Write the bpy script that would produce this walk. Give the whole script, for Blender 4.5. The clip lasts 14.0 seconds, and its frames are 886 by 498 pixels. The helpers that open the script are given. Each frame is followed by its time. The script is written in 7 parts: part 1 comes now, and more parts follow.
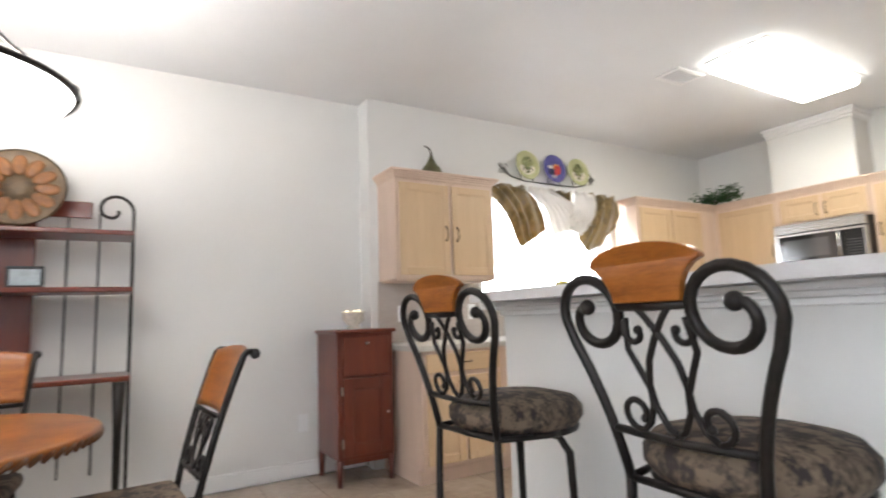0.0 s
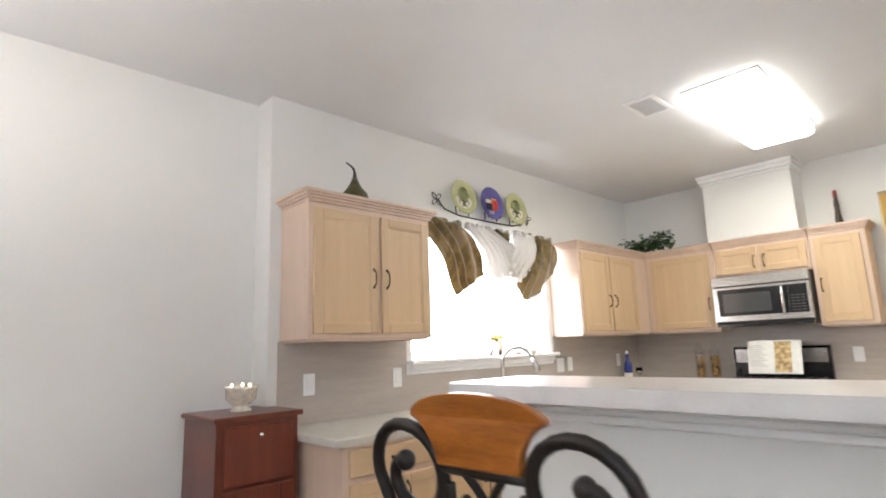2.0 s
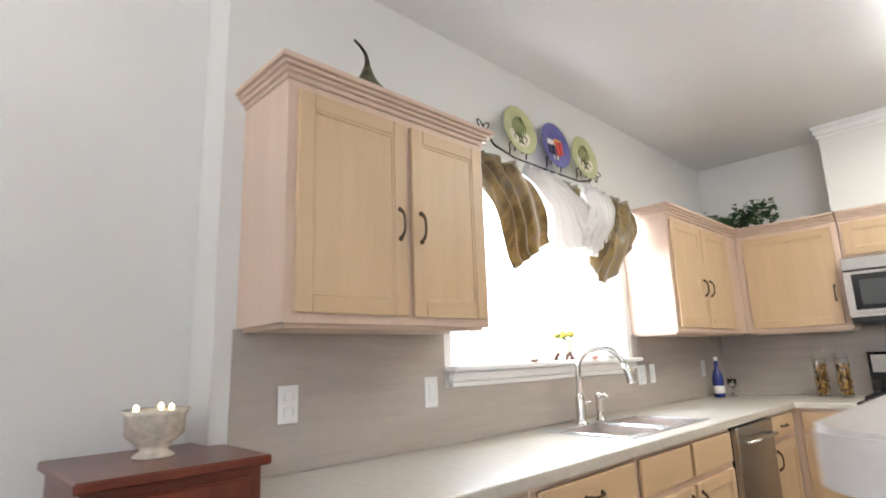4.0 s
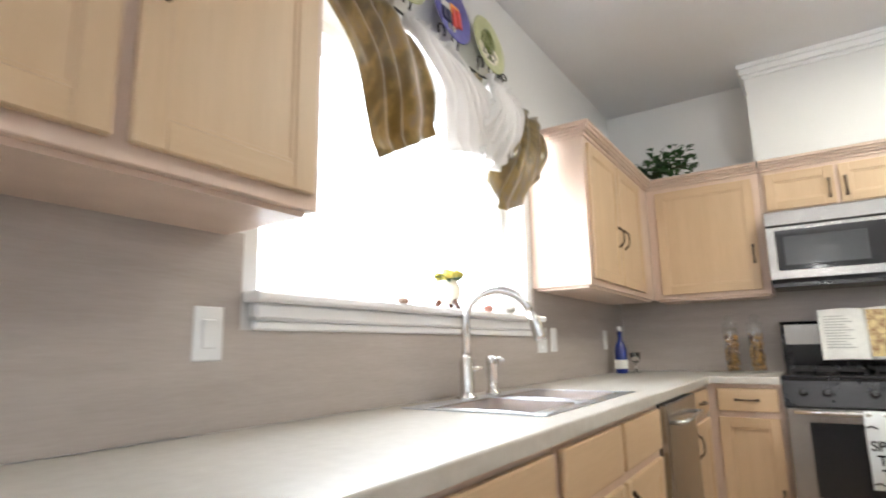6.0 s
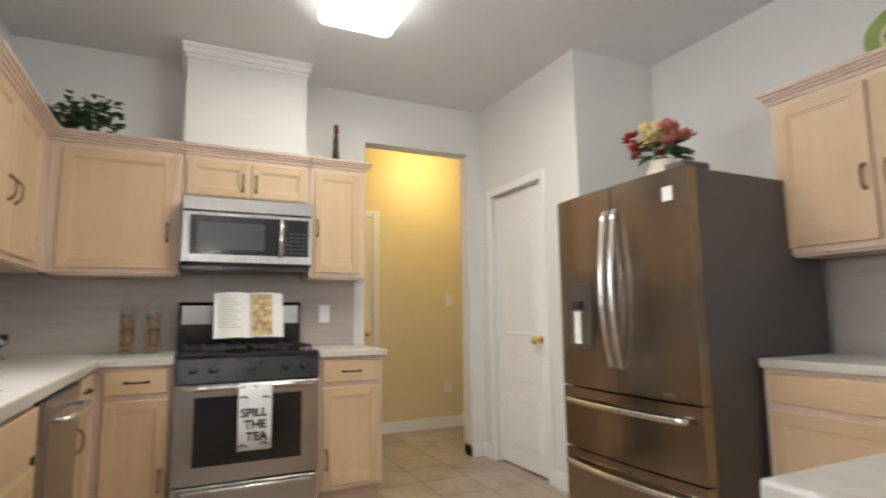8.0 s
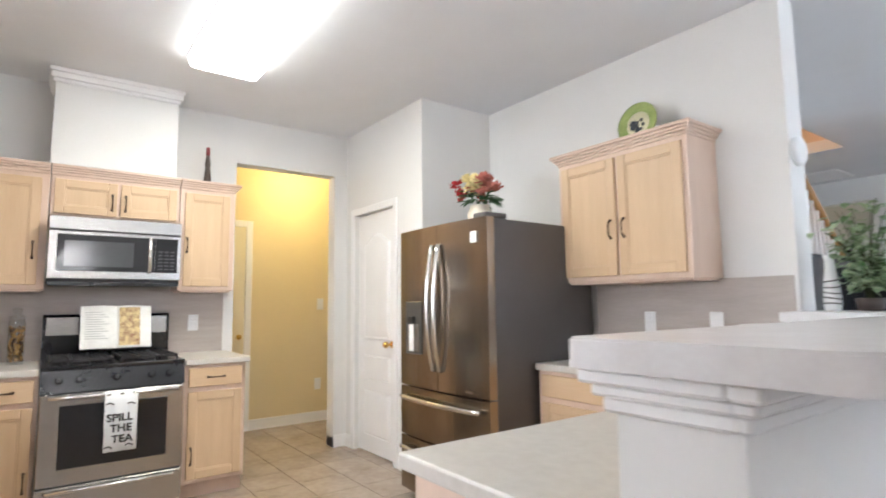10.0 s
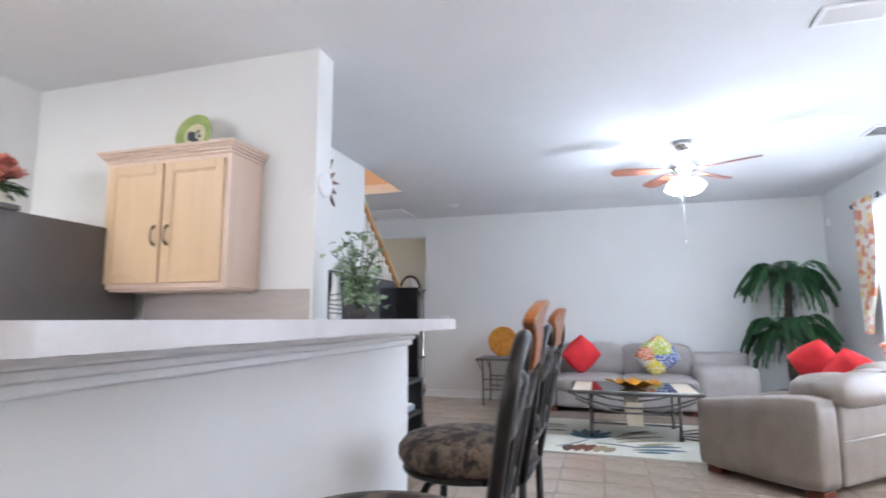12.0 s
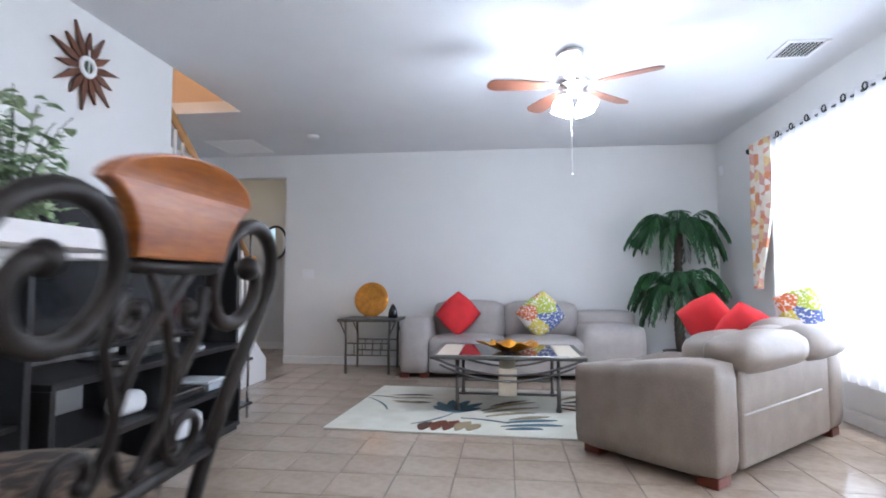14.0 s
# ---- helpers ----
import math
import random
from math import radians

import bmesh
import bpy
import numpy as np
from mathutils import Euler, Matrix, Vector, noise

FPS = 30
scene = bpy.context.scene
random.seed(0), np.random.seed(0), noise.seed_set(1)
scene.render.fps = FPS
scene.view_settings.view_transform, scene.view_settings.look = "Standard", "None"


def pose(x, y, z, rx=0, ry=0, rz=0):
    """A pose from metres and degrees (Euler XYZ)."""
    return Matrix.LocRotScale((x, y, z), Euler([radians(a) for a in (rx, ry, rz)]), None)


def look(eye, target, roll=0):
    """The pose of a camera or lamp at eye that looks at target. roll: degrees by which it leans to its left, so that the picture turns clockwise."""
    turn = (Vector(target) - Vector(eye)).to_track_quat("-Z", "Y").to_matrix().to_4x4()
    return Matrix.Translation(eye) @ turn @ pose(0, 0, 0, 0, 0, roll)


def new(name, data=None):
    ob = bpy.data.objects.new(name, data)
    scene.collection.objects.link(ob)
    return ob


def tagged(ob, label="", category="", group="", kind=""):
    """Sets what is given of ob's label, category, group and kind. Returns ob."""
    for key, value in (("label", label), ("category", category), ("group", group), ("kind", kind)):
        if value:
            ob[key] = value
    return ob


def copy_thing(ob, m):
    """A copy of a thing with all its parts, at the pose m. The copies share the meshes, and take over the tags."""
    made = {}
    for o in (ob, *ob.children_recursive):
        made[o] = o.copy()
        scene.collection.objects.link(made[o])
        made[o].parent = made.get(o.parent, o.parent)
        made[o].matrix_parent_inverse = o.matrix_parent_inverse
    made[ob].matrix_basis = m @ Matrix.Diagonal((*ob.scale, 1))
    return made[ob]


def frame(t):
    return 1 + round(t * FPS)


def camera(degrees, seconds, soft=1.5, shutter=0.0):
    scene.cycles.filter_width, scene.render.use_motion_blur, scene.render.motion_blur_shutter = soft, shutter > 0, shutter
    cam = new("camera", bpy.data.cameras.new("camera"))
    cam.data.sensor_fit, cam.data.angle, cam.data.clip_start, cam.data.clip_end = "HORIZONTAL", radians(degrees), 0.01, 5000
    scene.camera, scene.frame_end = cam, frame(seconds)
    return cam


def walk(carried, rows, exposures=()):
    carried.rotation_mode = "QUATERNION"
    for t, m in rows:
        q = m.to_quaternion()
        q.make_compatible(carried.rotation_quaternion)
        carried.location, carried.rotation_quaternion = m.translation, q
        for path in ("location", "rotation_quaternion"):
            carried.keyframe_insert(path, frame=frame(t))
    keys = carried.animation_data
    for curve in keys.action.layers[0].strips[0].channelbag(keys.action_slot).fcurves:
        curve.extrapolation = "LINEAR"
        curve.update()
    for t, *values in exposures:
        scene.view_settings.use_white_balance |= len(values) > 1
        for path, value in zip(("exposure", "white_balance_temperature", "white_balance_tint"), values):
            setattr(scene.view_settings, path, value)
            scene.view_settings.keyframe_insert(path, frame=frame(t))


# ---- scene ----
cam = camera(78.5, 14.0, soft=1.8, shutter=0.5)
PATH = [
    (0, (0.92, 0.269, 1.092), (1.941, 1.971, 1.339), -2.1),
    (0.5, (0.84, 0.326, 1.197), (2.117, 1.851, 1.412), -2.1),
    (1, (0.914, 0.579, 1.31), (2.266, 2.034, 1.547), -2.0),
    (1.5, (1.03, 0.872, 1.315), (2.39, 2.305, 1.63), -2.1),
    (2, (1.169, 1.217, 1.307), (2.533, 2.635, 1.664), -2.1),
    (2.5, (1.355, 1.559, 1.306), (2.701, 2.987, 1.694), -2.0),
    (5, (2.308, 2.762, 1.164), (3.747, 4.092, 1.565), -1.2),
    (5.5, (2.546, 2.902, 1.107), (4.076, 4.135, 1.482), -1.3),
    (6, (2.728, 2.941, 1.083), (4.364, 4.035, 1.444), -1.0),
    (6.5, (2.891, 3.021, 1.08), (4.713, 3.774, 1.415), -0.4),
    (7, (3.017, 3.059, 1.04), (4.965, 3.348, 1.388), -0.4),
    (7.5, (2.938, 3.013, 1.096), (4.903, 2.754, 1.367), 0.0),
    (8, (2.883, 3.063, 1.103), (4.677, 2.212, 1.349), -0.7),
    (10.5, (2.055, 3.122, 1.262), (3.515, 1.773, 1.489), -0.3),
    (11, (1.923, 3.07, 1.261), (3.063, 1.448, 1.526), -0.2),
    (11.5, (1.761, 3.059, 1.228), (2.558, 1.242, 1.485), -0.1),
    (12, (1.72, 2.931, 1.197), (2.278, 1.027, 1.453), -0.2),
    (12.5, (1.678, 2.627, 1.158), (2.058, 0.68, 1.408), -0.2),
    (13, (1.629, 2.371, 1.106), (1.882, 0.396, 1.293), -0.2),
    (13.5, (1.533, 2.048, 1.091), (1.763, 0.067, 1.237), -0.2),
    (14, (1.469, 1.688, 1.078), (1.698, -0.295, 1.203), 0.0),
]
EXPOSURES = [(0, 0.43, 6350, 10), (2.5, 0.36, 6350, 10), (5, 0.48, 6150, 9), (6.5, 0.12, 6250, 9), (7.5, -0.16, 6350, 10), (8, 0.02, 6350, 10), (10.5, 0.60, 5900, 11), (11.5, 0.64, 5820, 12),
             (13, 0.55, 5750, 14), (14, 0.50, 5750, 13)]
walk(cam, [(t, look(eye, target, roll)) for t, eye, target, roll in PATH], EXPOSURES)

# ---- light ----
world = bpy.data.worlds.new("sky")
scene.world = world
world.use_nodes = True
wn = world.node_tree
sky = wn.nodes.new("ShaderNodeTexSky")
sky.sky_type = 'NISHITA'
sky.sun_disc = False
sky.sun_elevation, sky.sun_rotation = radians(58), radians(200)
wn.links.new(sky.outputs[0], wn.nodes["Background"].inputs[0])
wn.nodes["Background"].inputs[1].default_value = 0.12

sun = new("sun", bpy.data.lights.new("sun", 'SUN'))
sun.data.energy, sun.data.angle, sun.data.color = 2.0, radians(0.5), (1.0, 0.95, 0.87)
sun.matrix_world = look((0, 0, 20), (6.5, -6, 0))


def area_lamp(name, m, sx, sy, power, color):
    ob = new(name, bpy.data.lights.new(name, 'AREA'))
    ob.data.shape, ob.data.size, ob.data.size_y = 'RECTANGLE', sx, sy
    ob.data.energy, ob.data.color = power, color
    ob.matrix_world = m
    return ob


# daylight in the two window openings
area_lamp("kitchen_window_light", look((4.39, 4.19, 1.72), (4.39, 2.0, 1.2)), 1.5, 0.9, 34, (0.95, 0.97, 1.0))
area_lamp("living_window_light", look((-1.24, -1.45, 1.4), (1.5, -1.45, 1.0)), 4.7, 1.95, 42, (0.70, 0.85, 1.0))
# ceiling panel, fan lamp, dining lamp, lamp of the back passage
area_lamp("kitchen_panel_light", look((5.14, 2.24, 2.725), (5.14, 2.24, 0)), 1.25, 0.40, 20, (1.0, 0.94, 0.76))


def point_lamp(name, p, power, color, r=0.05):
    ob = new(name, bpy.data.lights.new(name, 'POINT'))
    ob.data.energy, ob.data.color, ob.data.shadow_soft_size = power, color, r
    ob.location = p
    return ob


point_lamp("fan_light", (0.953, -2.387, 2.20), 19, (0.80, 0.90, 1.0), 0.12)
point_lamp("dining_light", (0.335, 2.76, 2.03), 56, (1.0, 0.95, 0.90), 0.12)
point_lamp("passage_light", (7.42, 0.95, 2.60), 17, (1.0, 0.76, 0.33), 0.12)
point_lamp("hall_light", (5.6, -6.2, 2.4), 2.2, (1.0, 0.80, 0.50), 0.1)
point_lamp("stair_light", (4.9, -1.6, 4.4), 40, (1.0, 0.72, 0.45), 0.15)


# ---- materials ----
def mat(name, color, rough=0.5, metal=0.0, var=0.08, scale=6.0, bump=0.0, fine=60.0, color2=None, stretch=(1, 1, 1), coat=0.0):
    m = bpy.data.materials.new(name)
    m.use_nodes = True
    nt = m.node_tree
    b = nt.nodes["Principled BSDF"]
    b.inputs["Roughness"].default_value, b.inputs["Metallic"].default_value = rough, metal
    b.inputs["Coat Weight"].default_value = coat
    tc = nt.nodes.new("ShaderNodeTexCoord")
    mp = nt.nodes.new("ShaderNodeMapping")
    mp.inputs["Scale"].default_value = stretch
    nt.links.new(tc.outputs["Object"], mp.inputs[0])
    n1 = nt.nodes.new("ShaderNodeTexNoise")
    n1.inputs["Scale"].default_value, n1.inputs["Detail"].default_value = scale, 5
    n2 = nt.nodes.new("ShaderNodeTexNoise")
    n2.inputs["Scale"].default_value, n2.inputs["Detail"].default_value = fine, 3
    nt.links.new(mp.outputs[0], n1.inputs["Vector"])
    nt.links.new(mp.outputs[0], n2.inputs["Vector"])
    add = nt.nodes.new("ShaderNodeMath")
    add.operation = 'ADD'
    nt.links.new(n1.outputs["Fac"], add.inputs[0])
    half = nt.nodes.new("ShaderNodeMath")
    half.operation = 'MULTIPLY'
    half.inputs[1].default_value = 0.5
    nt.links.new(n2.outputs["Fac"], half.inputs[0])
    nt.links.new(half.outputs[0], add.inputs[1])
    ramp = nt.nodes.new("ShaderNodeValToRGB")
    c1 = color
    c2 = color2 or tuple(min(1, c * (1 + var)) for c in color)
    lo = color2 and color or tuple(c * (1 - var) for c in color)
    ramp.color_ramp.elements[0].position, ramp.color_ramp.elements[1].position = 0.5, 1.0
    ramp.color_ramp.elements[0].color = (*lo, 1)
    ramp.color_ramp.elements[1].color = (*c2, 1)
    nt.links.new(add.outputs[0], ramp.inputs[0])
    nt.links.new(ramp.outputs[0], b.inputs["Base Color"])
    if bump:
        bp = nt.nodes.new("ShaderNodeBump")
        bp.inputs["Strength"].default_value, bp.inputs["Distance"].default_value = min(1, bump), 0.004
        nt.links.new(add.outputs[0], bp.inputs["Height"])
        nt.links.new(bp.outputs[0], b.inputs["Normal"])
    return m


def glow(name, color, strength):
    m = bpy.data.materials.new(name)
    m.use_nodes = True
    b = m.node_tree.nodes["Principled BSDF"]
    b.inputs["Base Color"].default_value = (*color, 1)
    b.inputs["Emission Color"].default_value = (*color, 1)
    b.inputs["Emission Strength"].default_value = strength
    return m


def cloth_through(name, color, clear, trans=0.6):
    m = bpy.data.materials.new(name)
    m.use_nodes = True
    nt = m.node_tree
    nt.nodes.remove(nt.nodes["Principled BSDF"])
    out = nt.nodes["Material Output"]
    d, t, x = nt.nodes.new("ShaderNodeBsdfDiffuse"), nt.nodes.new("ShaderNodeBsdfTranslucent"), nt.nodes.new("ShaderNodeBsdfTransparent")
    d.inputs[0].default_value = t.inputs[0].default_value = (*color, 1)
    m1, m2 = nt.nodes.new("ShaderNodeMixShader"), nt.nodes.new("ShaderNodeMixShader")
    m1.inputs[0].default_value, m2.inputs[0].default_value = trans, clear
    nt.links.new(d.outputs[0], m1.inputs[1])
    nt.links.new(t.outputs[0], m1.inputs[2])
    nt.links.new(m1.outputs[0], m2.inputs[1])
    nt.links.new(x.outputs[0], m2.inputs[2])
    nt.links.new(m2.outputs[0], out.inputs[0])
    return m


def glass_mat(name, color=(1, 1, 1), rough=0.0, ior=1.45):
    m = bpy.data.materials.new(name)
    m.use_nodes = True
    b = m.node_tree.nodes["Principled BSDF"]
    b.inputs["Base Color"].default_value = (*color, 1)
    b.inputs["Transmission Weight"].default_value, b.inputs["Roughness"].default_value, b.inputs["IOR"].default_value = 1.0, rough, ior
    return m


WALL = mat("wall_paint", (0.73, 0.72, 0.70), 0.7, var=0.02, scale=2, bump=0.12, fine=90)
WALL_P = mat("passage_paint", (0.72, 0.60, 0.36), 0.7, var=0.03, scale=2, bump=0.12, fine=90)
CEIL = mat("ceiling_paint", (0.74, 0.74, 0.75), 0.85, var=0.02, scale=3, bump=0.25, fine=120)
WHITE = mat("white_trim", (0.82, 0.81, 0.80), 0.4, var=0.02)
BACKSPL = mat("backsplash_laminate", (0.395, 0.343, 0.303), 0.5, color2=(0.468, 0.418, 0.383), scale=7, fine=60, stretch=(0.35, 0.35, 3))
MAPLE = mat("pickled_maple", (0.575, 0.405, 0.245), 0.42, color2=(0.635, 0.46, 0.29), scale=3, fine=22, stretch=(5, 5, 0.4), bump=0.03)
MAPLE_H = mat("pickled_maple_rail", (0.565, 0.395, 0.235), 0.42, color2=(0.63, 0.455, 0.285), scale=3, fine=22, stretch=(0.4, 5, 5), bump=0.03)
PALEWOOD = mat("pale_pickled_side", (0.63, 0.475, 0.375), 0.42, color2=(0.69, 0.53, 0.425), scale=3, fine=30, stretch=(5, 5, 0.5))
COUNTER = mat("counter_laminate", (0.52, 0.49, 0.44), 0.32, color2=(0.60, 0.57, 0.52), scale=30, fine=220)
BARTOP = mat("bar_laminate", (0.60, 0.57, 0.56), 0.30, color2=(0.68, 0.66, 0.65), scale=14, fine=120, stretch=(1, 1, 1))
IRON = mat("dark_iron", (0.022, 0.018, 0.016), 0.38, 0.6, var=0.3, bump=0.05)
BRONZE = mat("bronze_pull", (0.10, 0.065, 0.04), 0.4, 0.8, var=0.2)
ORANGEWOOD = mat("honey_wood", (0.19, 0.050, 0.007), 0.33, color2=(0.38, 0.125, 0.019), scale=5, fine=30, stretch=(1.2, 1.2, 6), coat=0.12)
CHERRY = mat("cherry_wood", (0.10, 0.017, 0.008), 0.3, color2=(0.155, 0.030, 0.013), scale=3, fine=25, stretch=(6, 6, 0.6), coat=0.25)
STEEL = mat("brushed_steel", (0.44, 0.43, 0.415), 0.27, 1.0, var=0.06, scale=2, fine=160, stretch=(0.3, 0.3, 8))
DARKSTEEL = mat("bronze_steel", (0.33, 0.275, 0.22), 0.21, 1.0, var=0.06, scale=2, fine=160, stretch=(8, 8, 0.3))
FRIDGESIDE = mat("fridge_side", (0.105, 0.095, 0.092), 0.45, 0.3, var=0.05)
BLACK = mat("black_enamel", (0.012, 0.012, 0.014), 0.18, var=0.2)
MATTBLACK = mat("black_laminate", (0.012, 0.011, 0.011), 0.42, var=0.3, bump=0.03)
BLACKGLASS = mat("black_glass", (0.015, 0.015, 0.017), 0.06, var=0.1)
CHROME = mat("satin_nickel", (0.68, 0.67, 0.65), 0.22, 1.0, var=0.03)
BRASS = mat("polished_brass", (0.80, 0.55, 0.18), 0.2, 1.0, var=0.05)
PLASTIC = mat("white_plastic", (0.80, 0.80, 0.80), 0.35, var=0.01)
PAPER = mat("paper", (0.82, 0.81, 0.77), 0.7, var=0.05, scale=30)
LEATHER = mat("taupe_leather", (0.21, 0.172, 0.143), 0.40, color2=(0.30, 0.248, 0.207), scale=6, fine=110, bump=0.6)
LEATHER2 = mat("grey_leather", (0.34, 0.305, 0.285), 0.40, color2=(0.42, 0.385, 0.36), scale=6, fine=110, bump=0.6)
RED = mat("red_cloth", (0.62, 0.02, 0.025), 0.8, var=0.12, scale=8, fine=200, bump=0.3)
LEAF = mat("ivy_leaf", (0.02, 0.06, 0.018), 0.5, color2=(0.06, 0.15, 0.045), scale=14, fine=40)
LEAFV = mat("variegated_leaf", (0.06, 0.17, 0.045), 0.5, color2=(0.52, 0.60, 0.40), scale=22, fine=50)
PALM = mat("palm_leaf", (0.008, 0.032, 0.012), 0.4, color2=(0.035, 0.13, 0.035), scale=6, fine=30)
PALMTRUNK = mat("palm_trunk", (0.03, 0.02, 0.014), 0.8, color2=(0.07, 0.05, 0.035), scale=20, bump=0.6)
STEM = mat("plant_stem", (0.05, 0.06, 0.02), 0.6)
TILE = mat("floor_tile", (0.33, 0.255, 0.19), 0.17, color2=(0.47, 0.38, 0.30), scale=4, fine=20, bump=0.06)
GROUT = mat("grout", (0.20, 0.165, 0.13), 0.8, var=0.15, scale=30)
METALGREY = mat("grey_metal_table", (0.13, 0.12, 0.11), 0.4, 0.6, var=0.2, bump=0.05)
STONEP = mat("cream_stone", (0.62, 0.53, 0.40), 0.45, color2=(0.72, 0.63, 0.50), scale=12)
GOLD = mat("amber_foil", (0.75, 0.32, 0.03), 0.28, 0.85, var=0.2, scale=20, bump=0.3)
COPPERPLATE = mat("amber_plate", (0.55, 0.24, 0.04), 0.28, 0.7, var=0.3, scale=12, bump=0.2)
OAK = mat("golden_oak", (0.38, 0.19, 0.06), 0.35, color2=(0.50, 0.27, 0.09), scale=4, fine=30, stretch=(4, 1, 4))
NAVY = mat("blue_bottle", (0.015, 0.03, 0.20), 0.15)
GREENP = mat("olive_plate", (0.40, 0.41, 0.19), 0.3, color2=(0.54, 0.55, 0.31), scale=10)
BLUEP = mat("blue_plate", (0.06, 0.05, 0.22), 0.3, color2=(0.12, 0.12, 0.38), scale=9)
def taffeta(name):
    """Shot silk with gold, grey and brown bands; glints and fold shade are put into its colour. Lets some daylight
    through.
    """
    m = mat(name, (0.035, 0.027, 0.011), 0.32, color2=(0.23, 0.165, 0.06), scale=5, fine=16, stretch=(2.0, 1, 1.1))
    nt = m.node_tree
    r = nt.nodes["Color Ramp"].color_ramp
    # ramp stops paint the dark folds and the gold and grey glints
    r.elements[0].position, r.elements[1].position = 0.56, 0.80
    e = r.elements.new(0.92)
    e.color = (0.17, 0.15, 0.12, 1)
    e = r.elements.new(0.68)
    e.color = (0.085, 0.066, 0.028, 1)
    b = nt.nodes["Principled BSDF"]
    b.inputs["Sheen Weight"].default_value = 0.4
    tr = nt.nodes.new("ShaderNodeBsdfTranslucent")
    tr.inputs[0].default_value = (0.50, 0.33, 0.08, 1)
    mx = nt.nodes.new("ShaderNodeMixShader")
    mx.inputs[0].default_value = 0.16
    nt.links.new(b.outputs[0], mx.inputs[1])
    nt.links.new(tr.outputs[0], mx.inputs[2])
    nt.links.new(mx.outputs[0], nt.nodes["Material Output"].inputs[0])
    return m


OLIVE = taffeta("olive_taffeta")
SHEERW = cloth_through("white_voile", (0.78, 0.75, 0.72), 0.04, 0.14)
SHEER = cloth_through("white_sheer", (0.92, 0.92, 0.93), 0.30, 0.7)
GLASS = glass_mat("clear_glass")
JAR = bpy.data.materials.new("jar_glass")
JAR.use_nodes = True
jn = JAR.node_tree
jn.nodes.remove(jn.nodes["Principled BSDF"])
jt, jg, jm = jn.nodes.new("ShaderNodeBsdfTransparent"), jn.nodes.new("ShaderNodeBsdfGlossy"), jn.nodes.new("ShaderNodeMixShader")
jg.inputs["Roughness"].default_value, jm.inputs[0].default_value = 0.05, 0.05
jt.inputs[0].default_value = (0.95, 0.96, 0.95, 1)
jn.links.new(jt.outputs[0], jm.inputs[1])
jn.links.new(jg.outputs[0], jm.inputs[2])
jn.links.new(jm.outputs[0], jn.nodes["Material Output"].inputs[0])
MIRROR = mat("mirror_silver", (0.9, 0.9, 0.9), 0.02, 1.0, var=0.0)
CREAM = mat("cream_ceramic", (0.72, 0.66, 0.54), 0.35, var=0.1, scale=20)
PANEL = glow("lamp_diffuser", (1.0, 0.98, 0.90), 6.0)
BULB = glow("lamp_glass", (0.84, 0.93, 1.0), 55.0)
DAY = glow("daylight_backdrop", (0.94, 0.97, 1.0), 3.5)


# ---- mesh helpers ----
def box(bm, x0, y0, z0, x1, y1, z1, bevel=0.0, seg=1):
    r = bmesh.ops.create_cube(bm, size=1.0)
    vs = r["verts"]
    bmesh.ops.scale(bm, vec=(abs(x1 - x0), abs(y1 - y0), abs(z1 - z0)), verts=vs)
    bmesh.ops.translate(bm, vec=((x0 + x1) / 2, (y0 + y1) / 2, (z0 + z1) / 2), verts=vs)
    if bevel:
        es = list({e for v in vs for e in v.link_edges})
        bmesh.ops.bevel(bm, geom=es, offset=bevel, segments=seg, profile=0.5, affect='EDGES')
    return vs


def bm_box(*a, **k):
    bm = bmesh.new()
    box(bm, *a, **k)
    return bm


def tube(bm, pts, r, n=8, flat=1.0):
    pts = [Vector(p) for p in pts]
    rings, prev = [], None
    for i, p in enumerate(pts):
        d = (pts[min(i + 1, len(pts) - 1)] - pts[max(i - 1, 0)])
        if d.length < 1e-9:
            d = Vector((0, 0, 1))
        d.normalize()
        if prev is None:
            up = Vector((0, 0, 1)) if abs(d.z) < 0.9 else Vector((0, 1, 0))
            side = d.cross(up).normalized()
        else:
            side = (prev - d * prev.dot(d))
            side = side.normalized() if side.length > 1e-6 else d.orthogonal().normalized()
        prev = side
        up = side.cross(d)
        rr = r[i] if isinstance(r, (list, tuple)) else r
        rings.append([bm.verts.new(p + side * rr * math.cos(2 * math.pi * k / n) + up * rr * flat * math.sin(2 * math.pi * k / n)) for k in range(n)])
    for a, b in zip(rings, rings[1:]):
        for k in range(n):
            f = bm.faces.new((a[k], a[(k + 1) % n], b[(k + 1) % n], b[k]))
            f.smooth = True
    bm.faces.new(rings[0][::-1])
    bm.faces.new(rings[-1])


def lathe(bm, prof, c=(0, 0, 0), n=24, sx=1.0, sy=1.0):
    rings = []
    for r, z in prof:
        rings.append([bm.verts.new((c[0] + sx * r * math.cos(2 * math.pi * k / n), c[1] + sy * r * math.sin(2 * math.pi * k / n), c[2] + z)) for k in range(n)])
    for a, b in zip(rings, rings[1:]):
        for k in range(n):
            f = bm.faces.new((a[k], a[(k + 1) % n], b[(k + 1) % n], b[k]))
            f.smooth = True
    bm.faces.new(rings[0][::-1])
    bm.faces.new(rings[-1])


def ball(bm, c, r, u=12, v=8, s=(1, 1, 1)):
    res = bmesh.ops.create_uvsphere(bm, u_segments=u, v_segments=v, radius=r)
    bmesh.ops.scale(bm, vec=s, verts=res["verts"])
    bmesh.ops.translate(bm, vec=c, verts=res["verts"])
    for w in res["verts"]:
        for f in w.link_faces:
            f.smooth = True


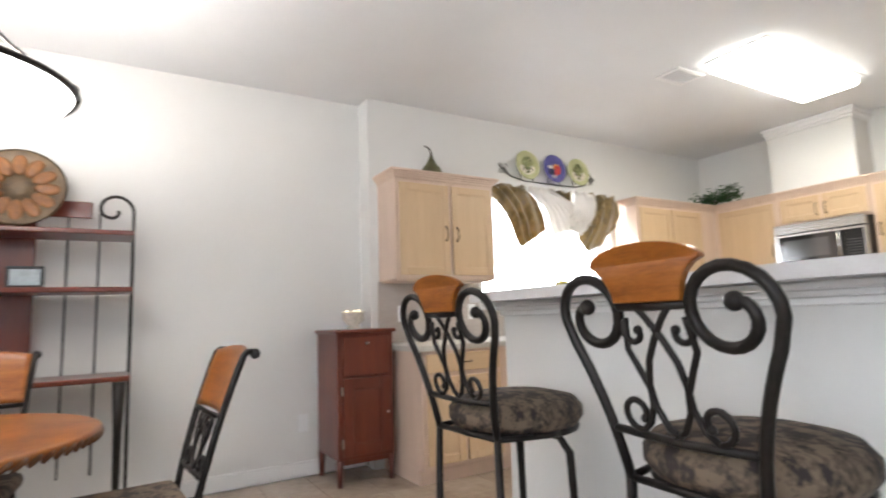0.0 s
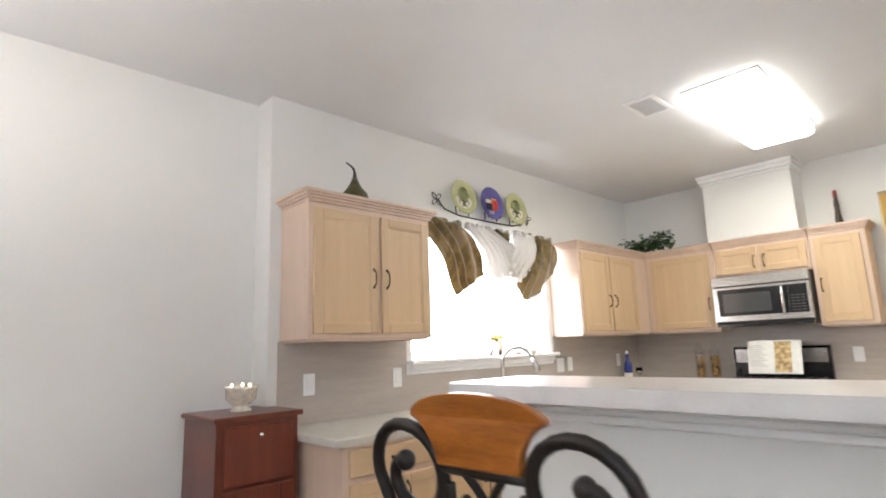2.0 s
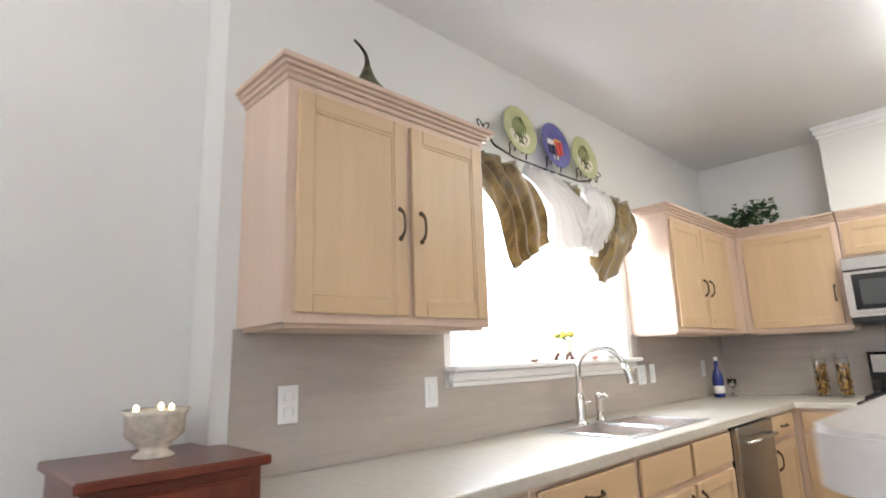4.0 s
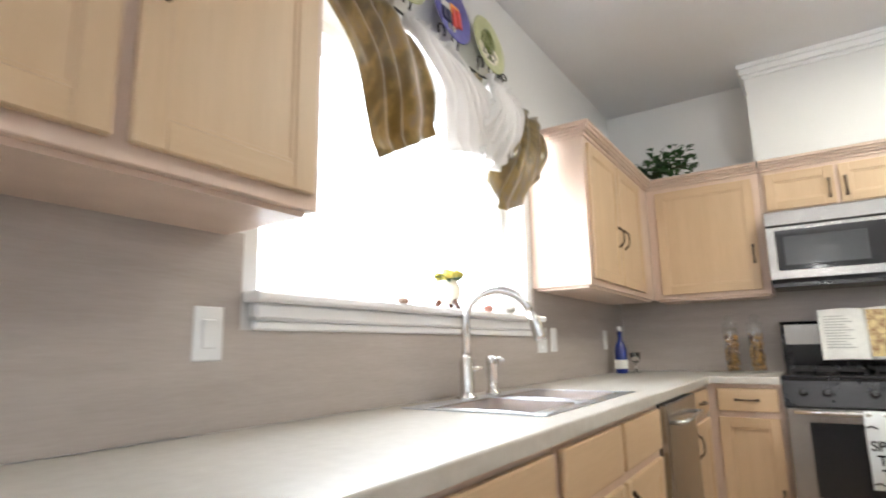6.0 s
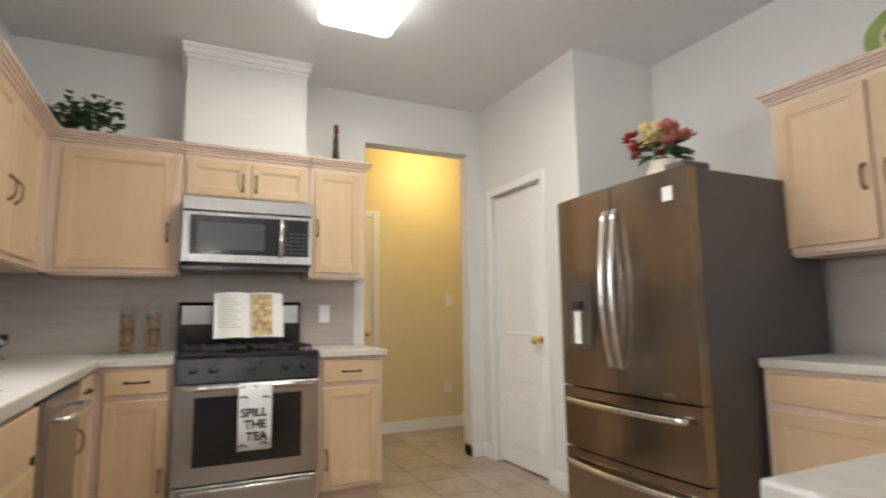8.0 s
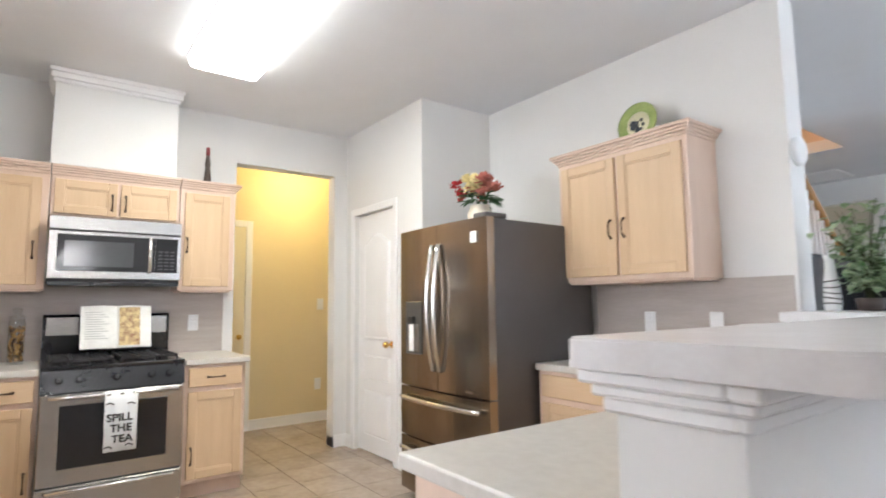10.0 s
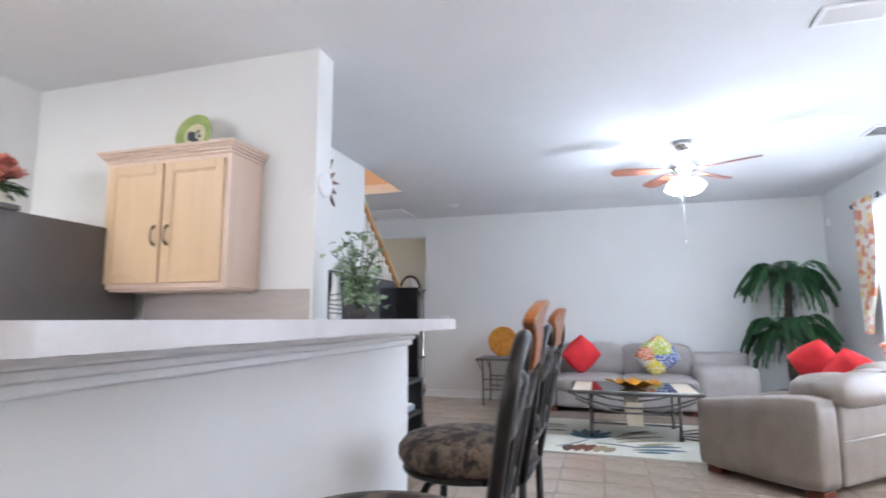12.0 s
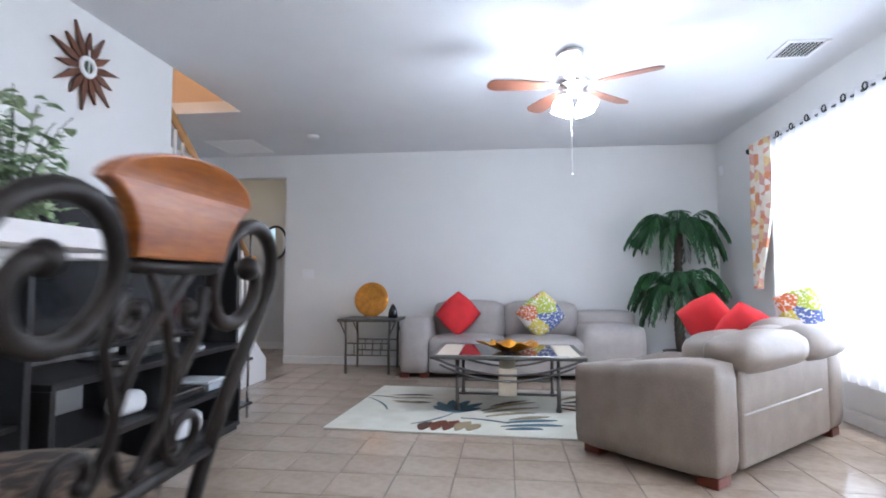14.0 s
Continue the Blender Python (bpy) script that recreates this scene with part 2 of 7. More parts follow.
def prism(bm, outline, y0, y1, axis='y'):
    """A slab with that outline of (a, z) between two planes."""
    def at(a, z, y):
        return (a, y, z) if axis == 'y' else ((y, a, z) if axis == 'x' else (a, z, y))
    lo = [bm.verts.new(at(a, z, y0)) for a, z in outline]
    hi = [bm.verts.new(at(a, z, y1)) for a, z in outline]
    n = len(outline)
    for k in range(n):
        bm.faces.new((lo[k], lo[(k + 1) % n], hi[(k + 1) % n], hi[k]))
    bm.faces.new(lo[::-1])
    bm.faces.new(hi)


def link(name, bm, material, smooth=False):
    bmesh.ops.recalc_face_normals(bm, faces=bm.faces)
    me = bpy.data.meshes.new(name)
    bm.to_mesh(me)
    bm.free()
    if smooth:
        for p in me.polygons:
            p.use_smooth = True
    for m in (material if isinstance(material, (list, tuple)) else (material,)):
        me.materials.append(m)
    return new(name, me)


def part(name, bm, material, parent, label="", smooth=False):
    ob = link(name, bm, material, smooth)
    ob.parent = parent
    if label:
        tagged(ob, label)
    return ob


def structure(name, bm, material, label="", category=""):
    return tagged(link(name, bm, material), label, category, kind="structure")


def thing(name, m, label, category, group=""):
    ob = new(name)
    ob.matrix_world = m
    ob.empty_display_size = 0.1
    return tagged(ob, label, category, group)


def arc(cx, cz, r, a0, a1, n=14, r1=None):
    """Points (a, z) on an arc or a spiral, degrees."""
    out = []
    for i in range(n + 1):
        f = i / n
        a = radians(a0 + (a1 - a0) * f)
        rr = r + ((r1 if r1 is not None else r) - r) * f
        out.append((cx + rr * math.cos(a), cz + rr * math.sin(a)))
    return out


# ---- rooms ----
H = 2.83
XR, YW, YD, XS = 6.80, 4.09, 4.27, 2.56
XL, YL = -1.17, -5.39
XT = 4.15

bm = bm_box(-1.6, -7.4, -0.12, 8.6, 4.6, -0.006)
structure("floor", bm, GROUT, "floor of beige ceramic tiles with darker grout", "floor")
bm = bmesh.new()
box(bm, XL - 0.2, YL - 0.15, H, XT, 4.6, H + 0.12)
box(bm, XT, -7.2, H, 8.6, -3.50, H + 0.12)
box(bm, XT, -0.02, H, 8.6, 4.6, H + 0.12)
structure("ceiling", bm, CEIL, "white textured ceiling", "ceiling")

# kitchen window wall with its opening
WX0, WX1, WZ0, WZ1 = 3.60, 5.19, 1.20, 2.20
bm = bmesh.new()
box(bm, XS, YW, 0, WX0, YW + 0.3, H)
box(bm, WX1, YW, 0, XR + 0.15, YW + 0.3, H)
box(bm, WX0, YW, 0, WX1, YW + 0.3, WZ0)
box(bm, WX0, YW, WZ1, WX1, YW + 0.3, H)
structure("wall_north_kitchen", bm, WALL, "off-white painted wall with the sink window", "wall")
structure("wall_north_dining", bm_box(XL - 0.2, YD, 0, XS, YD + 0.15, H), WALL, "off-white painted dining wall", "wall")

# range wall with the opening to the back passage
bm = bmesh.new()
box(bm, XR, 1.86, 0, XR + 0.13, YW, H)
box(bm, XR, 0.80, 0, XR + 0.13, 0.97, H)
box(bm, XR, 0.97, 2.445, XR + 0.13, 1.86, H)
structure("wall_east", bm, WALL, "off-white kitchen wall behind the range", "wall")
bm = bmesh.new()
box(bm, XR + 0.13, 2.3, 0, 8.2, 2.43, H)
box(bm, XR + 0.13, -0.2, 0, 8.2, -0.07, H)
box(bm, 7.95, -0.07, 0, 8.1, 2.3, H)
structure("wall_passage", bm, WALL_P, "cream painted wall of the back passage lit yellow", "wall")
# pantry and fridge niche
bm = bmesh.new()
box(bm, 5.545, 0.72, 0, 5.955, 0.846, H)
box(bm, 6.625, 0.72, 0, XR, 0.846, H)
box(bm, 5.955, 0.72, 2.06, 6.625, 0.846, H)
box(bm, 5.545, 0.158, 0, 5.66, 0.72, H)
structure("wall_pantry", bm, WALL, "off-white painted pantry wall", "wall")
structure("wall_fridge", bm_box(3.31, -0.02, 0, XR, 0.158, H), WALL, "off-white painted wall behind the refrigerator", "wall")
bm = bmesh.new()
box(bm, XT, -2.35, 0, XT + 0.12, -0.02, H)
structure("wall_television", bm, WALL, "white wall beside the stairs", "wall")

# living room: far wall with the hall opening, window wall
bm = bmesh.new()
box(bm, XL - 0.2, YL - 0.13, 0, 4.45, YL, H)
box(bm, 4.45, YL - 0.13, 2.525, 5.75, YL, H)
structure("wall_south", bm, WALL, "white living room wall", "wall")
bm = bmesh.new()
box(bm, 4.33, -7.1, 0, 4.45, YL - 0.13, H)
box(bm, 4.45, -7.1, 0, 6.4, -6.95, H)
box(bm, 5.75, YL - 0.13, 0, 5.9, -3.2, H)
box(bm, 6.3, -6.95, 0, 6.4, YL, H)
structure("wall_hall", bm, WALL, "off-white wall of the entrance hall", "wall")
LY0, LY1, LZ0, LZ1 = -3.86, 0.95, 0.42, 2.42
bm = bmesh.new()
box(bm, XL - 0.16, YL, 0, XL, LY0, H)
box(bm, XL - 0.16, LY1, 0, XL, 4.27, H)
box(bm, XL - 0.16, LY0, 0, XL, LY1, LZ0)
box(bm, XL - 0.16, LY0, LZ1, XL, LY1, H)
structure("wall_west", bm, WALL, "off-white wall with the wide living room window", "wall")

# half wall of the breakfast bar
BX, BY0, BY1 = 2.547, 0.66, 2.422
bm = bmesh.new()
box(bm, BX, BY0, 0, 2.73, BY1, 1.152)
box(bm, 2.73, BY0, 0, 3.31, 0.80, 1.152)
box(bm, 3.05, 0.20, 0, 3.31, 0.36, 1.152)
box(bm, 3.31, 0.158, 0, 3.345, 0.80, 0.86)
structure("half_wall", bm, WALL, "white painted half wall carrying the breakfast bar", "wall")
bm = bmesh.new()
for d, z0, z1 in ((0.016, 1.085, 1.109), (0.028, 1.109, 1.128), (0.042, 1.128, 1.1515)):
    box(bm, BX - d, BY0 - d, z0, BX, BY1 + d, z1, bevel=0.005)
    box(bm, BX, BY1, z0, 2.73 + d, BY1 + d, z1, bevel=0.005)
    box(bm, BX, BY0 - d, z0, 2.73 + d, BY0, z1, bevel=0.005)
structure("trim_bar", bm, WHITE, "white moulding under the bar top", "trim")

# stairwell behind the television wall
bm = bmesh.new()
box(bm, 5.15, -3.5, 0, 5.27, 0.0, 5.0)
box(bm, XT, 0.0, H + 0.12, 5.27, 0.12, 5.0)
box(bm, XT - 0.12, -3.5, H + 0.12, XT, 0.12, 5.0)
box(bm, XT - 0.12, -3.62, H + 0.12, 5.27, -3.5, 5.0)
structure("wall_stairwell", bm, mat("stairwell_paint", (0.66, 0.52, 0.40), 0.7, var=0.03, scale=2), "peach painted wall of the stairwell", "wall")
structure("ceiling_stairwell", bm_box(XT - 0.12, -3.62, 5.0, 5.27, 0.12, 5.1), CEIL, "ceiling over the stairs", "ceiling")

# baseboards
bm = bmesh.new()


def base(x0, y0, x1, y1):
    box(bm, x0, y0, 0, x1, y1, 0.085)
    dx, dy = (x1 - x0), (y1 - y0)
    if dx > dy:
        box(bm, x0, y0 + 0.002, 0.085, x1, y1 - 0.002, 0.105, bevel=0.003)
    else:
        box(bm, x0 + 0.002, y0, 0.085, x1 - 0.002, y1, 0.105, bevel=0.003)


base(XL, YD - 0.015, XS, YD)
base(XL, YL, 4.45, YL + 0.015)
base(XL, YL + 0.015, XL + 0.015, 4.25)
base(4.45, -6.95, 6.3, -6.935)
base(7.935, -0.07, 7.95, 1.362)
base(6.69, 0.846, XR, 0.861)
base(XR - 0.016, 0.861, XR, 0.97)
base(5.545, 0.846, 5.89, 0.861)
base(5.53, 0.72, 5.545, 0.861)
base(XR, 0.955, XR + 0.13, 0.97)
structure("baseboard", bm, WHITE, "white profiled baseboard", "baseboard")

# window of the kitchen: frame, sill, panes, daylight outside
bm = bmesh.new()
wf = 0.045
box(bm, WX0, YW + 0.12, WZ0, WX0 + wf, YW + 0.18, WZ1)
box(bm, WX1 - wf, YW + 0.12, WZ0, WX1, YW + 0.18, WZ1)
box(bm, WX0 + wf, YW + 0.12, WZ0, WX1 - wf, YW + 0.18, WZ0 + wf)
box(bm, WX0 + wf, YW + 0.12, WZ1 - wf, WX1 - wf, YW + 0.18, WZ1)
win = structure("window_1", bm, WHITE, "white framed kitchen window blown out by daylight", "window")
g = part("pane", bm_box(WX0 + wf, YW + 0.147, WZ0 + wf, WX1 - wf, YW + 0.153, WZ1 - wf), GLASS, win)
g.visible_shadow = False
bm = bmesh.new()
box(bm, WX0 - 0.05, YW - 0.075, 1.203, WX1 + 0.05, YW - 0.002, 1.228, bevel=0.006)
box(bm, WX0 + 0.002, YW - 0.002, 1.203, WX1 - 0.002, YW + 0.12, 1.228)
box(bm, WX0 - 0.03, YW - 0.040, 1.160, WX1 + 0.03, YW - 0.002, 1.203, bevel=0.008)
box(bm, WX0 - 0.02, YW - 0.022, 1.135, WX1 + 0.02, YW - 0.002, 1.160, bevel=0.005)
part("window_sill", bm, WHITE, win, "white moulded window sill")
structure("backdrop_north", bm_box(1.0, 5.6, -1.0, 8.0, 5.62, 4.5), DAY, "bright daylight outside the kitchen window", "backdrop")
structure("backdrop_west", bm_box(-3.2, -7, -1.0, -3.18, 3, 4.5), DAY, "bright daylight outside the living room window", "backdrop")
bm = bmesh.new()
box(bm, XL - 0.12, LY0, LZ0, XL - 0.06, LY0 + 0.05, LZ1)
box(bm, XL - 0.12, LY1 - 0.05, LZ0, XL - 0.06, LY1, LZ1)
box(bm, XL - 0.12, (LY0 + LY1) / 2 - 0.03, LZ0, XL - 0.06, (LY0 + LY1) / 2 + 0.03, LZ1)
box(bm, XL - 0.12, LY0 + 0.05, LZ0, XL - 0.06, LY1 - 0.05, LZ0 + 0.05)
box(bm, XL - 0.12, LY0 + 0.05, LZ1 - 0.05, XL - 0.06, LY1 - 0.05, LZ1)
win2 = structure("window_2", bm, WHITE, "wide white living room window behind a sheer curtain", "window")
for a, b in ((LY0 + 0.05, (LY0 + LY1) / 2 - 0.03), ((LY0 + LY1) / 2 + 0.03, LY1 - 0.05)):
    g = part("pane", bm_box(XL - 0.093, a, LZ0 + 0.05, XL - 0.087, b, LZ1 - 0.05), GLASS, win2)
    g.visible_shadow = False

# backsplash panels
bm = bmesh.new()
box(bm, XS + 0.06, YW - 0.006, 0.906, WX0 - 0.05, YW, 1.372)
box(bm, WX0 - 0.05, YW - 0.006, 0.906, WX1 + 0.05, YW, 1.135)
box(bm, WX1 + 0.05, YW - 0.006, 0.906, XR - 0.006, YW, 1.372)
box(bm, XR - 0.006, 1.94, 0.906, XR, YW, 1.44)
box(bm, 3.33, 0.158, 0.906, 4.50, 0.164, 1.372)
structure("trim_backsplash", bm, BACKSPL, "grey-beige laminate backsplash", "backsplash")

# chimney chase above the microwave
bm = bmesh.new()
box(bm, 6.475, 2.375, 2.19, XR, 3.115, H)
structure("wall_chase", bm, WALL, "off-white boxed vent chase above the cabinets", "wall")
bm = bmesh.new()
for d, z0, z1 in ((0.012, 2.735, 2.76), (0.026, 2.76, 2.80), (0.036, 2.80, 2.829)):
    box(bm, 6.475 - d, 2.375 - d, z0, XR, 3.115 + d, z1, bevel=0.004)
structure("trim_chase", bm, WHITE, "white crown moulding round the chase", "trim")


# ---- kitchen cabinets ----
def pull(parent, x, z, vertical=True, y=0.0):
    bm = bmesh.new()
    n, L, o = 10, 0.052, 0.026
    pts = []
    for i in range(n + 1):
        s = -1 + 2 * i / n
        d = y - o * (1 - s ** 4) - 0.001
        pts.append((x, d, z + s * L) if vertical else (x + s * L, d, z))
    tube(bm, pts, [0.0065 if i in (0, 1, n - 1, n) else 0.0048 for i in range(n + 1)], 7)
    for s in (-1, 1):
        ball(bm, (x, y - 0.003, z + s * L) if vertical else (x + s * L, y - 0.003, z), 0.009, 8, 6)
    return part("handle", bm, BRONZE, parent, "dark bronze bow handle")


def door(parent, x0, x1, z0, z1, handle=None, material=None, name="door", rail=0.055):
    """A framed door with a recessed panel on the face y = 0; handle: (x, z, vertical)."""
    t = 0.019
    r = min(rail, (z1 - z0) * 0.3)
    wood = material or MAPLE
    bm = bm_box(x0 + r - 0.004, -0.0145, z0 + r - 0.004, x1 - r + 0.004, -0.002, z1 - r + 0.004)
    front = [f for f in bm.faces if f.normal.y < -0.9]
    bmesh.ops.inset_region(bm, faces=front, thickness=0.016)
    bmesh.ops.inset_region(bm, faces=front, thickness=0.003, depth=-0.004)
    d = part(name, bm, wood, parent)
    for a, b in ((x0, x0 + r), (x1 - r, x1)):
        part("stile", bm_box(a, -t, z0, b, -0.001, z1, bevel=0.003), wood, d)
    for a, b in ((z0, z0 + r), (z1 - r, z1)):
        part("rail", bm_box(x0 + r, -t + 0.0005, a, x1 - r, -0.001, b, bevel=0.003), material or MAPLE_H, d)
    if handle:
        pull(d, *handle, y=-t)
    return d


def drawer(parent, x0, x1, z0, z1, handle=True):
    bm = bmesh.new()
    box(bm, x0, -0.019, z0, x1, -0.001, z1, bevel=0.006, seg=2)
    d = part("drawer", bm, MAPLE_H, parent)
    if handle:
        pull(d, (x0 + x1) / 2, (z0 + z1) / 2, False, y=-0.019)
    return d


def crown(parent, w, d, z, left, right):
    bm = bmesh.new()
    for o, a, b in ((0.006, 0, 0.018), (0.018, 0.018, 0.032), (0.03, 0.032, 0.046), (0.042, 0.046, 0.066)):
        box(bm, -o if left else 0, -o - 0.004, z + a, w + (o if right else 0), d, z + b, bevel=0.003)
    part("crown", bm, PALEWOOD, parent, "stepped crown moulding")


def upper(m, w, d, h, doors, label, left=False, right=False, crowned=True, group="wall cabinets"):
    t = thing("wall_cabinet", m, label, "cabinet", group)
    bm = bmesh.new()
    box(bm, 0, 0, 0, w, d, h, bevel=0.002)
    box(bm, 0.018, 0.02, -0.012, w - 0.018, d - 0.01, 0.0)
    part("body", bm, PALEWOOD, t)
    for a in doors:
        door(t, *a)
    if crowned:
        crown(t, w, d, h, left, right)
    return t


def lower(m, w, d, fronts, label, kick=True):
    t = thing("base_cabinet", m, label, "cabinet", "base cabinets")
    bm = bmesh.new()
    box(bm, 0, 0, 0.10, w, d, 0.865, bevel=0.002)
    box(bm, 0.0, 0.06, 0, w, d, 0.10)
    part("body", bm, PALEWOOD, t)
    for kind, *a in fronts:
        door(t, *a) if kind == "door" else drawer(t, *a)
    return t


ZU, HU = 1.372, 0.752
UF = 3.785
upper(pose(2.632, UF, ZU), 0.882, YW - UF, HU,
      [(0.03, 0.455, 0.03, HU - 0.03, (0.42, 0.345, True)), (0.482, 0.855, 0.03, HU - 0.03, (0.517, 0.345, True))],
      "pickled maple wall cabinet with two doors beside the sink window", left=True, right=True)
upper(pose(5.262, UF, ZU), 1.262, YW - UF, HU,
      [(0.03, 0.50, 0.03, HU - 0.03, (0.46, 0.30, True)), (0.52, 1.0, 0.03, HU - 0.03, (0.56, 0.30, True))],
      "pickled maple corner wall cabinet with two doors", left=True, right=False)
RF = 6.525
upper(pose(RF, 3.785, ZU, 0, 0, -90), 0.675, XR - RF, HU, [(0.055, 0.635, 0.03, HU - 0.03, (0.605, 0.25, True))],
      "pickled maple wall cabinet with one wide door beside the microwave")
upper(pose(RF, 3.105, 1.845, 0, 0, -90), 0.77, XR - RF, 0.279, [(0.02, 0.375, 0.025, 0.255, (0.345, 0.12, True)), (0.395, 0.75, 0.025, 0.255, (0.425, 0.12, True))],
      "short pickled maple wall cabinet over the microwave")
upper(pose(RF, 2.33, ZU, 0, 0, -90), 0.388, XR - RF, HU, [(0.03, 0.35, 0.03, HU - 0.03, (0.05, 0.33, True))],
      "narrow pickled maple wall cabinet at the end of the run", right=True)
upper(pose(4.54, 0.455, ZU, 0, 0, 180), 0.868, 0.297, HU,
      [(0.03, 0.425, 0.03, HU - 0.03, (0.39, 0.30, True)), (0.445, 0.84, 0.03, HU - 0.03, (0.48, 0.30, True))],
      "pickled maple wall cabinet with two doors beside the refrigerator", left=True, right=True)

BF = 3.475
lower(pose(2.645, BF, 0), 0.655, YW - BF, [("drawer", 0.03, 0.63, 0.72, 0.845, True), ("door", 0.03, 0.32, 0.13, 0.69, (0.29, 0.6, True)), ("door", 0.34, 0.63, 0.13, 0.69, (0.37, 0.6, True))],
      "pickled maple base cabinet at the open end of the counter")
lower(pose(3.302, BF, 0), 0.66, YW - BF, [("drawer", 0.03, 0.64, 0.72, 0.845, True), ("door", 0.03, 0.32, 0.13, 0.69, (0.29, 0.6, True)), ("door", 0.34, 0.64, 0.13, 0.69, (0.37, 0.6, True))],
      "pickled maple base cabinet under the counter")
lower(pose(3.964, BF, 0), 1.03, YW - BF, [("drawer", 0.03, 0.50, 0.70, 0.845, False), ("drawer", 0.53, 1.0, 0.70, 0.845, False), ("door", 0.03, 0.50, 0.13, 0.67, (0.46, 0.58, True)), ("door", 0.53, 1.0, 0.13, 0.67, (0.57, 0.58, True))],
      "pickled maple sink base cabinet")
lower(pose(5.602, BF, 0), 0.555, YW - BF, [("drawer", 0.03, 0.50, 0.72, 0.845, True), ("door", 0.03, 0.50, 0.13, 0.69, (0.07, 0.6, True))],
      "pickled maple base cabinet beside the dishwasher")
CF = 6.16
lower(pose(CF, 3.47, 0, 0, 0, -90), 0.365, XR - CF, [("drawer", 0.05, 0.345, 0.72, 0.845, True), ("door", 0.05, 0.345, 0.13, 0.69, (0.32, 0.28, True))],
      "pickled maple base cabinet between corner and range")
lower(pose(CF, 2.335, 0, 0, 0, -90), 0.395, XR - CF, [("drawer", 0.025, 0.37, 0.72, 0.845, True), ("door", 0.025, 0.37, 0.13, 0.69, (0.05, 0.28, True))],
      "pickled maple base cabinet beside the passage")
lower(pose(4.47, 0.77, 0, 0, 0, 180), 1.12, 0.605, [("drawer", 0.03, 1.05, 0.72, 0.845, True), ("door", 0.03, 0.53, 0.13, 0.69, None), ("door", 0.56, 1.05, 0.13, 0.69, None)],
      "pickled maple base cabinet beside the refrigerator")
lower(pose(3.31, 0.815, 0, 0, 0, 90), 1.585, 0.60, [("door", 0.03, 0.52, 0.13, 0.845, None), ("door", 0.54, 1.03, 0.13, 0.845, None), ("door", 1.05, 1.55, 0.13, 0.845, None)],
      "pickled maple base cabinets of the peninsula")


def dishwasher():
    t = thing("dishwasher", pose(5.0, BF - 0.02, 0), "stainless steel dishwasher built in under the counter", "dishwasher")
    part("body", bm_box(0.005, 0.02, 0.1, 0.595, 0.6, 0.86), BLACK, t)
    bm = bm_box(0.008, -0.018, 0.12, 0.592, 0.019, 0.855, bevel=0.006)
    d = part("door", bm, STEEL, t, "brushed steel door")
    bm = bmesh.new()
    tube(bm, [(0.08, -0.02, 0.78), (0.08, -0.055, 0.78), (0.3, -0.06, 0.78), (0.52, -0.055, 0.78), (0.52, -0.02, 0.78)], 0.010)
    part("handle", bm, CHROME, d, "steel bar handle")
    part("toe_kick", bm_box(0.01, 0.05, 0.0, 0.59, 0.07, 0.1), BLACK, t)


dishwasher()

# ---- worktops ----
SX0, SX1, SY0, SY1 = 4.07, 4.92, 3.53, 4.0
ZC0, ZC1 = 0.867, 0.905
YF = 3.445


def slab(name, xs, ys, keep, z0, z1, material, label):
    """One slab made of the kept cells of a grid, edges eased."""
    bm = bmesh.new()
    at = {}
    faces = []
    for i in range(len(xs) - 1):
        for j in range(len(ys) - 1):
            if (i, j) in keep:
                faces.append(bm.faces.new([at.setdefault(c, bm.verts.new((xs[c[0]], ys[c[1]], z1))) if c not in at else at[c] for c in ((i, j), (i + 1, j), (i + 1, j + 1), (i, j + 1))]))
    rim = [e for e in bm.edges if e.is_boundary]
    ext = bmesh.ops.extrude_face_region(bm, geom=faces)
    bmesh.ops.translate(bm, vec=(0, 0, z0 - z1), verts=[g for g in ext["geom"] if isinstance(g, bmesh.types.BMVert)])
    bmesh.ops.delete(bm, geom=[f for f in bm.faces if f.calc_center_median().z > z1 - 1e-5 and f not in faces], context='FACES')
    bmesh.ops.bevel(bm, geom=[e for e in rim if e.is_valid], offset=0.006, segments=3, profile=0.5, affect='EDGES')
    return tagged(link(name, bm, material), label, "worktop")


slab("worktop", (2.60, SX0 + 0.02, SX1 - 0.02, 6.125, XR - 0.008), (3.108, YF, SY0 + 0.02, SY1 - 0.02, YW - 0.008),
     [(i, j) for i in range(4) for j in (1, 2, 3) if (i, j) != (1, 2)] + [(3, 0)], ZC0, ZC1, COUNTER, "beige laminate worktop under the window with a sink cut out")
bm = bmesh.new()
box(bm, 6.125, 1.915, ZC0, XR - 0.001, 2.332, ZC1, bevel=0.005, seg=2)
tagged(link("worktop", bm, COUNTER), "short beige laminate worktop beside the range", "worktop")
bm = bmesh.new()
box(bm, 3.35, 0.166, ZC0, 4.47, 0.80, ZC1, bevel=0.005, seg=2)
box(bm, 2.732, 0.803, ZC0, 3.34, 2.43, ZC1, bevel=0.006, seg=2)
tagged(link("worktop", bm, COUNTER), "beige laminate worktop of the peninsula", "worktop")

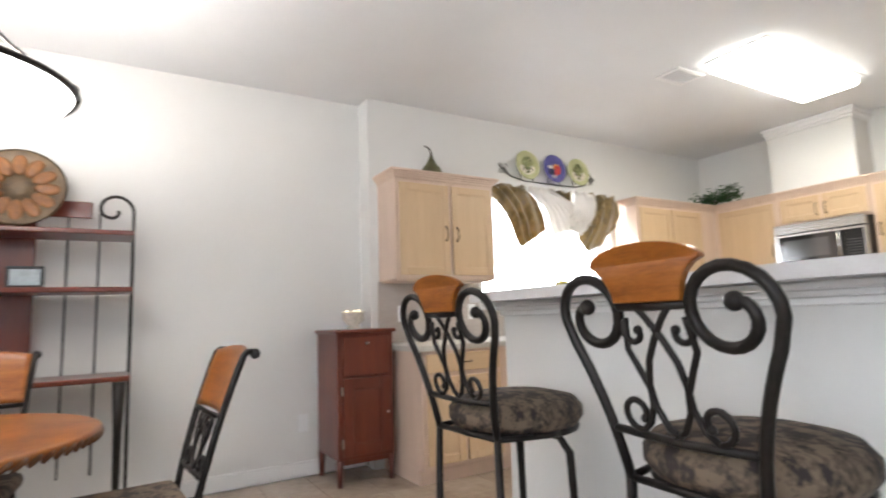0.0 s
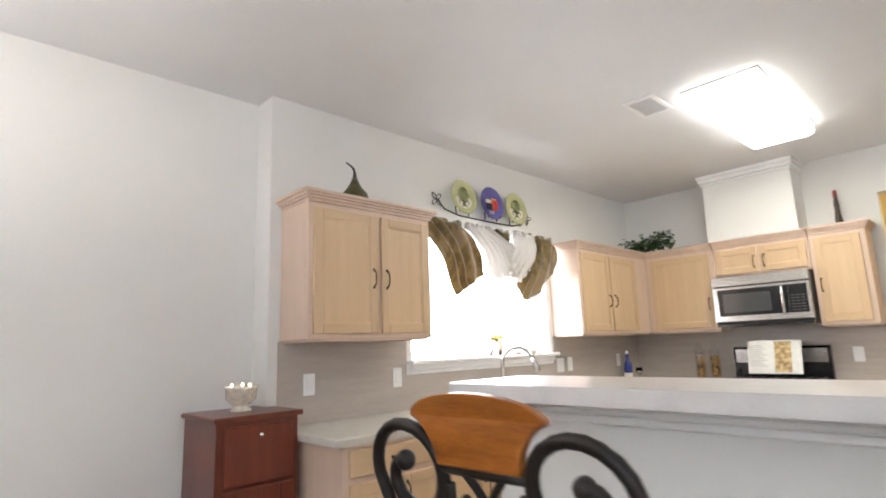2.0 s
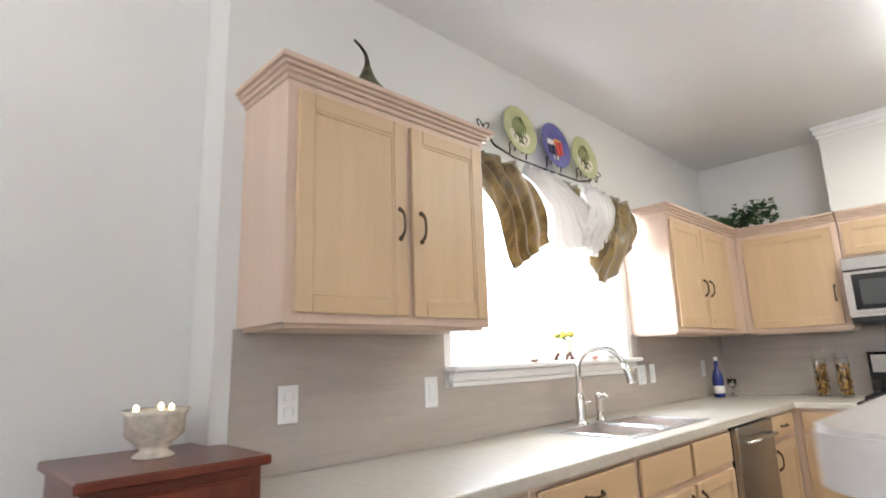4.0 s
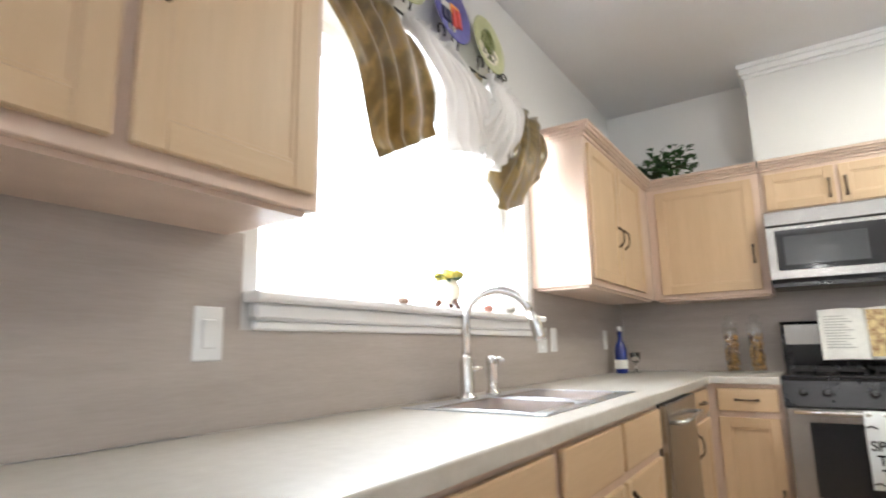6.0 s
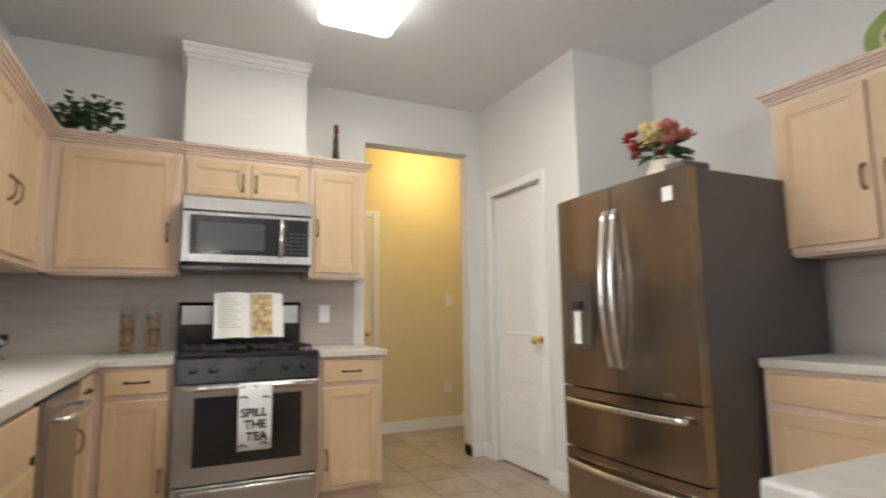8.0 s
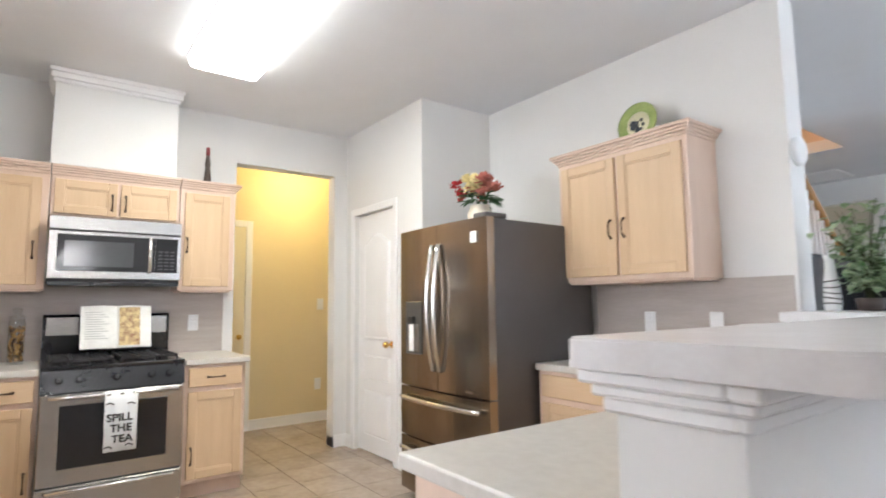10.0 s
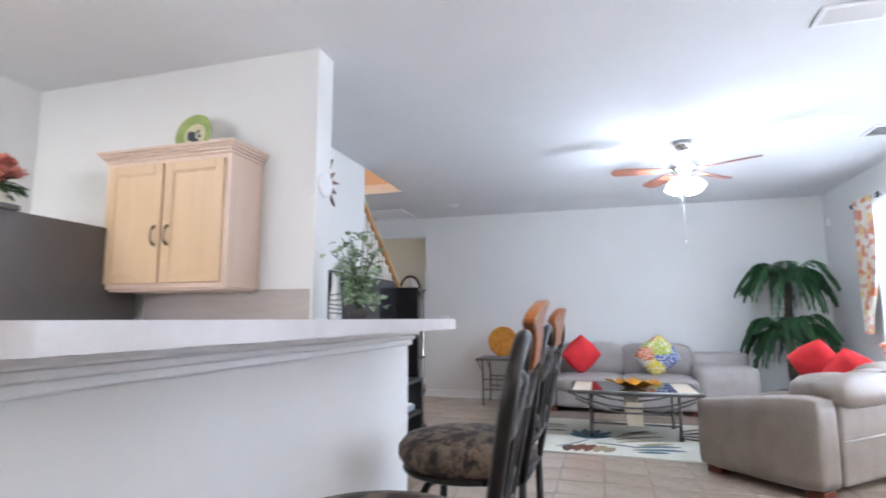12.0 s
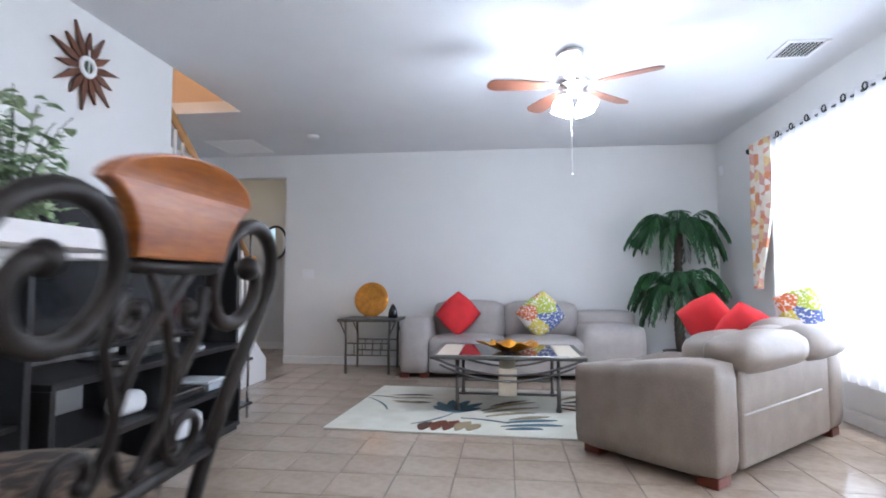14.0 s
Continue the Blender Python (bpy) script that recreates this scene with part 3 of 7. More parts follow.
# bar top with rounded corners
bm = bmesh.new()
o = []
x0, x1, y0, y1, r = 2.366, 2.775, 0.43, 2.49, 0.055
o += arc(x0 + r, y1 - r, r, 180, 90, 8)
o += arc(x1 - 0.03, y1 - 0.03, 0.03, 90, 0, 4)
o += arc(x1 - 0.03, y0 + 0.03, 0.03, 0, -90, 4)
o += arc(x0 + 0.11, y0 + 0.11, 0.11, -90, -180, 8)
prism(bm, o, 1.153, 1.197, axis='z')
es = [e for e in bm.edges if all(abs(v.co.z - 1.197) < 1e-4 for v in e.verts)]
bmesh.ops.bevel(bm, geom=es, offset=0.004, segments=2, affect='EDGES')
tagged(link("bar_worktop", bm, BARTOP), "pale grey-beige laminate bar top with rounded corners", "worktop")
tagged(link("bar_ledge", bm_box(2.778, 0.0, 1.153, 3.305, 0.426, 1.197, bevel=0.004), BARTOP), "pale laminate ledge joining the bar to the wall end", "worktop")


# ---- sink, tap and things at the window ----
def sink():
    t = thing("kitchen_sink", pose(0, 0, ZC1), "double-bowl stainless steel sink set in the worktop", "sink")
    bm = bmesh.new()
    z = 0.004
    mx = (SX0 + SX1) / 2
    box(bm, SX0, SY0, 0.0005, SX1, SY0 + 0.035, z, bevel=0.0015)
    box(bm, SX0, SY1 - 0.075, 0.0005, SX1, SY1, z, bevel=0.0015)
    box(bm, SX0, SY0 + 0.035, 0.0005, SX0 + 0.035, SY1 - 0.075, z)
    box(bm, SX1 - 0.035, SY0 + 0.035, 0.0005, SX1, SY1 - 0.075, z)
    box(bm, mx - 0.02, SY0 + 0.035, 0.0005, mx + 0.02, SY1 - 0.075, z)
    sink_steel = mat("sink_steel", (0.72, 0.76, 0.82), 0.30, 1.0, var=0.06, scale=2, fine=160, stretch=(0.3, 8, 8))
    part("rim", bm, sink_steel, t)
    for a, b in ((SX0 + 0.035, mx - 0.02), (mx + 0.02, SX1 - 0.035)):
        bm = bmesh.new()
        c, d, q = SY0 + 0.035, SY1 - 0.075, 0.03
        top = [(a, c), (b, c), (b, d), (a, d)]
        rings = []
        for inset, zz in ((0.0, 0.003), (0.004, -0.02), (0.012, -0.14), (0.03, -0.165), (0.06, -0.17)):
            ring = []
            ra = 0.045
            A, B, C, D = a + inset, b - inset, c + inset, d - inset
            for cx, cy, s in ((B - ra, D - ra, 0), (A + ra, D - ra, 90), (A + ra, C + ra, 180), (B - ra, C + ra, 270)):
                ring += [bm.verts.new((px, py, zz)) for px, py in arc(cx, cy, ra if zz < 0 else ra * 0.4, s, s + 90, 4)]
            rings.append(ring)
        n = len(rings[0])
        for r0, r1 in zip(rings, rings[1:]):
            for k in range(n):
                f = bm.faces.new((r0[k], r0[(k + 1) % n], r1[(k + 1) % n], r1[k]))
                f.smooth = True
        bm.faces.new(rings[-1])
        bowl = part("bowl", bm, sink_steel, t, "brushed steel bowl")
        bm = bmesh.new()
        lathe(bm, [(0.04, -0.169), (0.04, -0.166), (0.03, -0.166)], ((a + b) / 2, (c + d) / 2, 0), 16)
        part("drain", bm, CHROME, bowl)


sink()


def tap():
    t = thing("kitchen_tap", pose(4.395, 3.965, ZC1 + 0.004, 0, 0, 30), "brushed nickel gooseneck tap with pull-down spray", "tap")
    bm = bmesh.new()
    lathe(bm, [(0.036, 0.0), (0.036, 0.006), (0.027, 0.012), (0.0245, 0.03), (0.0245, 0.125), (0.019, 0.14), (0.015, 0.15)], n=20)
    part("base", bm, CHROME, t)
    bm = bmesh.new()
    pts = [(0, 0, 0.14), (0, 0, 0.265)]
    pts += [(0, -(0.118 - 0.118 * math.cos(radians(q))), 0.265 + 0.112 * math.sin(radians(q))) for q in range(10, 165, 9)]
    tube(bm, pts, 0.0145, 12)
    part("spout", bm, CHROME, t)
    bm = bmesh.new()
    e = Vector(pts[-1])
    tube(bm, [e, e + Vector((0, -0.012, -0.03)), e + Vector((0, -0.03, -0.085)), e + Vector((0, -0.034, -0.10))], [0.016, 0.019, 0.024, 0.021], 12)
    part("spray_head", bm, CHROME, t)
    bm = bmesh.new()
    tube(bm, [(0.02, 0, 0.075), (0.06, 0, 0.08)], 0.014, 10)
    ball(bm, (0.072, 0, 0.082), 0.024)
    tube(bm, [(0.072, 0, 0.085), (0.085, -0.03, 0.10), (0.09, -0.055, 0.105)], [0.010, 0.009, 0.007], 10)
    part("lever", bm, CHROME, t)
    t2 = thing("soap_dispenser", pose(4.58, 3.965, ZC1 + 0.004), "brushed nickel soap dispenser beside the tap", "dispenser")
    bm = bmesh.new()
    lathe(bm, [(0.026, 0), (0.026, 0.010), (0.019, 0.016), (0.018, 0.06), (0.021, 0.066), (0.019, 0.105), (0.022, 0.112), (0.021, 0.140), (0.010, 0.146)], n=16)
    part("body", bm, CHROME, t2)
    bm = bmesh.new()
    tube(bm, [(0, 0, 0.126), (0, -0.035, 0.134), (0, -0.052, 0.124)], 0.008, 8)
    part("nozzle", bm, CHROME, t2)


tap()


def outlet(m, wide=0.075, kind="outlet", label="white plastic wall outlet plate"):
    t = thing("wall_" + kind, m, label, kind, "outlet plates")
    part("plate", bm_box(-wide / 2, -0.006, -0.062, wide / 2, 0, 0.062, bevel=0.003), PLASTIC, t)
    bm = bmesh.new()
    if kind == "outlet":
        for z in (-0.026, 0.026):
            box(bm, -0.017, -0.009, z - 0.017, 0.017, -0.006, z + 0.017, bevel=0.004)
    else:
        box(bm, -0.018, -0.011, -0.034, 0.018, -0.006, 0.034, bevel=0.003)
    part("insert", bm, PLASTIC, t)


for x, z, w, k in ((2.815, 1.125, 0.075, "outlet"), (3.465, 1.125, 0.075, "switch"), (5.325, 1.115, 0.11, "outlet"), (5.475, 1.118, 0.075, "switch")):
    outlet(pose(x, YW - 0.006, z), w, k, "white plate on the laminate backsplash")
outlet(pose(6.35, YW - 0.006, 1.12), 0.075, "outlet")
outlet(pose(XR - 0.006, 2.16, 1.13, 0, 0, -90), 0.075, "outlet")
outlet(pose(4.12, 0.164, 1.13, 0, 0, 180), 0.075, "outlet")
outlet(pose(3.72, 0.164, 1.13, 0, 0, 180), 0.075, "switch")
outlet(pose(7.95, 0.60, 1.27, 0, 0, -90), 0.075, "switch", "white light switch on the passage wall")
outlet(pose(7.95, 0.62, 0.40, 0, 0, -90), 0.075, "outlet", "white outlet low on the passage wall")
outlet(pose(2.09, YD, 0.367), 0.075, "outlet", "white outlet low on the dining wall")
outlet(pose(4.12, YL, 1.20, 0, 0, 180), 0.17, "switch", "wide white switch plate on the living room wall")


def draped(name, parent, material, top, low, folds=9, depth=0.022, y=4.02, rows=22, cols=56, ruffle=0.03, label=""):
    """Gathered cloth between a top edge and a lower edge, both lists of (x, z)."""
    def along(line, f):
        f *= len(line) - 1
        i = min(int(f), len(line) - 2)
        g = f - i
        return line[i][0] + (line[i + 1][0] - line[i][0]) * g, line[i][1] + (line[i + 1][1] - line[i][1]) * g
    bm = bmesh.new()
    grid = []
    for r in range(rows + 1):
        v = r / rows
        row = []
        for c in range(cols + 1):
            u = c / cols
            a, b = along(top, u), along(low, u)
            sag = math.sin(math.pi * u) * math.sin(math.pi * v) * 0.02
            x = a[0] + (b[0] - a[0]) * (v ** 0.85)
            z = a[1] + (b[1] - a[1]) * v - sag
            w = math.sin(u * folds * 2 * math.pi * (0.8 + 0.35 * u) + 2.2 * v + 1.1 * math.sin(7 * u + folds))
            w2 = noise.noise(Vector((u * 6, v * 3, len(name) + folds)))
            d = depth * (1.25 * w * (1.0 - 0.3 * v) + 1.1 * w2 + 0.22 * math.sin(9 * v + 4 * u))
            if v < 0.12:
                d += 0.012 * math.sin(u * folds * 7)
            row.append(bm.verts.new((x, y - 0.03 + d - 0.05 * math.sin(math.pi * min(1, v * 1.1)), z)))
        grid.append(row)
    for a, b in zip(grid, grid[1:]):
        for k in range(cols):
            f = bm.faces.new((a[k], a[k + 1], b[k + 1], b[k]))
            f.smooth = True
    # gathered heading that stands above the rod
    head = []
    for c in range(cols + 1):
        u = c / cols
        a = along(top, u)
        head.append(bm.verts.new((a[0], y - 0.03 + 0.020 * math.sin(u * folds * 9), a[1] + ruffle + 0.012 * math.sin(u * folds * 5))))
    for k in range(cols):
        bm.faces.new((head[k], head[k + 1], grid[0][k + 1], grid[0][k])).smooth = True
    ob = part(name, bm, material, parent, label)
    so = ob.modifiers.new("cloth", 'SOLIDIFY')
    so.thickness = 0.002
    return ob


val = thing("window_valance", pose(0, 0, 0), "olive taffeta and white voile swag valance over the sink window", "curtain")
ZV = 2.205
OL = "shimmering olive taffeta swag"
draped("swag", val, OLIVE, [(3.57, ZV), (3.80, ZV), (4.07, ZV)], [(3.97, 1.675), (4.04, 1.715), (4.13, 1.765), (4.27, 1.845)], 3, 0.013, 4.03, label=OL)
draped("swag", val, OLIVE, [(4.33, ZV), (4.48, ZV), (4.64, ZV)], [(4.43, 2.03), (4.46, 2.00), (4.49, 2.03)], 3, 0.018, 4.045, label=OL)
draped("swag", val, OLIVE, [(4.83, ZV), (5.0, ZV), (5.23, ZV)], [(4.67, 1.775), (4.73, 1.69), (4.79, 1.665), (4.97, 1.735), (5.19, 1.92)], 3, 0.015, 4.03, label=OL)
draped("voile_scarf", val, SHEERW, [(4.07, ZV - 0.01), (4.20, ZV - 0.01), (4.36, ZV - 0.01)], [(4.34, 1.80), (4.50, 1.84), (4.66, 1.85), (4.84, 1.90)], 6, 0.016, 4.0, label="white voile scarf")
draped("voile_scarf", val, SHEERW, [(4.62, ZV - 0.01), (4.72, ZV - 0.01), (4.85, ZV - 0.01)], [(4.46, 1.90), (4.56, 1.84), (4.66, 1.80), (4.80, 1.92)], 5, 0.016, 3.985, label="white voile scarf")
bm = bmesh.new()
tube(bm, [(3.54, 4.03, ZV), (5.22, 4.03, ZV)], 0.008)
tube(bm, [(3.54, 4.03, ZV), (3.54, 4.09, ZV)], 0.006)
tube(bm, [(5.22, 4.03, ZV), (5.22, 4.09, ZV)], 0.006)
part("rod", bm, WHITE, val)


def plate_rack():
    rack = thing("plate_rack", pose(0, 0, 0), "thin wrought-iron wall rack with leaf loops at both ends", "plate rack")
    bm = bmesh.new()
    y = 4.065
    xs, z = (4.11, 4.44, 4.75), 2.445
    tube(bm, [(3.87, y, 2.40), (3.94, y, 2.335), (4.1, y, 2.305), (4.44, y, 2.302), (4.74, y, 2.305), (4.87, y, 2.335), (4.93, y, 2.39)], 0.0055)
    for x in xs:
        for s in (-1, 1):
            tube(bm, [(x + s * 0.07, y - 0.02, 2.305)] + [(x + s * a, y - 0.025, zz) for a, zz in arc(0.05, 2.35, 0.025, -40, 230, 12)], 0.004)
    part("bar", bm, IRON, rack)
    for cx in (3.86, 4.945):
        bm = bmesh.new()
        for k in range(4):
            q = radians(45 + 90 * k) if cx < 4 else radians(90 * k)
            pts = []
            for i in range(15):
                s = 2 * math.pi * i / 14
                a, b = 0.03 - 0.03 * math.cos(s), 0.014 * math.sin(s)
                pts.append((cx + a * math.cos(q) - b * math.sin(q), y, 2.40 + a * math.sin(q) + b * math.cos(q)))
            tube(bm, pts, 0.0035, 6)
        part("leaf_loop", bm, IRON, rack)
    for i, x in enumerate(xs):
        m = pose(x, y - 0.028, z, 84, 0, 0) @ Matrix.Scale(1.06, 4)
        p = thing("decorative_plate", m, ("olive green plate with a hot-air balloon pattern on the rack", "deep blue plate with red and white figures on the rack", "olive green plate with a hot-air balloon pattern on the rack")[i], "plate", "plates over the window")
        bm = bmesh.new()
        lathe(bm, [(0.045, 0.0), (0.06, 0.001), (0.125, 0.016), (0.132, 0.02), (0.125, 0.021), (0.062, 0.006), (0.01, 0.005)], n=32)
        part("dish", bm, BLUEP if i == 1 else GREENP, p)
        if i != 1:
            bm = bmesh.new()
            for k in range(-3, 4):
                tube(bm, [(0.0115 * k * math.sin(math.pi * (0.08 + 0.84 * f / 8)) * 1.6, 0.075 - 0.115 * f / 8, 0.012 + 0.010 * abs(0.075 - 0.115 * f / 8) / 0.1) for f in range(9)], 0.0022, 5)
            box(bm, -0.012, -0.07, 0.008, 0.012, -0.052, 0.014)
            fld = bmesh.new()
            prism(fld, [(-0.085, -0.02), (-0.06, 0.0)] + [(-0.04 + 0.08 * i / 6, -0.035 * math.sin(math.pi * i / 6)) for i in range(7)] + [(0.06, 0.0), (0.085, -0.02), (0.075, -0.055), (0.045, -0.078), (0.0, -0.088), (-0.045, -0.078), (-0.075, -0.055)], 0.007, 0.0128, axis='z')
            part("cream_field", fld, CREAM, p, "cream lower field")
            for sg in (-1, 1):
                cl = bmesh.new()
                tube(cl, [(sg * a, b, 0.0145) for a, b in arc(0.035, -0.045, 0.030, 250, -60, 16, 0.010)], 0.0022, 5)
                part("curl_motif", cl, IRON, p, "dark curl")
            part("balloon_motif", bm, mat("olive_ink", (0.16, 0.19, 0.05), 0.4), p, "dark olive balloon drawing")
        else:
            for nm, col, bits in (("red_motif", (0.60, 0.05, 0.03), ((0.005, -0.06, 0.035, 0.03), (0.04, -0.045, 0.07, 0.035))),
                                  ("white_motif", (0.75, 0.72, 0.66), ((-0.065, 0.0, -0.01, 0.03), (-0.03, -0.09, -0.02, -0.06), (0.0, -0.085, 0.012, -0.06))),
                                  ("dark_motif", (0.02, 0.02, 0.06), ((-0.065, -0.055, -0.035, 0.0), (-0.03, -0.055, -0.003, 0.0))),
                                  ("orange_motif", (0.8, 0.35, 0.08), ((0.0, 0.03, 0.06, 0.045), (-0.005, -0.01, 0.004, 0.03)))):
                bm = bmesh.new()
                for a, b, c, d in bits:
                    box(bm, a, b, 0.008, c, d, 0.0165, bevel=0.003)
                part(nm, bm, mat(nm + "_glaze", col, 0.3, var=0.2, scale=40), p)


plate_rack()


# leaves
def leaf_mesh(bm, p, q, L, W, droop=0.3):
    """A folded leaf at p, direction q."""
    d = Vector(q).normalized()
    s = d.cross(Vector((0, 0, 1)))
    s = s.normalized() if s.length > 0.01 else Vector((1, 0, 0))
    u = s.cross(d)
    p = Vector(p)
    v = [bm.verts.new(c) for c in (p, p + d * L * 0.35 + s * W * 0.5 + u * 0.15 * W, p + d * L * 0.75 + s * W * 0.36 - u * droop * L * 0.3,
                                   p + d * L - u * droop * L, p + d * L * 0.75 - s * W * 0.36 - u * droop * L * 0.3, p + d * L * 0.35 - s * W * 0.5 + u * 0.15 * W, p + d * L * 0.5 - u * 0.05 * L)]
    for a, b, c in ((0, 1, 6), (1, 2, 6), (2, 3, 6), (3, 4, 6), (4, 5, 6), (5, 0, 6)):
        bm.faces.new((v[a], v[b], v[c]))


def ivy(t, rx, ry, rz, n, L, material, seed, z0=0.0):
    rnd = random.Random(seed)
    stems = bmesh.new()
    leaves = bmesh.new()
    for k in range(n):
        a = rnd.uniform(0, 2 * math.pi)
        e = Vector((rx * math.cos(a) * rnd.uniform(0.3, 1), ry * math.sin(a) * rnd.uniform(0.3, 1), z0 + rz * rnd.uniform(0.15, 1)))
        mid = e * 0.5 + Vector((0, 0, rz * 0.35))
        pts = [Vector((0, 0, z0)).lerp(mid, f).lerp(mid.lerp(e, f), f) for f in (0, 0.25, 0.5, 0.75, 1)]
        tube(stems, pts, 0.002, 4)
        for f in range(9):
            p = pts[1].lerp(e, rnd.uniform(0, 1.05)) + Vector((rnd.gauss(0, 0.02), rnd.gauss(0, 0.02), rnd.gauss(0, 0.02)))
            p.z = max(p.z, 0.012)
            leaf_mesh(leaves, p, (rnd.uniform(-1, 1), rnd.uniform(-1, 1), rnd.uniform(-0.3, 0.6)), L * rnd.uniform(0.7, 1.2), L * rnd.uniform(0.6, 0.9))
    part("stem_bunch", stems, STEM, t)
    part("foliage", leaves, material, t, "green leaves")


t = thing("ivy_plant", pose(6.50, 3.72, 2.194), "dark green trailing ivy on top of the corner cabinets", "plant")
ivy(t, 0.22, 0.34, 0.17, 38, 0.05, LEAF, 5)

t = thing("gourd", pose(3.03, 3.92, 2.194, 0, 0, 200), "dark green dried gourd with a curled stem on the cabinet", "gourd")
bm = bmesh.new()
lathe(bm, [(0.03, 0), (0.075, 0.008), (0.088, 0.03), (0.078, 0.065), (0.045, 0.105), (0.026, 0.14), (0.016, 0.17)], n=20)
part("body", bm, mat("gourd_skin", (0.05, 0.05, 0.018), 0.4, color2=(0.10, 0.085, 0.03), scale=12), t)
bm = bmesh.new()
tube(bm, [(0, 0, 0.165), (0.0, 0, 0.20), (0.012, 0, 0.225), (0.045, 0, 0.238), (0.085, 0, 0.243)], [0.014, 0.009, 0.007, 0.006, 0.004], 8)
part("stem", bm, PALMTRUNK, t)

t = thing("wooden_figurine", pose(6.66, 2.12, 2.194), "slim dark red and brown tower figurine on the cabinet", "figurine")
bm = bmesh.new()
lathe(bm, [(0.035, 0), (0.03, 0.02), (0.022, 0.10), (0.016, 0.15), (0.022, 0.16), (0.018, 0.20), (0.012, 0.24)], n=10)
part("body", bm, mat("figurine_wood", (0.05, 0.03, 0.02), 0.4), t)
bm = bmesh.new()
lathe(bm, [(0.014, 0.24), (0.017, 0.25), (0.014, 0.30), (0.008, 0.305)], n=10)
part("cap", bm, mat("figurine_red", (0.22, 0.02, 0.02), 0.35), t, "dark red cap")

# sill things
t = thing("flower_pot", pose(4.53, 4.125, 1.228), "small white and brown pot with yellow flowers on the sill", "flower pot")
bm = bmesh.new()
lathe(bm, [(0.03, 0.03), (0.05, 0.05), (0.052, 0.09), (0.04, 0.115), (0.043, 0.12)], n=18)
part("pot", bm, CREAM, t)
for k in range(3):
    bm = bmesh.new()
    q = radians(120 * k + 20)
    tube(bm, [(0.03 * math.cos(q), 0.03 * math.sin(q), 0.045), (0.05 * math.cos(q), 0.05 * math.sin(q), 0.02), (0.055 * math.cos(q), 0.055 * math.sin(q), 0.004)], [0.014, 0.011, 0.012], 8)
    part("foot", bm, mat("brown_glaze", (0.10, 0.03, 0.015), 0.3), t, "brown glazed foot")
bm, lf = bmesh.new(), bmesh.new()
rnd = random.Random(3)
for k in range(14):
    q, d = rnd.uniform(0, 6.28), rnd.uniform(0.0, 0.055)
    ball(bm, (d * math.cos(q), d * math.sin(q), 0.122 + rnd.uniform(0, 0.035)), rnd.uniform(0.012, 0.018), 8, 6)
for k in range(26):
    q = rnd.uniform(0, 6.28)
    leaf_mesh(lf, (0.02 * math.cos(q), 0.02 * math.sin(q), 0.125), (math.cos(q), math.sin(q), rnd.uniform(-0.1, 0.8)), 0.05, 0.02)
part("blossom_cluster", bm, mat("yellow_petal", (0.62, 0.50, 0.10), 0.6), t, "pale yellow blossoms")
part("leaves", lf, LEAF, t)
for x, r, c in ((4.12, 0.02, (0.5, 0.36, 0.28)), (4.68, 0.024, (0.55, 0.25, 0.2)), (4.86, 0.036, (0.62, 0.6, 0.56))):
    bm = bmesh.new()
    ball(bm, (0, 0, r * 0.5), r, 12, 8, (1.3, 0.9, 0.6))
    o2 = thing("seashell", pose(x, 4.03, 1.228), "small sea shell lying on the window sill", "shell", "shells on the sill")
    part("shell", bm, mat("shell", c, 0.5, var=0.2, scale=30), o2)


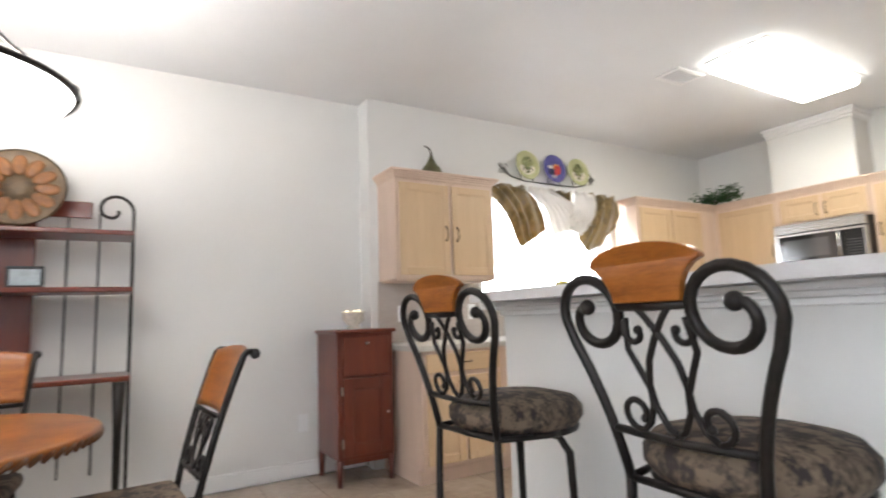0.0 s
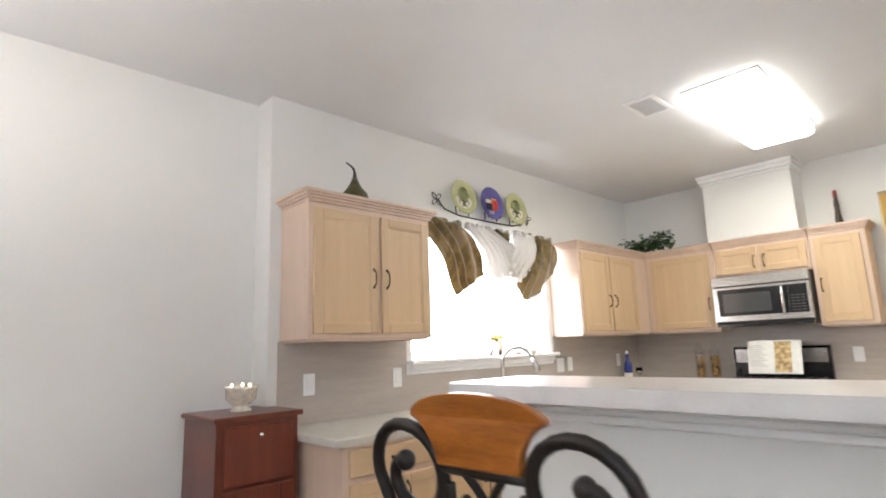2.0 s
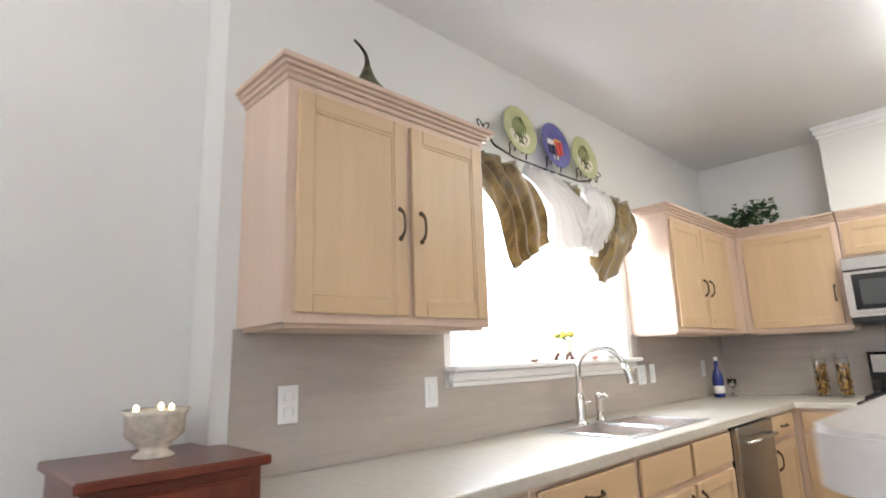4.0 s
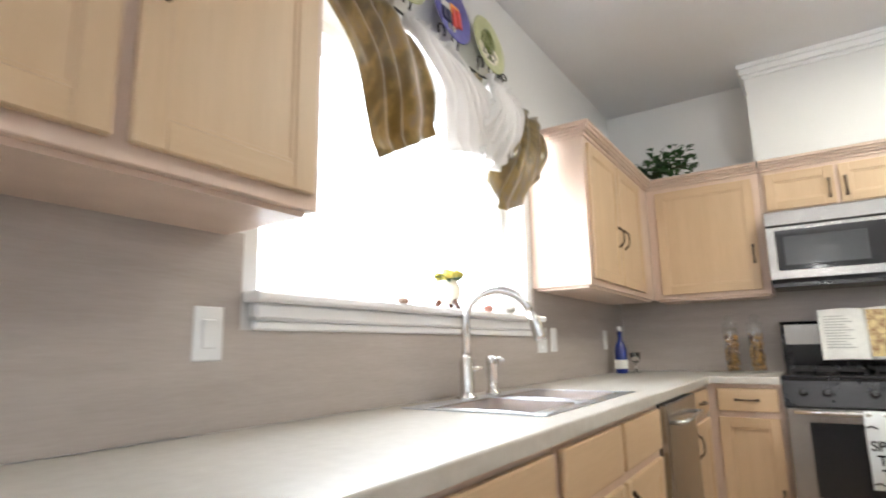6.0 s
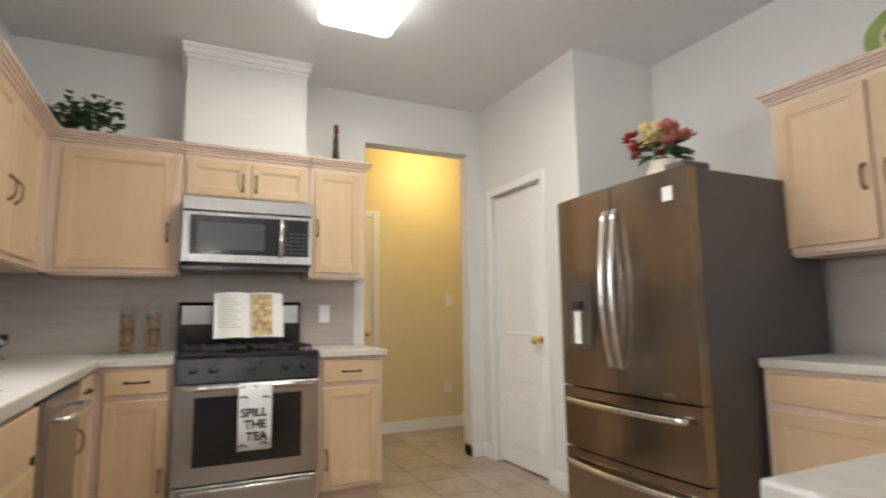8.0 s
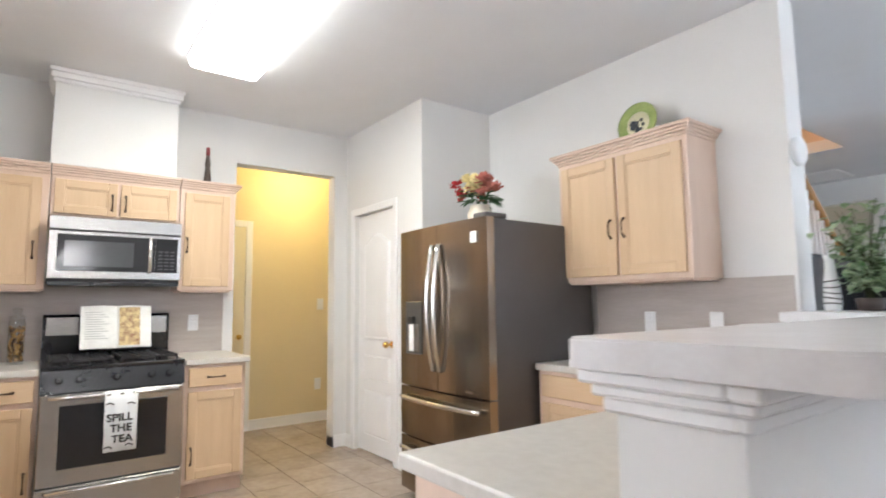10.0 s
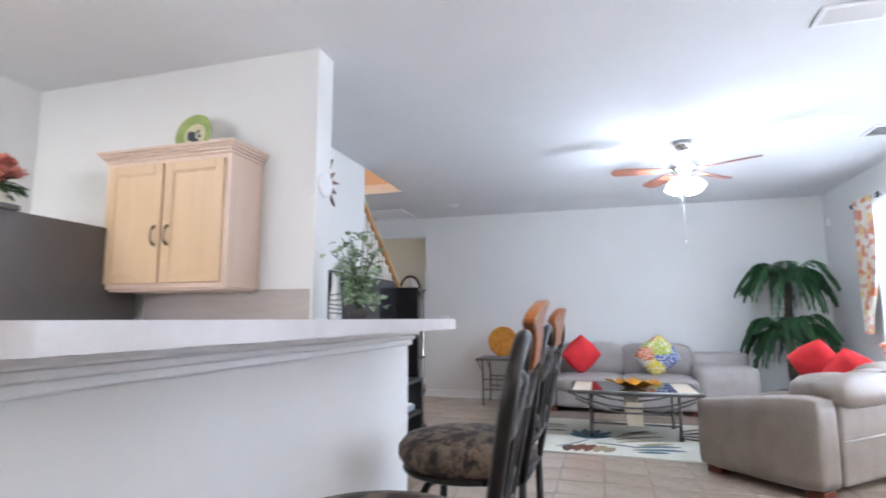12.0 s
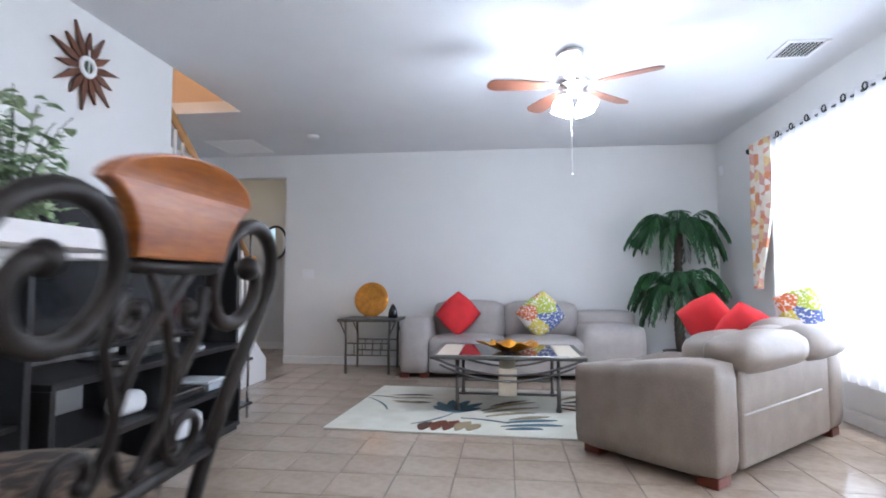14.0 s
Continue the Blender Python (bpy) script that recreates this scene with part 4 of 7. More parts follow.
# ---- range, microwave, things round them ----
def range_cooker():
    t = thing("gas_range", pose(6.115, 3.103, 0, 0, 0, -90), "stainless steel and black gas range with an oven", "range")
    w = 0.762
    part("body", bm_box(0.003, 0.02, 0.04, w - 0.003, 0.665, 0.885), BLACK, t)
    bm = bm_box(0.004, -0.022, 0.245, w - 0.004, 0.019, 0.755, bevel=0.006)
    d = part("oven_door", bm, STEEL, t, "brushed steel oven door")
    part("oven_window", bm_box(0.10, -0.0255, 0.335, w - 0.10, -0.022, 0.69, bevel=0.0015), BLACKGLASS, d, "dark oven glass")
    bm = bmesh.new()
    tube(bm, [(0.05, -0.022, 0.735), (0.05, -0.065, 0.74), (0.2, -0.075, 0.74), (w - 0.2, -0.075, 0.74), (w - 0.05, -0.065, 0.74), (w - 0.05, -0.022, 0.735)], 0.013, 10)
    part("handle", bm, CHROME, d, "steel bar handle")
    bm = bm_box(0.004, -0.018, 0.05, w - 0.004, 0.019, 0.235, bevel=0.006)
    d = part("drawer", bm, STEEL, t, "steel warming drawer")
    bm = bmesh.new()
    tube(bm, [(0.05, -0.018, 0.215), (0.06, -0.05, 0.215), (w - 0.06, -0.05, 0.215), (w - 0.05, -0.018, 0.215)], 0.011, 8)
    part("handle", bm, CHROME, d)
    bm = bmesh.new()
    prism(bm, [(-0.02, 0.765), (0.03, 0.765), (0.03, 0.895), (0.005, 0.895)], 0.002, w - 0.002, axis='x')
    cp = part("control_panel", bm, BLACK, t, "black sloping control panel")
    for x in (0.09, 0.19, 0.38, 0.57, 0.67):
        bm = bmesh.new()
        lathe(bm, [(0.020, 0), (0.019, 0.018), (0.012, 0.022)], n=14)
        k = part("knob", bm, BLACK, cp)
        k.matrix_local = pose(x, -0.009, 0.832, 80, 0, 0)
    part("cooktop", bm_box(0.0, 0.0, 0.887, w, 0.60, 0.915, bevel=0.006), BLACK, t, "black enamel cooktop")
    for x0 in (0.04, 0.40):
        bm = bmesh.new()
        for x in (x0, x0 + 0.105, x0 + 0.21, x0 + 0.315):
            box(bm, x, 0.04, 0.936, x + 0.011, 0.56, 0.948)
        for y in (0.04, 0.17, 0.30, 0.43, 0.549):
            box(bm, x0, y, 0.934, x0 + 0.326, y + 0.011, 0.946)
        for x in (x0, x0 + 0.315):
            for y in (0.04, 0.549):
                box(bm, x, y, 0.915, x + 0.011, y + 0.011, 0.935)
        part("grate", bm, MATTBLACK, t, "black cast-iron grate")
        for y in (0.17, 0.43):
            bm = bmesh.new()
            lathe(bm, [(0.05, 0.914), (0.048, 0.924), (0.03, 0.926), (0.028, 0.932), (0.01, 0.933)], (x0 + 0.163, y, 0), 16)
            part("burner", bm, MATTBLACK, t)
    bm = bmesh.new()
    prism(bm, [(0.605, 0.885), (0.665, 0.885), (0.665, 1.21), (0.625, 1.21), (0.605, 1.19)], 0.0, w, axis='x')
    bg = part("backguard", bm, BLACK, t, "black backguard")
    for a, b in ((0.02, 0.20), (0.55, w - 0.02)):
        part("panel", bm_box(a, 0.600, 1.07, b, 0.6055, 1.19, bevel=0.001), STEEL, bg, "steel panel")
    return t


range_cooker()


def microwave():
    t = thing("microwave", pose(6.385, 3.103, 1.417, 0, 0, -90), "stainless steel over-the-range microwave under the cabinet", "microwave")
    w, h = 0.762, 0.42
    part("body", bm_box(0.002, 0.03, 0.0, w - 0.002, 0.41, h - 0.002), MATTBLACK, t)
    part("vent_panel", bm_box(0.0, -0.006, h - 0.085, w, 0.03, h, bevel=0.004), STEEL, t, "steel vent strip")
    d = part("door", bm_box(0.0, -0.008, 0.02, w, 0.029, h - 0.092, bevel=0.004), STEEL, t, "steel door")
    part("window", bm_box(0.045, -0.0105, 0.07, 0.598, -0.008, h - 0.115, bevel=0.001), BLACKGLASS, d, "dark glass")
    part("window_mesh", bm_box(0.085, -0.0125, 0.10, 0.47, -0.0105, h - 0.155, bevel=0.001), mat("grey_glass", (0.055, 0.058, 0.062), 0.12), d, "grey mesh window")
    part("keypad", bm_box(0.60, -0.0105, 0.07, 0.74, -0.008, h - 0.115, bevel=0.001), BLACKGLASS, d, "black keypad")
    bm = bmesh.new()
    for r in range(6):
        for c in range(3):
            box(bm, 0.62 + c * 0.037, -0.0115, 0.09 + r * 0.024, 0.645 + c * 0.037, -0.0105, 0.098 + r * 0.024)
    part("key_marks", bm, mat("key_grey", (0.05, 0.05, 0.055), 0.4), d)
    bm = bmesh.new()
    tube(bm, [(0.565, -0.008, 0.07), (0.565, -0.045, 0.08), (0.565, -0.048, 0.19), (0.565, -0.045, 0.29), (0.565, -0.008, 0.30)], 0.012, 10)
    part("handle", bm, CHROME, d, "steel bar handle")
    part("underside", bm_box(0.01, 0.0, -0.022, w - 0.01, 0.36, 0.0), BLACK, t)


microwave()

for y in (3.368, 3.232):
    t = thing("glass_jar", pose(6.60, y, ZC1) @ Matrix.Diagonal((0.86, 0.86, 1.29, 1.0)), "tall glass jar of dried pasta with a glass lid", "jar", "pasta jars")
    bm = bmesh.new()
    lathe(bm, [(0.05, 0.0), (0.052, 0.01), (0.052, 0.20), (0.048, 0.212), (0.045, 0.212), (0.048, 0.2), (0.048, 0.008), (0.01, 0.006)], n=20)
    part("glass", bm, JAR, t).visible_shadow = False
    bm = bmesh.new()
    rnd = random.Random(int(y * 100))
    for k in range(230):
        q, d, z = rnd.uniform(0, 6.28), 0.04 * math.sqrt(rnd.uniform(0.25, 1)), rnd.uniform(0.015, 0.175)
        p = Vector((d * math.cos(q), d * math.sin(q), z))
        e = p + Vector((rnd.uniform(-1, 1), rnd.uniform(-1, 1), rnd.uniform(-1, 1))) * 0.012
        e.x, e.y = max(-0.043, min(0.043, e.x)), max(-0.043, min(0.043, e.y))
        tube(bm, [p, e], 0.0075, 5)
    pasta = mat("pasta", (0.05, 0.016, 0.004), 0.5, color2=(0.60, 0.32, 0.08), scale=45, fine=120)
    pasta.node_tree.nodes["Color Ramp"].color_ramp.elements[0].position = 0.66
    pasta.node_tree.nodes["Color Ramp"].color_ramp.elements[1].position = 0.86
    part("pasta", bm, pasta, t)
    bm = bmesh.new()
    lathe(bm, [(0.047, 0.213), (0.05, 0.22), (0.05, 0.235), (0.02, 0.24), (0.02, 0.247), (0.03, 0.255), (0.03, 0.27), (0.01, 0.275)], n=20)
    part("lid", bm, JAR, t).visible_shadow = False

t = thing("blue_bottle", pose(6.36, 3.99, ZC1), "dark blue bottle with a white label in the corner", "bottle")
bm = bmesh.new()
lathe(bm, [(0.036, 0), (0.04, 0.008), (0.04, 0.15), (0.03, 0.185), (0.015, 0.21), (0.0145, 0.27)], n=18)
part("body", bm, NAVY, t)
bm = bmesh.new()
lathe(bm, [(0.0408, 0.03), (0.0412, 0.031), (0.0412, 0.085), (0.0408, 0.086)], n=18)
part("label", bm, PAPER, t, "white paper label")
bm = bmesh.new()
lathe(bm, [(0.0165, 0.27), (0.0165, 0.295), (0.012, 0.30)], n=14)
part("cap", bm, PLASTIC, t)
t = thing("drinking_glass", pose(6.47, 3.93, ZC1), "small stemmed drinking glass beside the bottle", "glass")
bm = bmesh.new()
lathe(bm, [(0.03, 0), (0.03, 0.004), (0.006, 0.01), (0.006, 0.06), (0.03, 0.08), (0.034, 0.13), (0.032, 0.13), (0.028, 0.084), (0.004, 0.066)], n=18)
part("bowl", bm, GLASS, t)

# open cookbook on a wire stand
t = thing("cookbook", pose(6.45, 2.70, 0.985, -14, 0, -90), "open cookbook propped on a wire stand over the cooktop", "book")
for s in (-1, 1):
    bm = bmesh.new()
    top = []
    N = 10
    for i in range(N + 1):
        f = i / N
        top.append((s * 0.205 * f, -0.022 * math.sin(math.pi * min(1, f * 1.15)) - 0.004))
    outl = [(a, b) for a, b in top] + [(s * 0.205, 0.006), (0, 0.006)]
    prism(bm, outl, 0.0, 0.285, axis='z')
    pg = part("page_block", bm, PAPER, t, "cream pages")
    bm = bmesh.new()
    if s < 0:
        for k in range(12):
            box(bm, -0.18, -0.0285, 0.06 + k * 0.016, -0.05 - 0.02 * (k % 3), -0.0265, 0.064 + k * 0.016)
        part("print", bm, mat("print_grey", (0.45, 0.44, 0.42), 0.7), pg)
    else:
        box(bm, 0.012, -0.0285, 0.012, 0.135, -0.023, 0.27)
        part("photo", bm, mat("food_photo", (0.16, 0.035, 0.015), 0.5, color2=(0.80, 0.66, 0.32), scale=30, fine=70), pg, "food photograph")
t = thing("book_stand", pose(6.45, 2.70, 0.948, 0, 0, -90), "thin dark wire book stand on the range", "book stand")
bm = bmesh.new()
tube(bm, [(-0.10, -0.07, 0.0), (-0.10, -0.06, 0.036), (-0.10, 0.02, 0.036), (-0.08, 0.065, 0.20)], 0.004, 6)
tube(bm, [(0.10, -0.07, 0.0), (0.10, -0.06, 0.036), (0.10, 0.02, 0.036), (0.08, 0.065, 0.20)], 0.004, 6)
tube(bm, [(-0.10, -0.06, 0.036), (0.10, -0.06, 0.036)], 0.004, 6)
tube(bm, [(-0.08, 0.065, 0.20), (0, 0.13, 0.0), (0.08, 0.065, 0.20)], 0.004, 6)
part("wire", bm, IRON, t)

# tea towel on the oven handle
t = thing("tea_towel", pose(6.115, 2.70, 0.74, 0, 0, -90), "white printed tea towel hanging on the oven handle", "towel")
bm = bmesh.new()
prof = [(-0.055, -0.20), (-0.058, -0.02), (-0.066, 0.014), (-0.076, 0.018), (-0.088, 0.012), (-0.092, -0.05), (-0.094, -0.2), (-0.096, -0.33)]
cols = 14
grid = [[bm.verts.new((-0.085 + 0.17 * c / cols, a + 0.0035 * math.sin(c * 1.1 + 4 * b), b)) for c in range(cols + 1)] for a, b in prof]
for a, b in zip(grid, grid[1:]):
    for k in range(cols):
        bm.faces.new((a[k], a[k + 1], b[k + 1], b[k])).smooth = True
ob = part("cloth", bm, mat("towel_cotton", (0.78, 0.80, 0.80), 0.8, var=0.04, bump=0.2, fine=300), t)
so = ob.modifiers.new("cloth", 'SOLIDIFY')
so.thickness = 0.003
for i, word in enumerate(("SPILL", "THE", "TEA")):
    cu = bpy.data.curves.new("print", 'FONT')
    cu.body, cu.size, cu.align_x, cu.extrude, cu.offset = word, 0.062, 'CENTER', 0.0006, 0.0012
    tmp = bpy.data.objects.new("print", cu)
    me = bpy.data.meshes.new_from_object(tmp)
    bpy.data.objects.remove(tmp)
    me.materials.append(BLACK)
    w = new("printed_word", me)
    w.parent = t
    w.matrix_local = pose(0.008 * (i - 1), -0.1035, -0.155 - 0.062 * i, 90, 0, 0)
bm = bmesh.new()
for x, z in ((-0.06, -0.055), (0.05, -0.06), (-0.06, -0.305), (0.045, -0.30)):
    tube(bm, [(x - 0.02, -0.1, z), (x, -0.1025, z + 0.008), (x + 0.02, -0.1, z - 0.004)], 0.004, 6)
part("printed_motif", bm, BLACK, t, "black brush marks")


# ---- refrigerator ----
def fridge():
    t = thing("refrigerator", pose(5.40, 1.155, 0, 0, 0, 180), "bronze stainless french-door refrigerator with two freezer drawers", "refrigerator")
    w = 0.91
    part("body", bm_box(0.004, 0.085, 0.02, w - 0.004, 0.93, 1.735, bevel=0.004), FRIDGESIDE, t, "dark grey cabinet")
    part("hinge_cover", bm_box(w - 0.13, 0.03, 1.742, w - 0.02, 0.20, 1.772, bevel=0.006), FRIDGESIDE, t)
    for a, b, nm in ((0.002, w / 2 - 0.003, 0), (w / 2 + 0.003, w - 0.002, 1)):
        bm = bmesh.new()
        n = 8
        o = [(a, 0.08)]
        for i in range(n + 1):
            f = i / n
            x = a + (b - a) * f
            o.append((x, 0.004 + 0.022 * ((x - w / 2) / (w / 2)) ** 2))
        o.append((b, 0.08))
        prism(bm, o, 0.725, 1.742, axis='z')
        d = part("door", bm, DARKSTEEL, t, "bronze brushed steel door")
        hx = w / 2 - 0.035 if nm == 0 else w / 2 + 0.035
        bm = bmesh.new()
        pts = [(hx, 0.01 - 0.062 * math.sin(math.pi * (0.06 + 0.88 * i / 14)) ** 0.7, 0.85 + 0.76 * i / 14) for i in range(15)]
        tube(bm, [(hx, 0.006, 0.85)] + pts + [(hx, 0.006, 1.61)], 0.015, 10)
        part("handle", bm, CHROME, d, "curved steel handle")
        if nm == 0:
            part("dispenser", bm_box(0.10, -0.0005, 0.93, 0.285, 0.03, 1.27, bevel=0.004), mat("dispenser_grey", (0.10, 0.09, 0.08), 0.3, 0.4), d, "dark ice and water dispenser")
            part("dispenser_recess", bm_box(0.125, -0.003, 0.945, 0.26, 0.0, 1.13, bevel=0.003), STEEL, d)
            part("dispenser_spout", bm_box(0.16, -0.028, 1.13, 0.225, 0.0, 1.175, bevel=0.006), MATTBLACK, d)
            part("note", bm_box(0.15, -0.006, 0.95, 0.20, -0.003, 1.12), PAPER, d, "white paper slip")
        else:
            part("sticker", bm_box(w - 0.13, 0.008, 1.60, w - 0.075, 0.012, 1.665), PLASTIC, d, "white energy sticker")
            part("badge", bm_box(w - 0.19, 0.006, 0.745, w - 0.12, 0.012, 0.758), CHROME, d)
    for z0, z1 in ((0.405, 0.715), (0.06, 0.395)):
        bm = bmesh.new()
        o = [(0.002, 0.08)] + [(0.002 + (w - 0.004) * i / 12, 0.004 + 0.022 * (2 * i / 12 - 1) ** 2) for i in range(13)] + [(w - 0.002, 0.08)]
        prism(bm, o, z0, z1, axis='z')
        d = part("freezer_drawer", bm, DARKSTEEL, t, "bronze brushed steel drawer")
        bm = bmesh.new()
        z = z1 - 0.065
        pts = [(0.05 + (w - 0.10) * i / 14, 0.012 - 0.05 * math.sin(math.pi * (0.05 + 0.9 * i / 14)) ** 0.6, z) for i in range(15)]
        tube(bm, pts, 0.015, 10)
        part("handle", bm, CHROME, d, "curved steel handle")


fridge()

t = thing("flower_vase", pose(4.86, 0.86, 1.737) @ Matrix.Scale(1.12, 4), "cream vase of red, pink and yellow silk flowers on the refrigerator", "vase")
bm = bmesh.new()
lathe(bm, [(0.05, 0), (0.07, 0.02), (0.075, 0.08), (0.055, 0.12), (0.06, 0.13), (0.05, 0.13)], n=20)
part("vase", bm, CREAM, t)
rnd = random.Random(11)
for nm, col, n in (("red_blooms", (0.42, 0.015, 0.02), 7), ("cream_blooms", (0.72, 0.62, 0.30), 8), ("pink_blooms", (0.50, 0.16, 0.12), 9)):
    bm = bmesh.new()
    base_q = {"red_blooms": -0.2, "cream_blooms": 1.7, "pink_blooms": 3.3}[nm]
    for k in range(n):
        q, d = base_q + rnd.uniform(-1.1, 1.1), rnd.uniform(0.03, 0.15)
        c = Vector((d * math.cos(q), d * math.sin(q) * 0.8, 0.19 + rnd.uniform(0, 0.10) - d * 0.15))
        for j in range(11):
            dv = Vector((rnd.uniform(-1, 1), rnd.uniform(-1, 1), rnd.uniform(-0.4, 1))).normalized()
            leaf_mesh(bm, c + dv * 0.006, dv, 0.045, 0.04, -0.3)
    part(nm, bm, mat(nm, col, 0.7, var=0.25, scale=30), t, "silk blooms")
bm = bmesh.new()
for k in range(40):
    q = rnd.uniform(0, 6.28)
    leaf_mesh(bm, (0.05 * math.cos(q), 0.05 * math.sin(q), 0.14 + rnd.uniform(0, 0.05)), (math.cos(q), math.sin(q), rnd.uniform(-0.2, 0.6)), 0.09, 0.03)
part("leaves", bm, LEAF, t)

t = thing("decorative_plate", pose(4.02, 0.34, 2.29, 82, 0, 180), "round green plate with a dark grape motif standing on the cabinet", "plate")
bm = bmesh.new()
lathe(bm, [(0.05, 0.0), (0.07, 0.001), (0.125, 0.016), (0.13, 0.02), (0.12, 0.021), (0.07, 0.007), (0.01, 0.006)], n=32)
part("dish", bm, mat("plate_green", (0.16, 0.24, 0.05), 0.3, color2=(0.36, 0.42, 0.14), scale=10), t)
bm = bmesh.new()
lathe(bm, [(0.075, 0.0065), (0.075, 0.0085), (0.01, 0.0085)], n=24)
part("centre", bm, mat("plate_cream", (0.66, 0.62, 0.42), 0.3), t, "cream centre")
bm = bmesh.new()
for k in range(22):
    q, d = rnd.uniform(0, 6.28), 0.045 * math.sqrt(rnd.uniform(0, 1))
    ball(bm, (d * math.cos(q), d * math.sin(q), 0.009), 0.012, 8, 5, (1, 1, 0.4))
part("grape_motif", bm, mat("grape_dark", (0.02, 0.03, 0.04), 0.3), t, "dark grapes")
bm = bmesh.new()
tube(bm, [(-0.05, -0.12, 0.05), (-0.05, -0.096, -0.03), (-0.05, 0.02, -0.02)], 0.003, 6)
tube(bm, [(0.05, -0.12, 0.05), (0.05, -0.096, -0.03), (0.05, 0.02, -0.02)], 0.003, 6)
part("wire_stand", bm, IRON, t)

# pantry door
dr = structure("door_1", bm_box(5.96, 0.775, 0.012, 6.62, 0.81, 2.05), WHITE, "white panelled pantry door, closed, with a brass knob", "door")
bm = bmesh.new()
cx0, cx1 = 5.96 + 0.11, 6.62 - 0.11


def raised(bm, outline, y):
    """A raised panel: outline and a smaller field joined by slopes."""
    cx = sum(a for a, _ in outline) / len(outline)
    cz = sum(b for _, b in outline) / len(outline)
    rings = []
    for s, yy in ((1.0, y), (0.965, y + 0.010), (0.93, y + 0.003), (0.80, y + 0.012)):
        rings.append([bm.verts.new((cx + (a - cx) * s, yy, cz + (b - cz) * (1 - (1 - s) * 0.6))) for a, b in outline])
    n = len(outline)
    for a, b in zip(rings, rings[1:]):
        for k in range(n):
            bm.faces.new((a[k], a[(k + 1) % n], b[(k + 1) % n], b[k]))
    bm.faces.new(rings[-1])


archy = [(cx0, 0.95), (cx1, 0.95), (cx1, 1.78)] + [(cx1 + (cx0 - cx1) * i / 10, 1.78 + 0.09 * math.sin(math.pi * i / 10) ** 1.5) for i in range(1, 10)] + [(cx0, 1.78)]
for o in (archy, [(cx0, 0.62), (cx1, 0.62), (cx1, 0.82), (cx0, 0.82)], [(cx0, 0.15), (cx1, 0.15), (cx1, 0.52), (cx0, 0.52)]):
    bm = bmesh.new()
    raised(bm, o, 0.8105)
    part("panel", bm, WHITE, dr, "moulded white panel")
bm = bmesh.new()
tube(bm, [(6.045, 0.81, 0.93), (6.045, 0.816, 0.93)], 0.028, 16)
tube(bm, [(6.045, 0.816, 0.93), (6.045, 0.85, 0.93)], 0.010, 10)
ball(bm, (6.045, 0.868, 0.93), 0.027, 14, 10)
part("knob", bm, BRASS, dr, "polished brass knob")
bm = bmesh.new()
for a, b, z0, z1 in ((5.895, 5.955, 0, 2.115), (6.625, 6.685, 0, 2.115), (5.955, 6.625, 2.055, 2.115)):
    box(bm, a, 0.846, z0, b, 0.862, z1, bevel=0.004)
structure("trim_door", bm, WHITE, "white casing round the pantry door", "trim")
# passage door at the side
dr = structure("door_2", bm_box(7.928, 1.435, 0.012, 7.949, 2.20, 2.07), mat("passage_door_paint", (0.74, 0.66, 0.45), 0.45, var=0.02), "cream door in the back passage", "door")
bm = bmesh.new()
ball(bm, (7.87, 1.50, 0.945), 0.027, 14, 10)
tube(bm, [(7.928, 1.50, 0.945), (7.885, 1.50, 0.945)], 0.01, 8)
part("knob", bm, BRASS, dr, "brass knob")
bm = bmesh.new()
for a, b, z0, z1 in ((1.365, 1.43, 0, 2.14), (2.205, 2.27, 0, 2.14), (1.43, 2.205, 2.075, 2.14)):
    box(bm, 7.925, a, z0, 7.949, b, z1, bevel=0.004)
structure("trim_passage_door", bm, WHITE, "casing round the passage door", "trim")

# ceiling panel light and vents
t = thing("ceiling_light", pose(5.14, 2.24, H), "glowing white fluorescent ceiling light with rounded diffuser", "ceiling light")
bm = bm_box(-0.66, -0.22, -0.012, 0.66, 0.22, -0.001)
part("base", bm, WHITE, t)
bm = bm_box(-0.65, -0.215, -0.088, 0.65, 0.215, -0.012, bevel=0.04, seg=4)
part("diffuser", bm, PANEL, t, "glowing white diffuser")


def vent(m, w, d, label, n=9, tilt=48):
    t = thing("ceiling_vent", m, label, "vent", "ceiling vents")
    bm = bmesh.new()
    box(bm, -w / 2, -d / 2, -0.014, w / 2, -d / 2 + 0.03, -0.001, bevel=0.003)
    box(bm, -w / 2, d / 2 - 0.03, -0.014, w / 2, d / 2, -0.001, bevel=0.003)
    box(bm, -w / 2, -d / 2 + 0.03, -0.014, -w / 2 + 0.03, d / 2 - 0.03, -0.001, bevel=0.003)
    box(bm, w / 2 - 0.03, -d / 2 + 0.03, -0.014, w / 2, d / 2 - 0.03, -0.001, bevel=0.003)
    part("frame", bm, WHITE, t)
    part("backing", bm_box(-w / 2 + 0.03, -d / 2 + 0.03, -0.004, w / 2 - 0.03, d / 2 - 0.03, -0.002), mat("duct_dark", (0.17, 0.165, 0.16), 0.8) if "duct_dark" not in bpy.data.materials else bpy.data.materials["duct_dark"], t, "dark duct")
    for k in range(n):
        y = -d / 2 + 0.035 + (d - 0.07) * k / (n - 1)
        s = part("slat", bm_box(-w / 2 + 0.03, -0.006, -0.0010, w / 2 - 0.03, 0.006, 0.0010), WHITE, t)
        s.matrix_local = pose(0, y, -0.010, tilt, 0, 0)


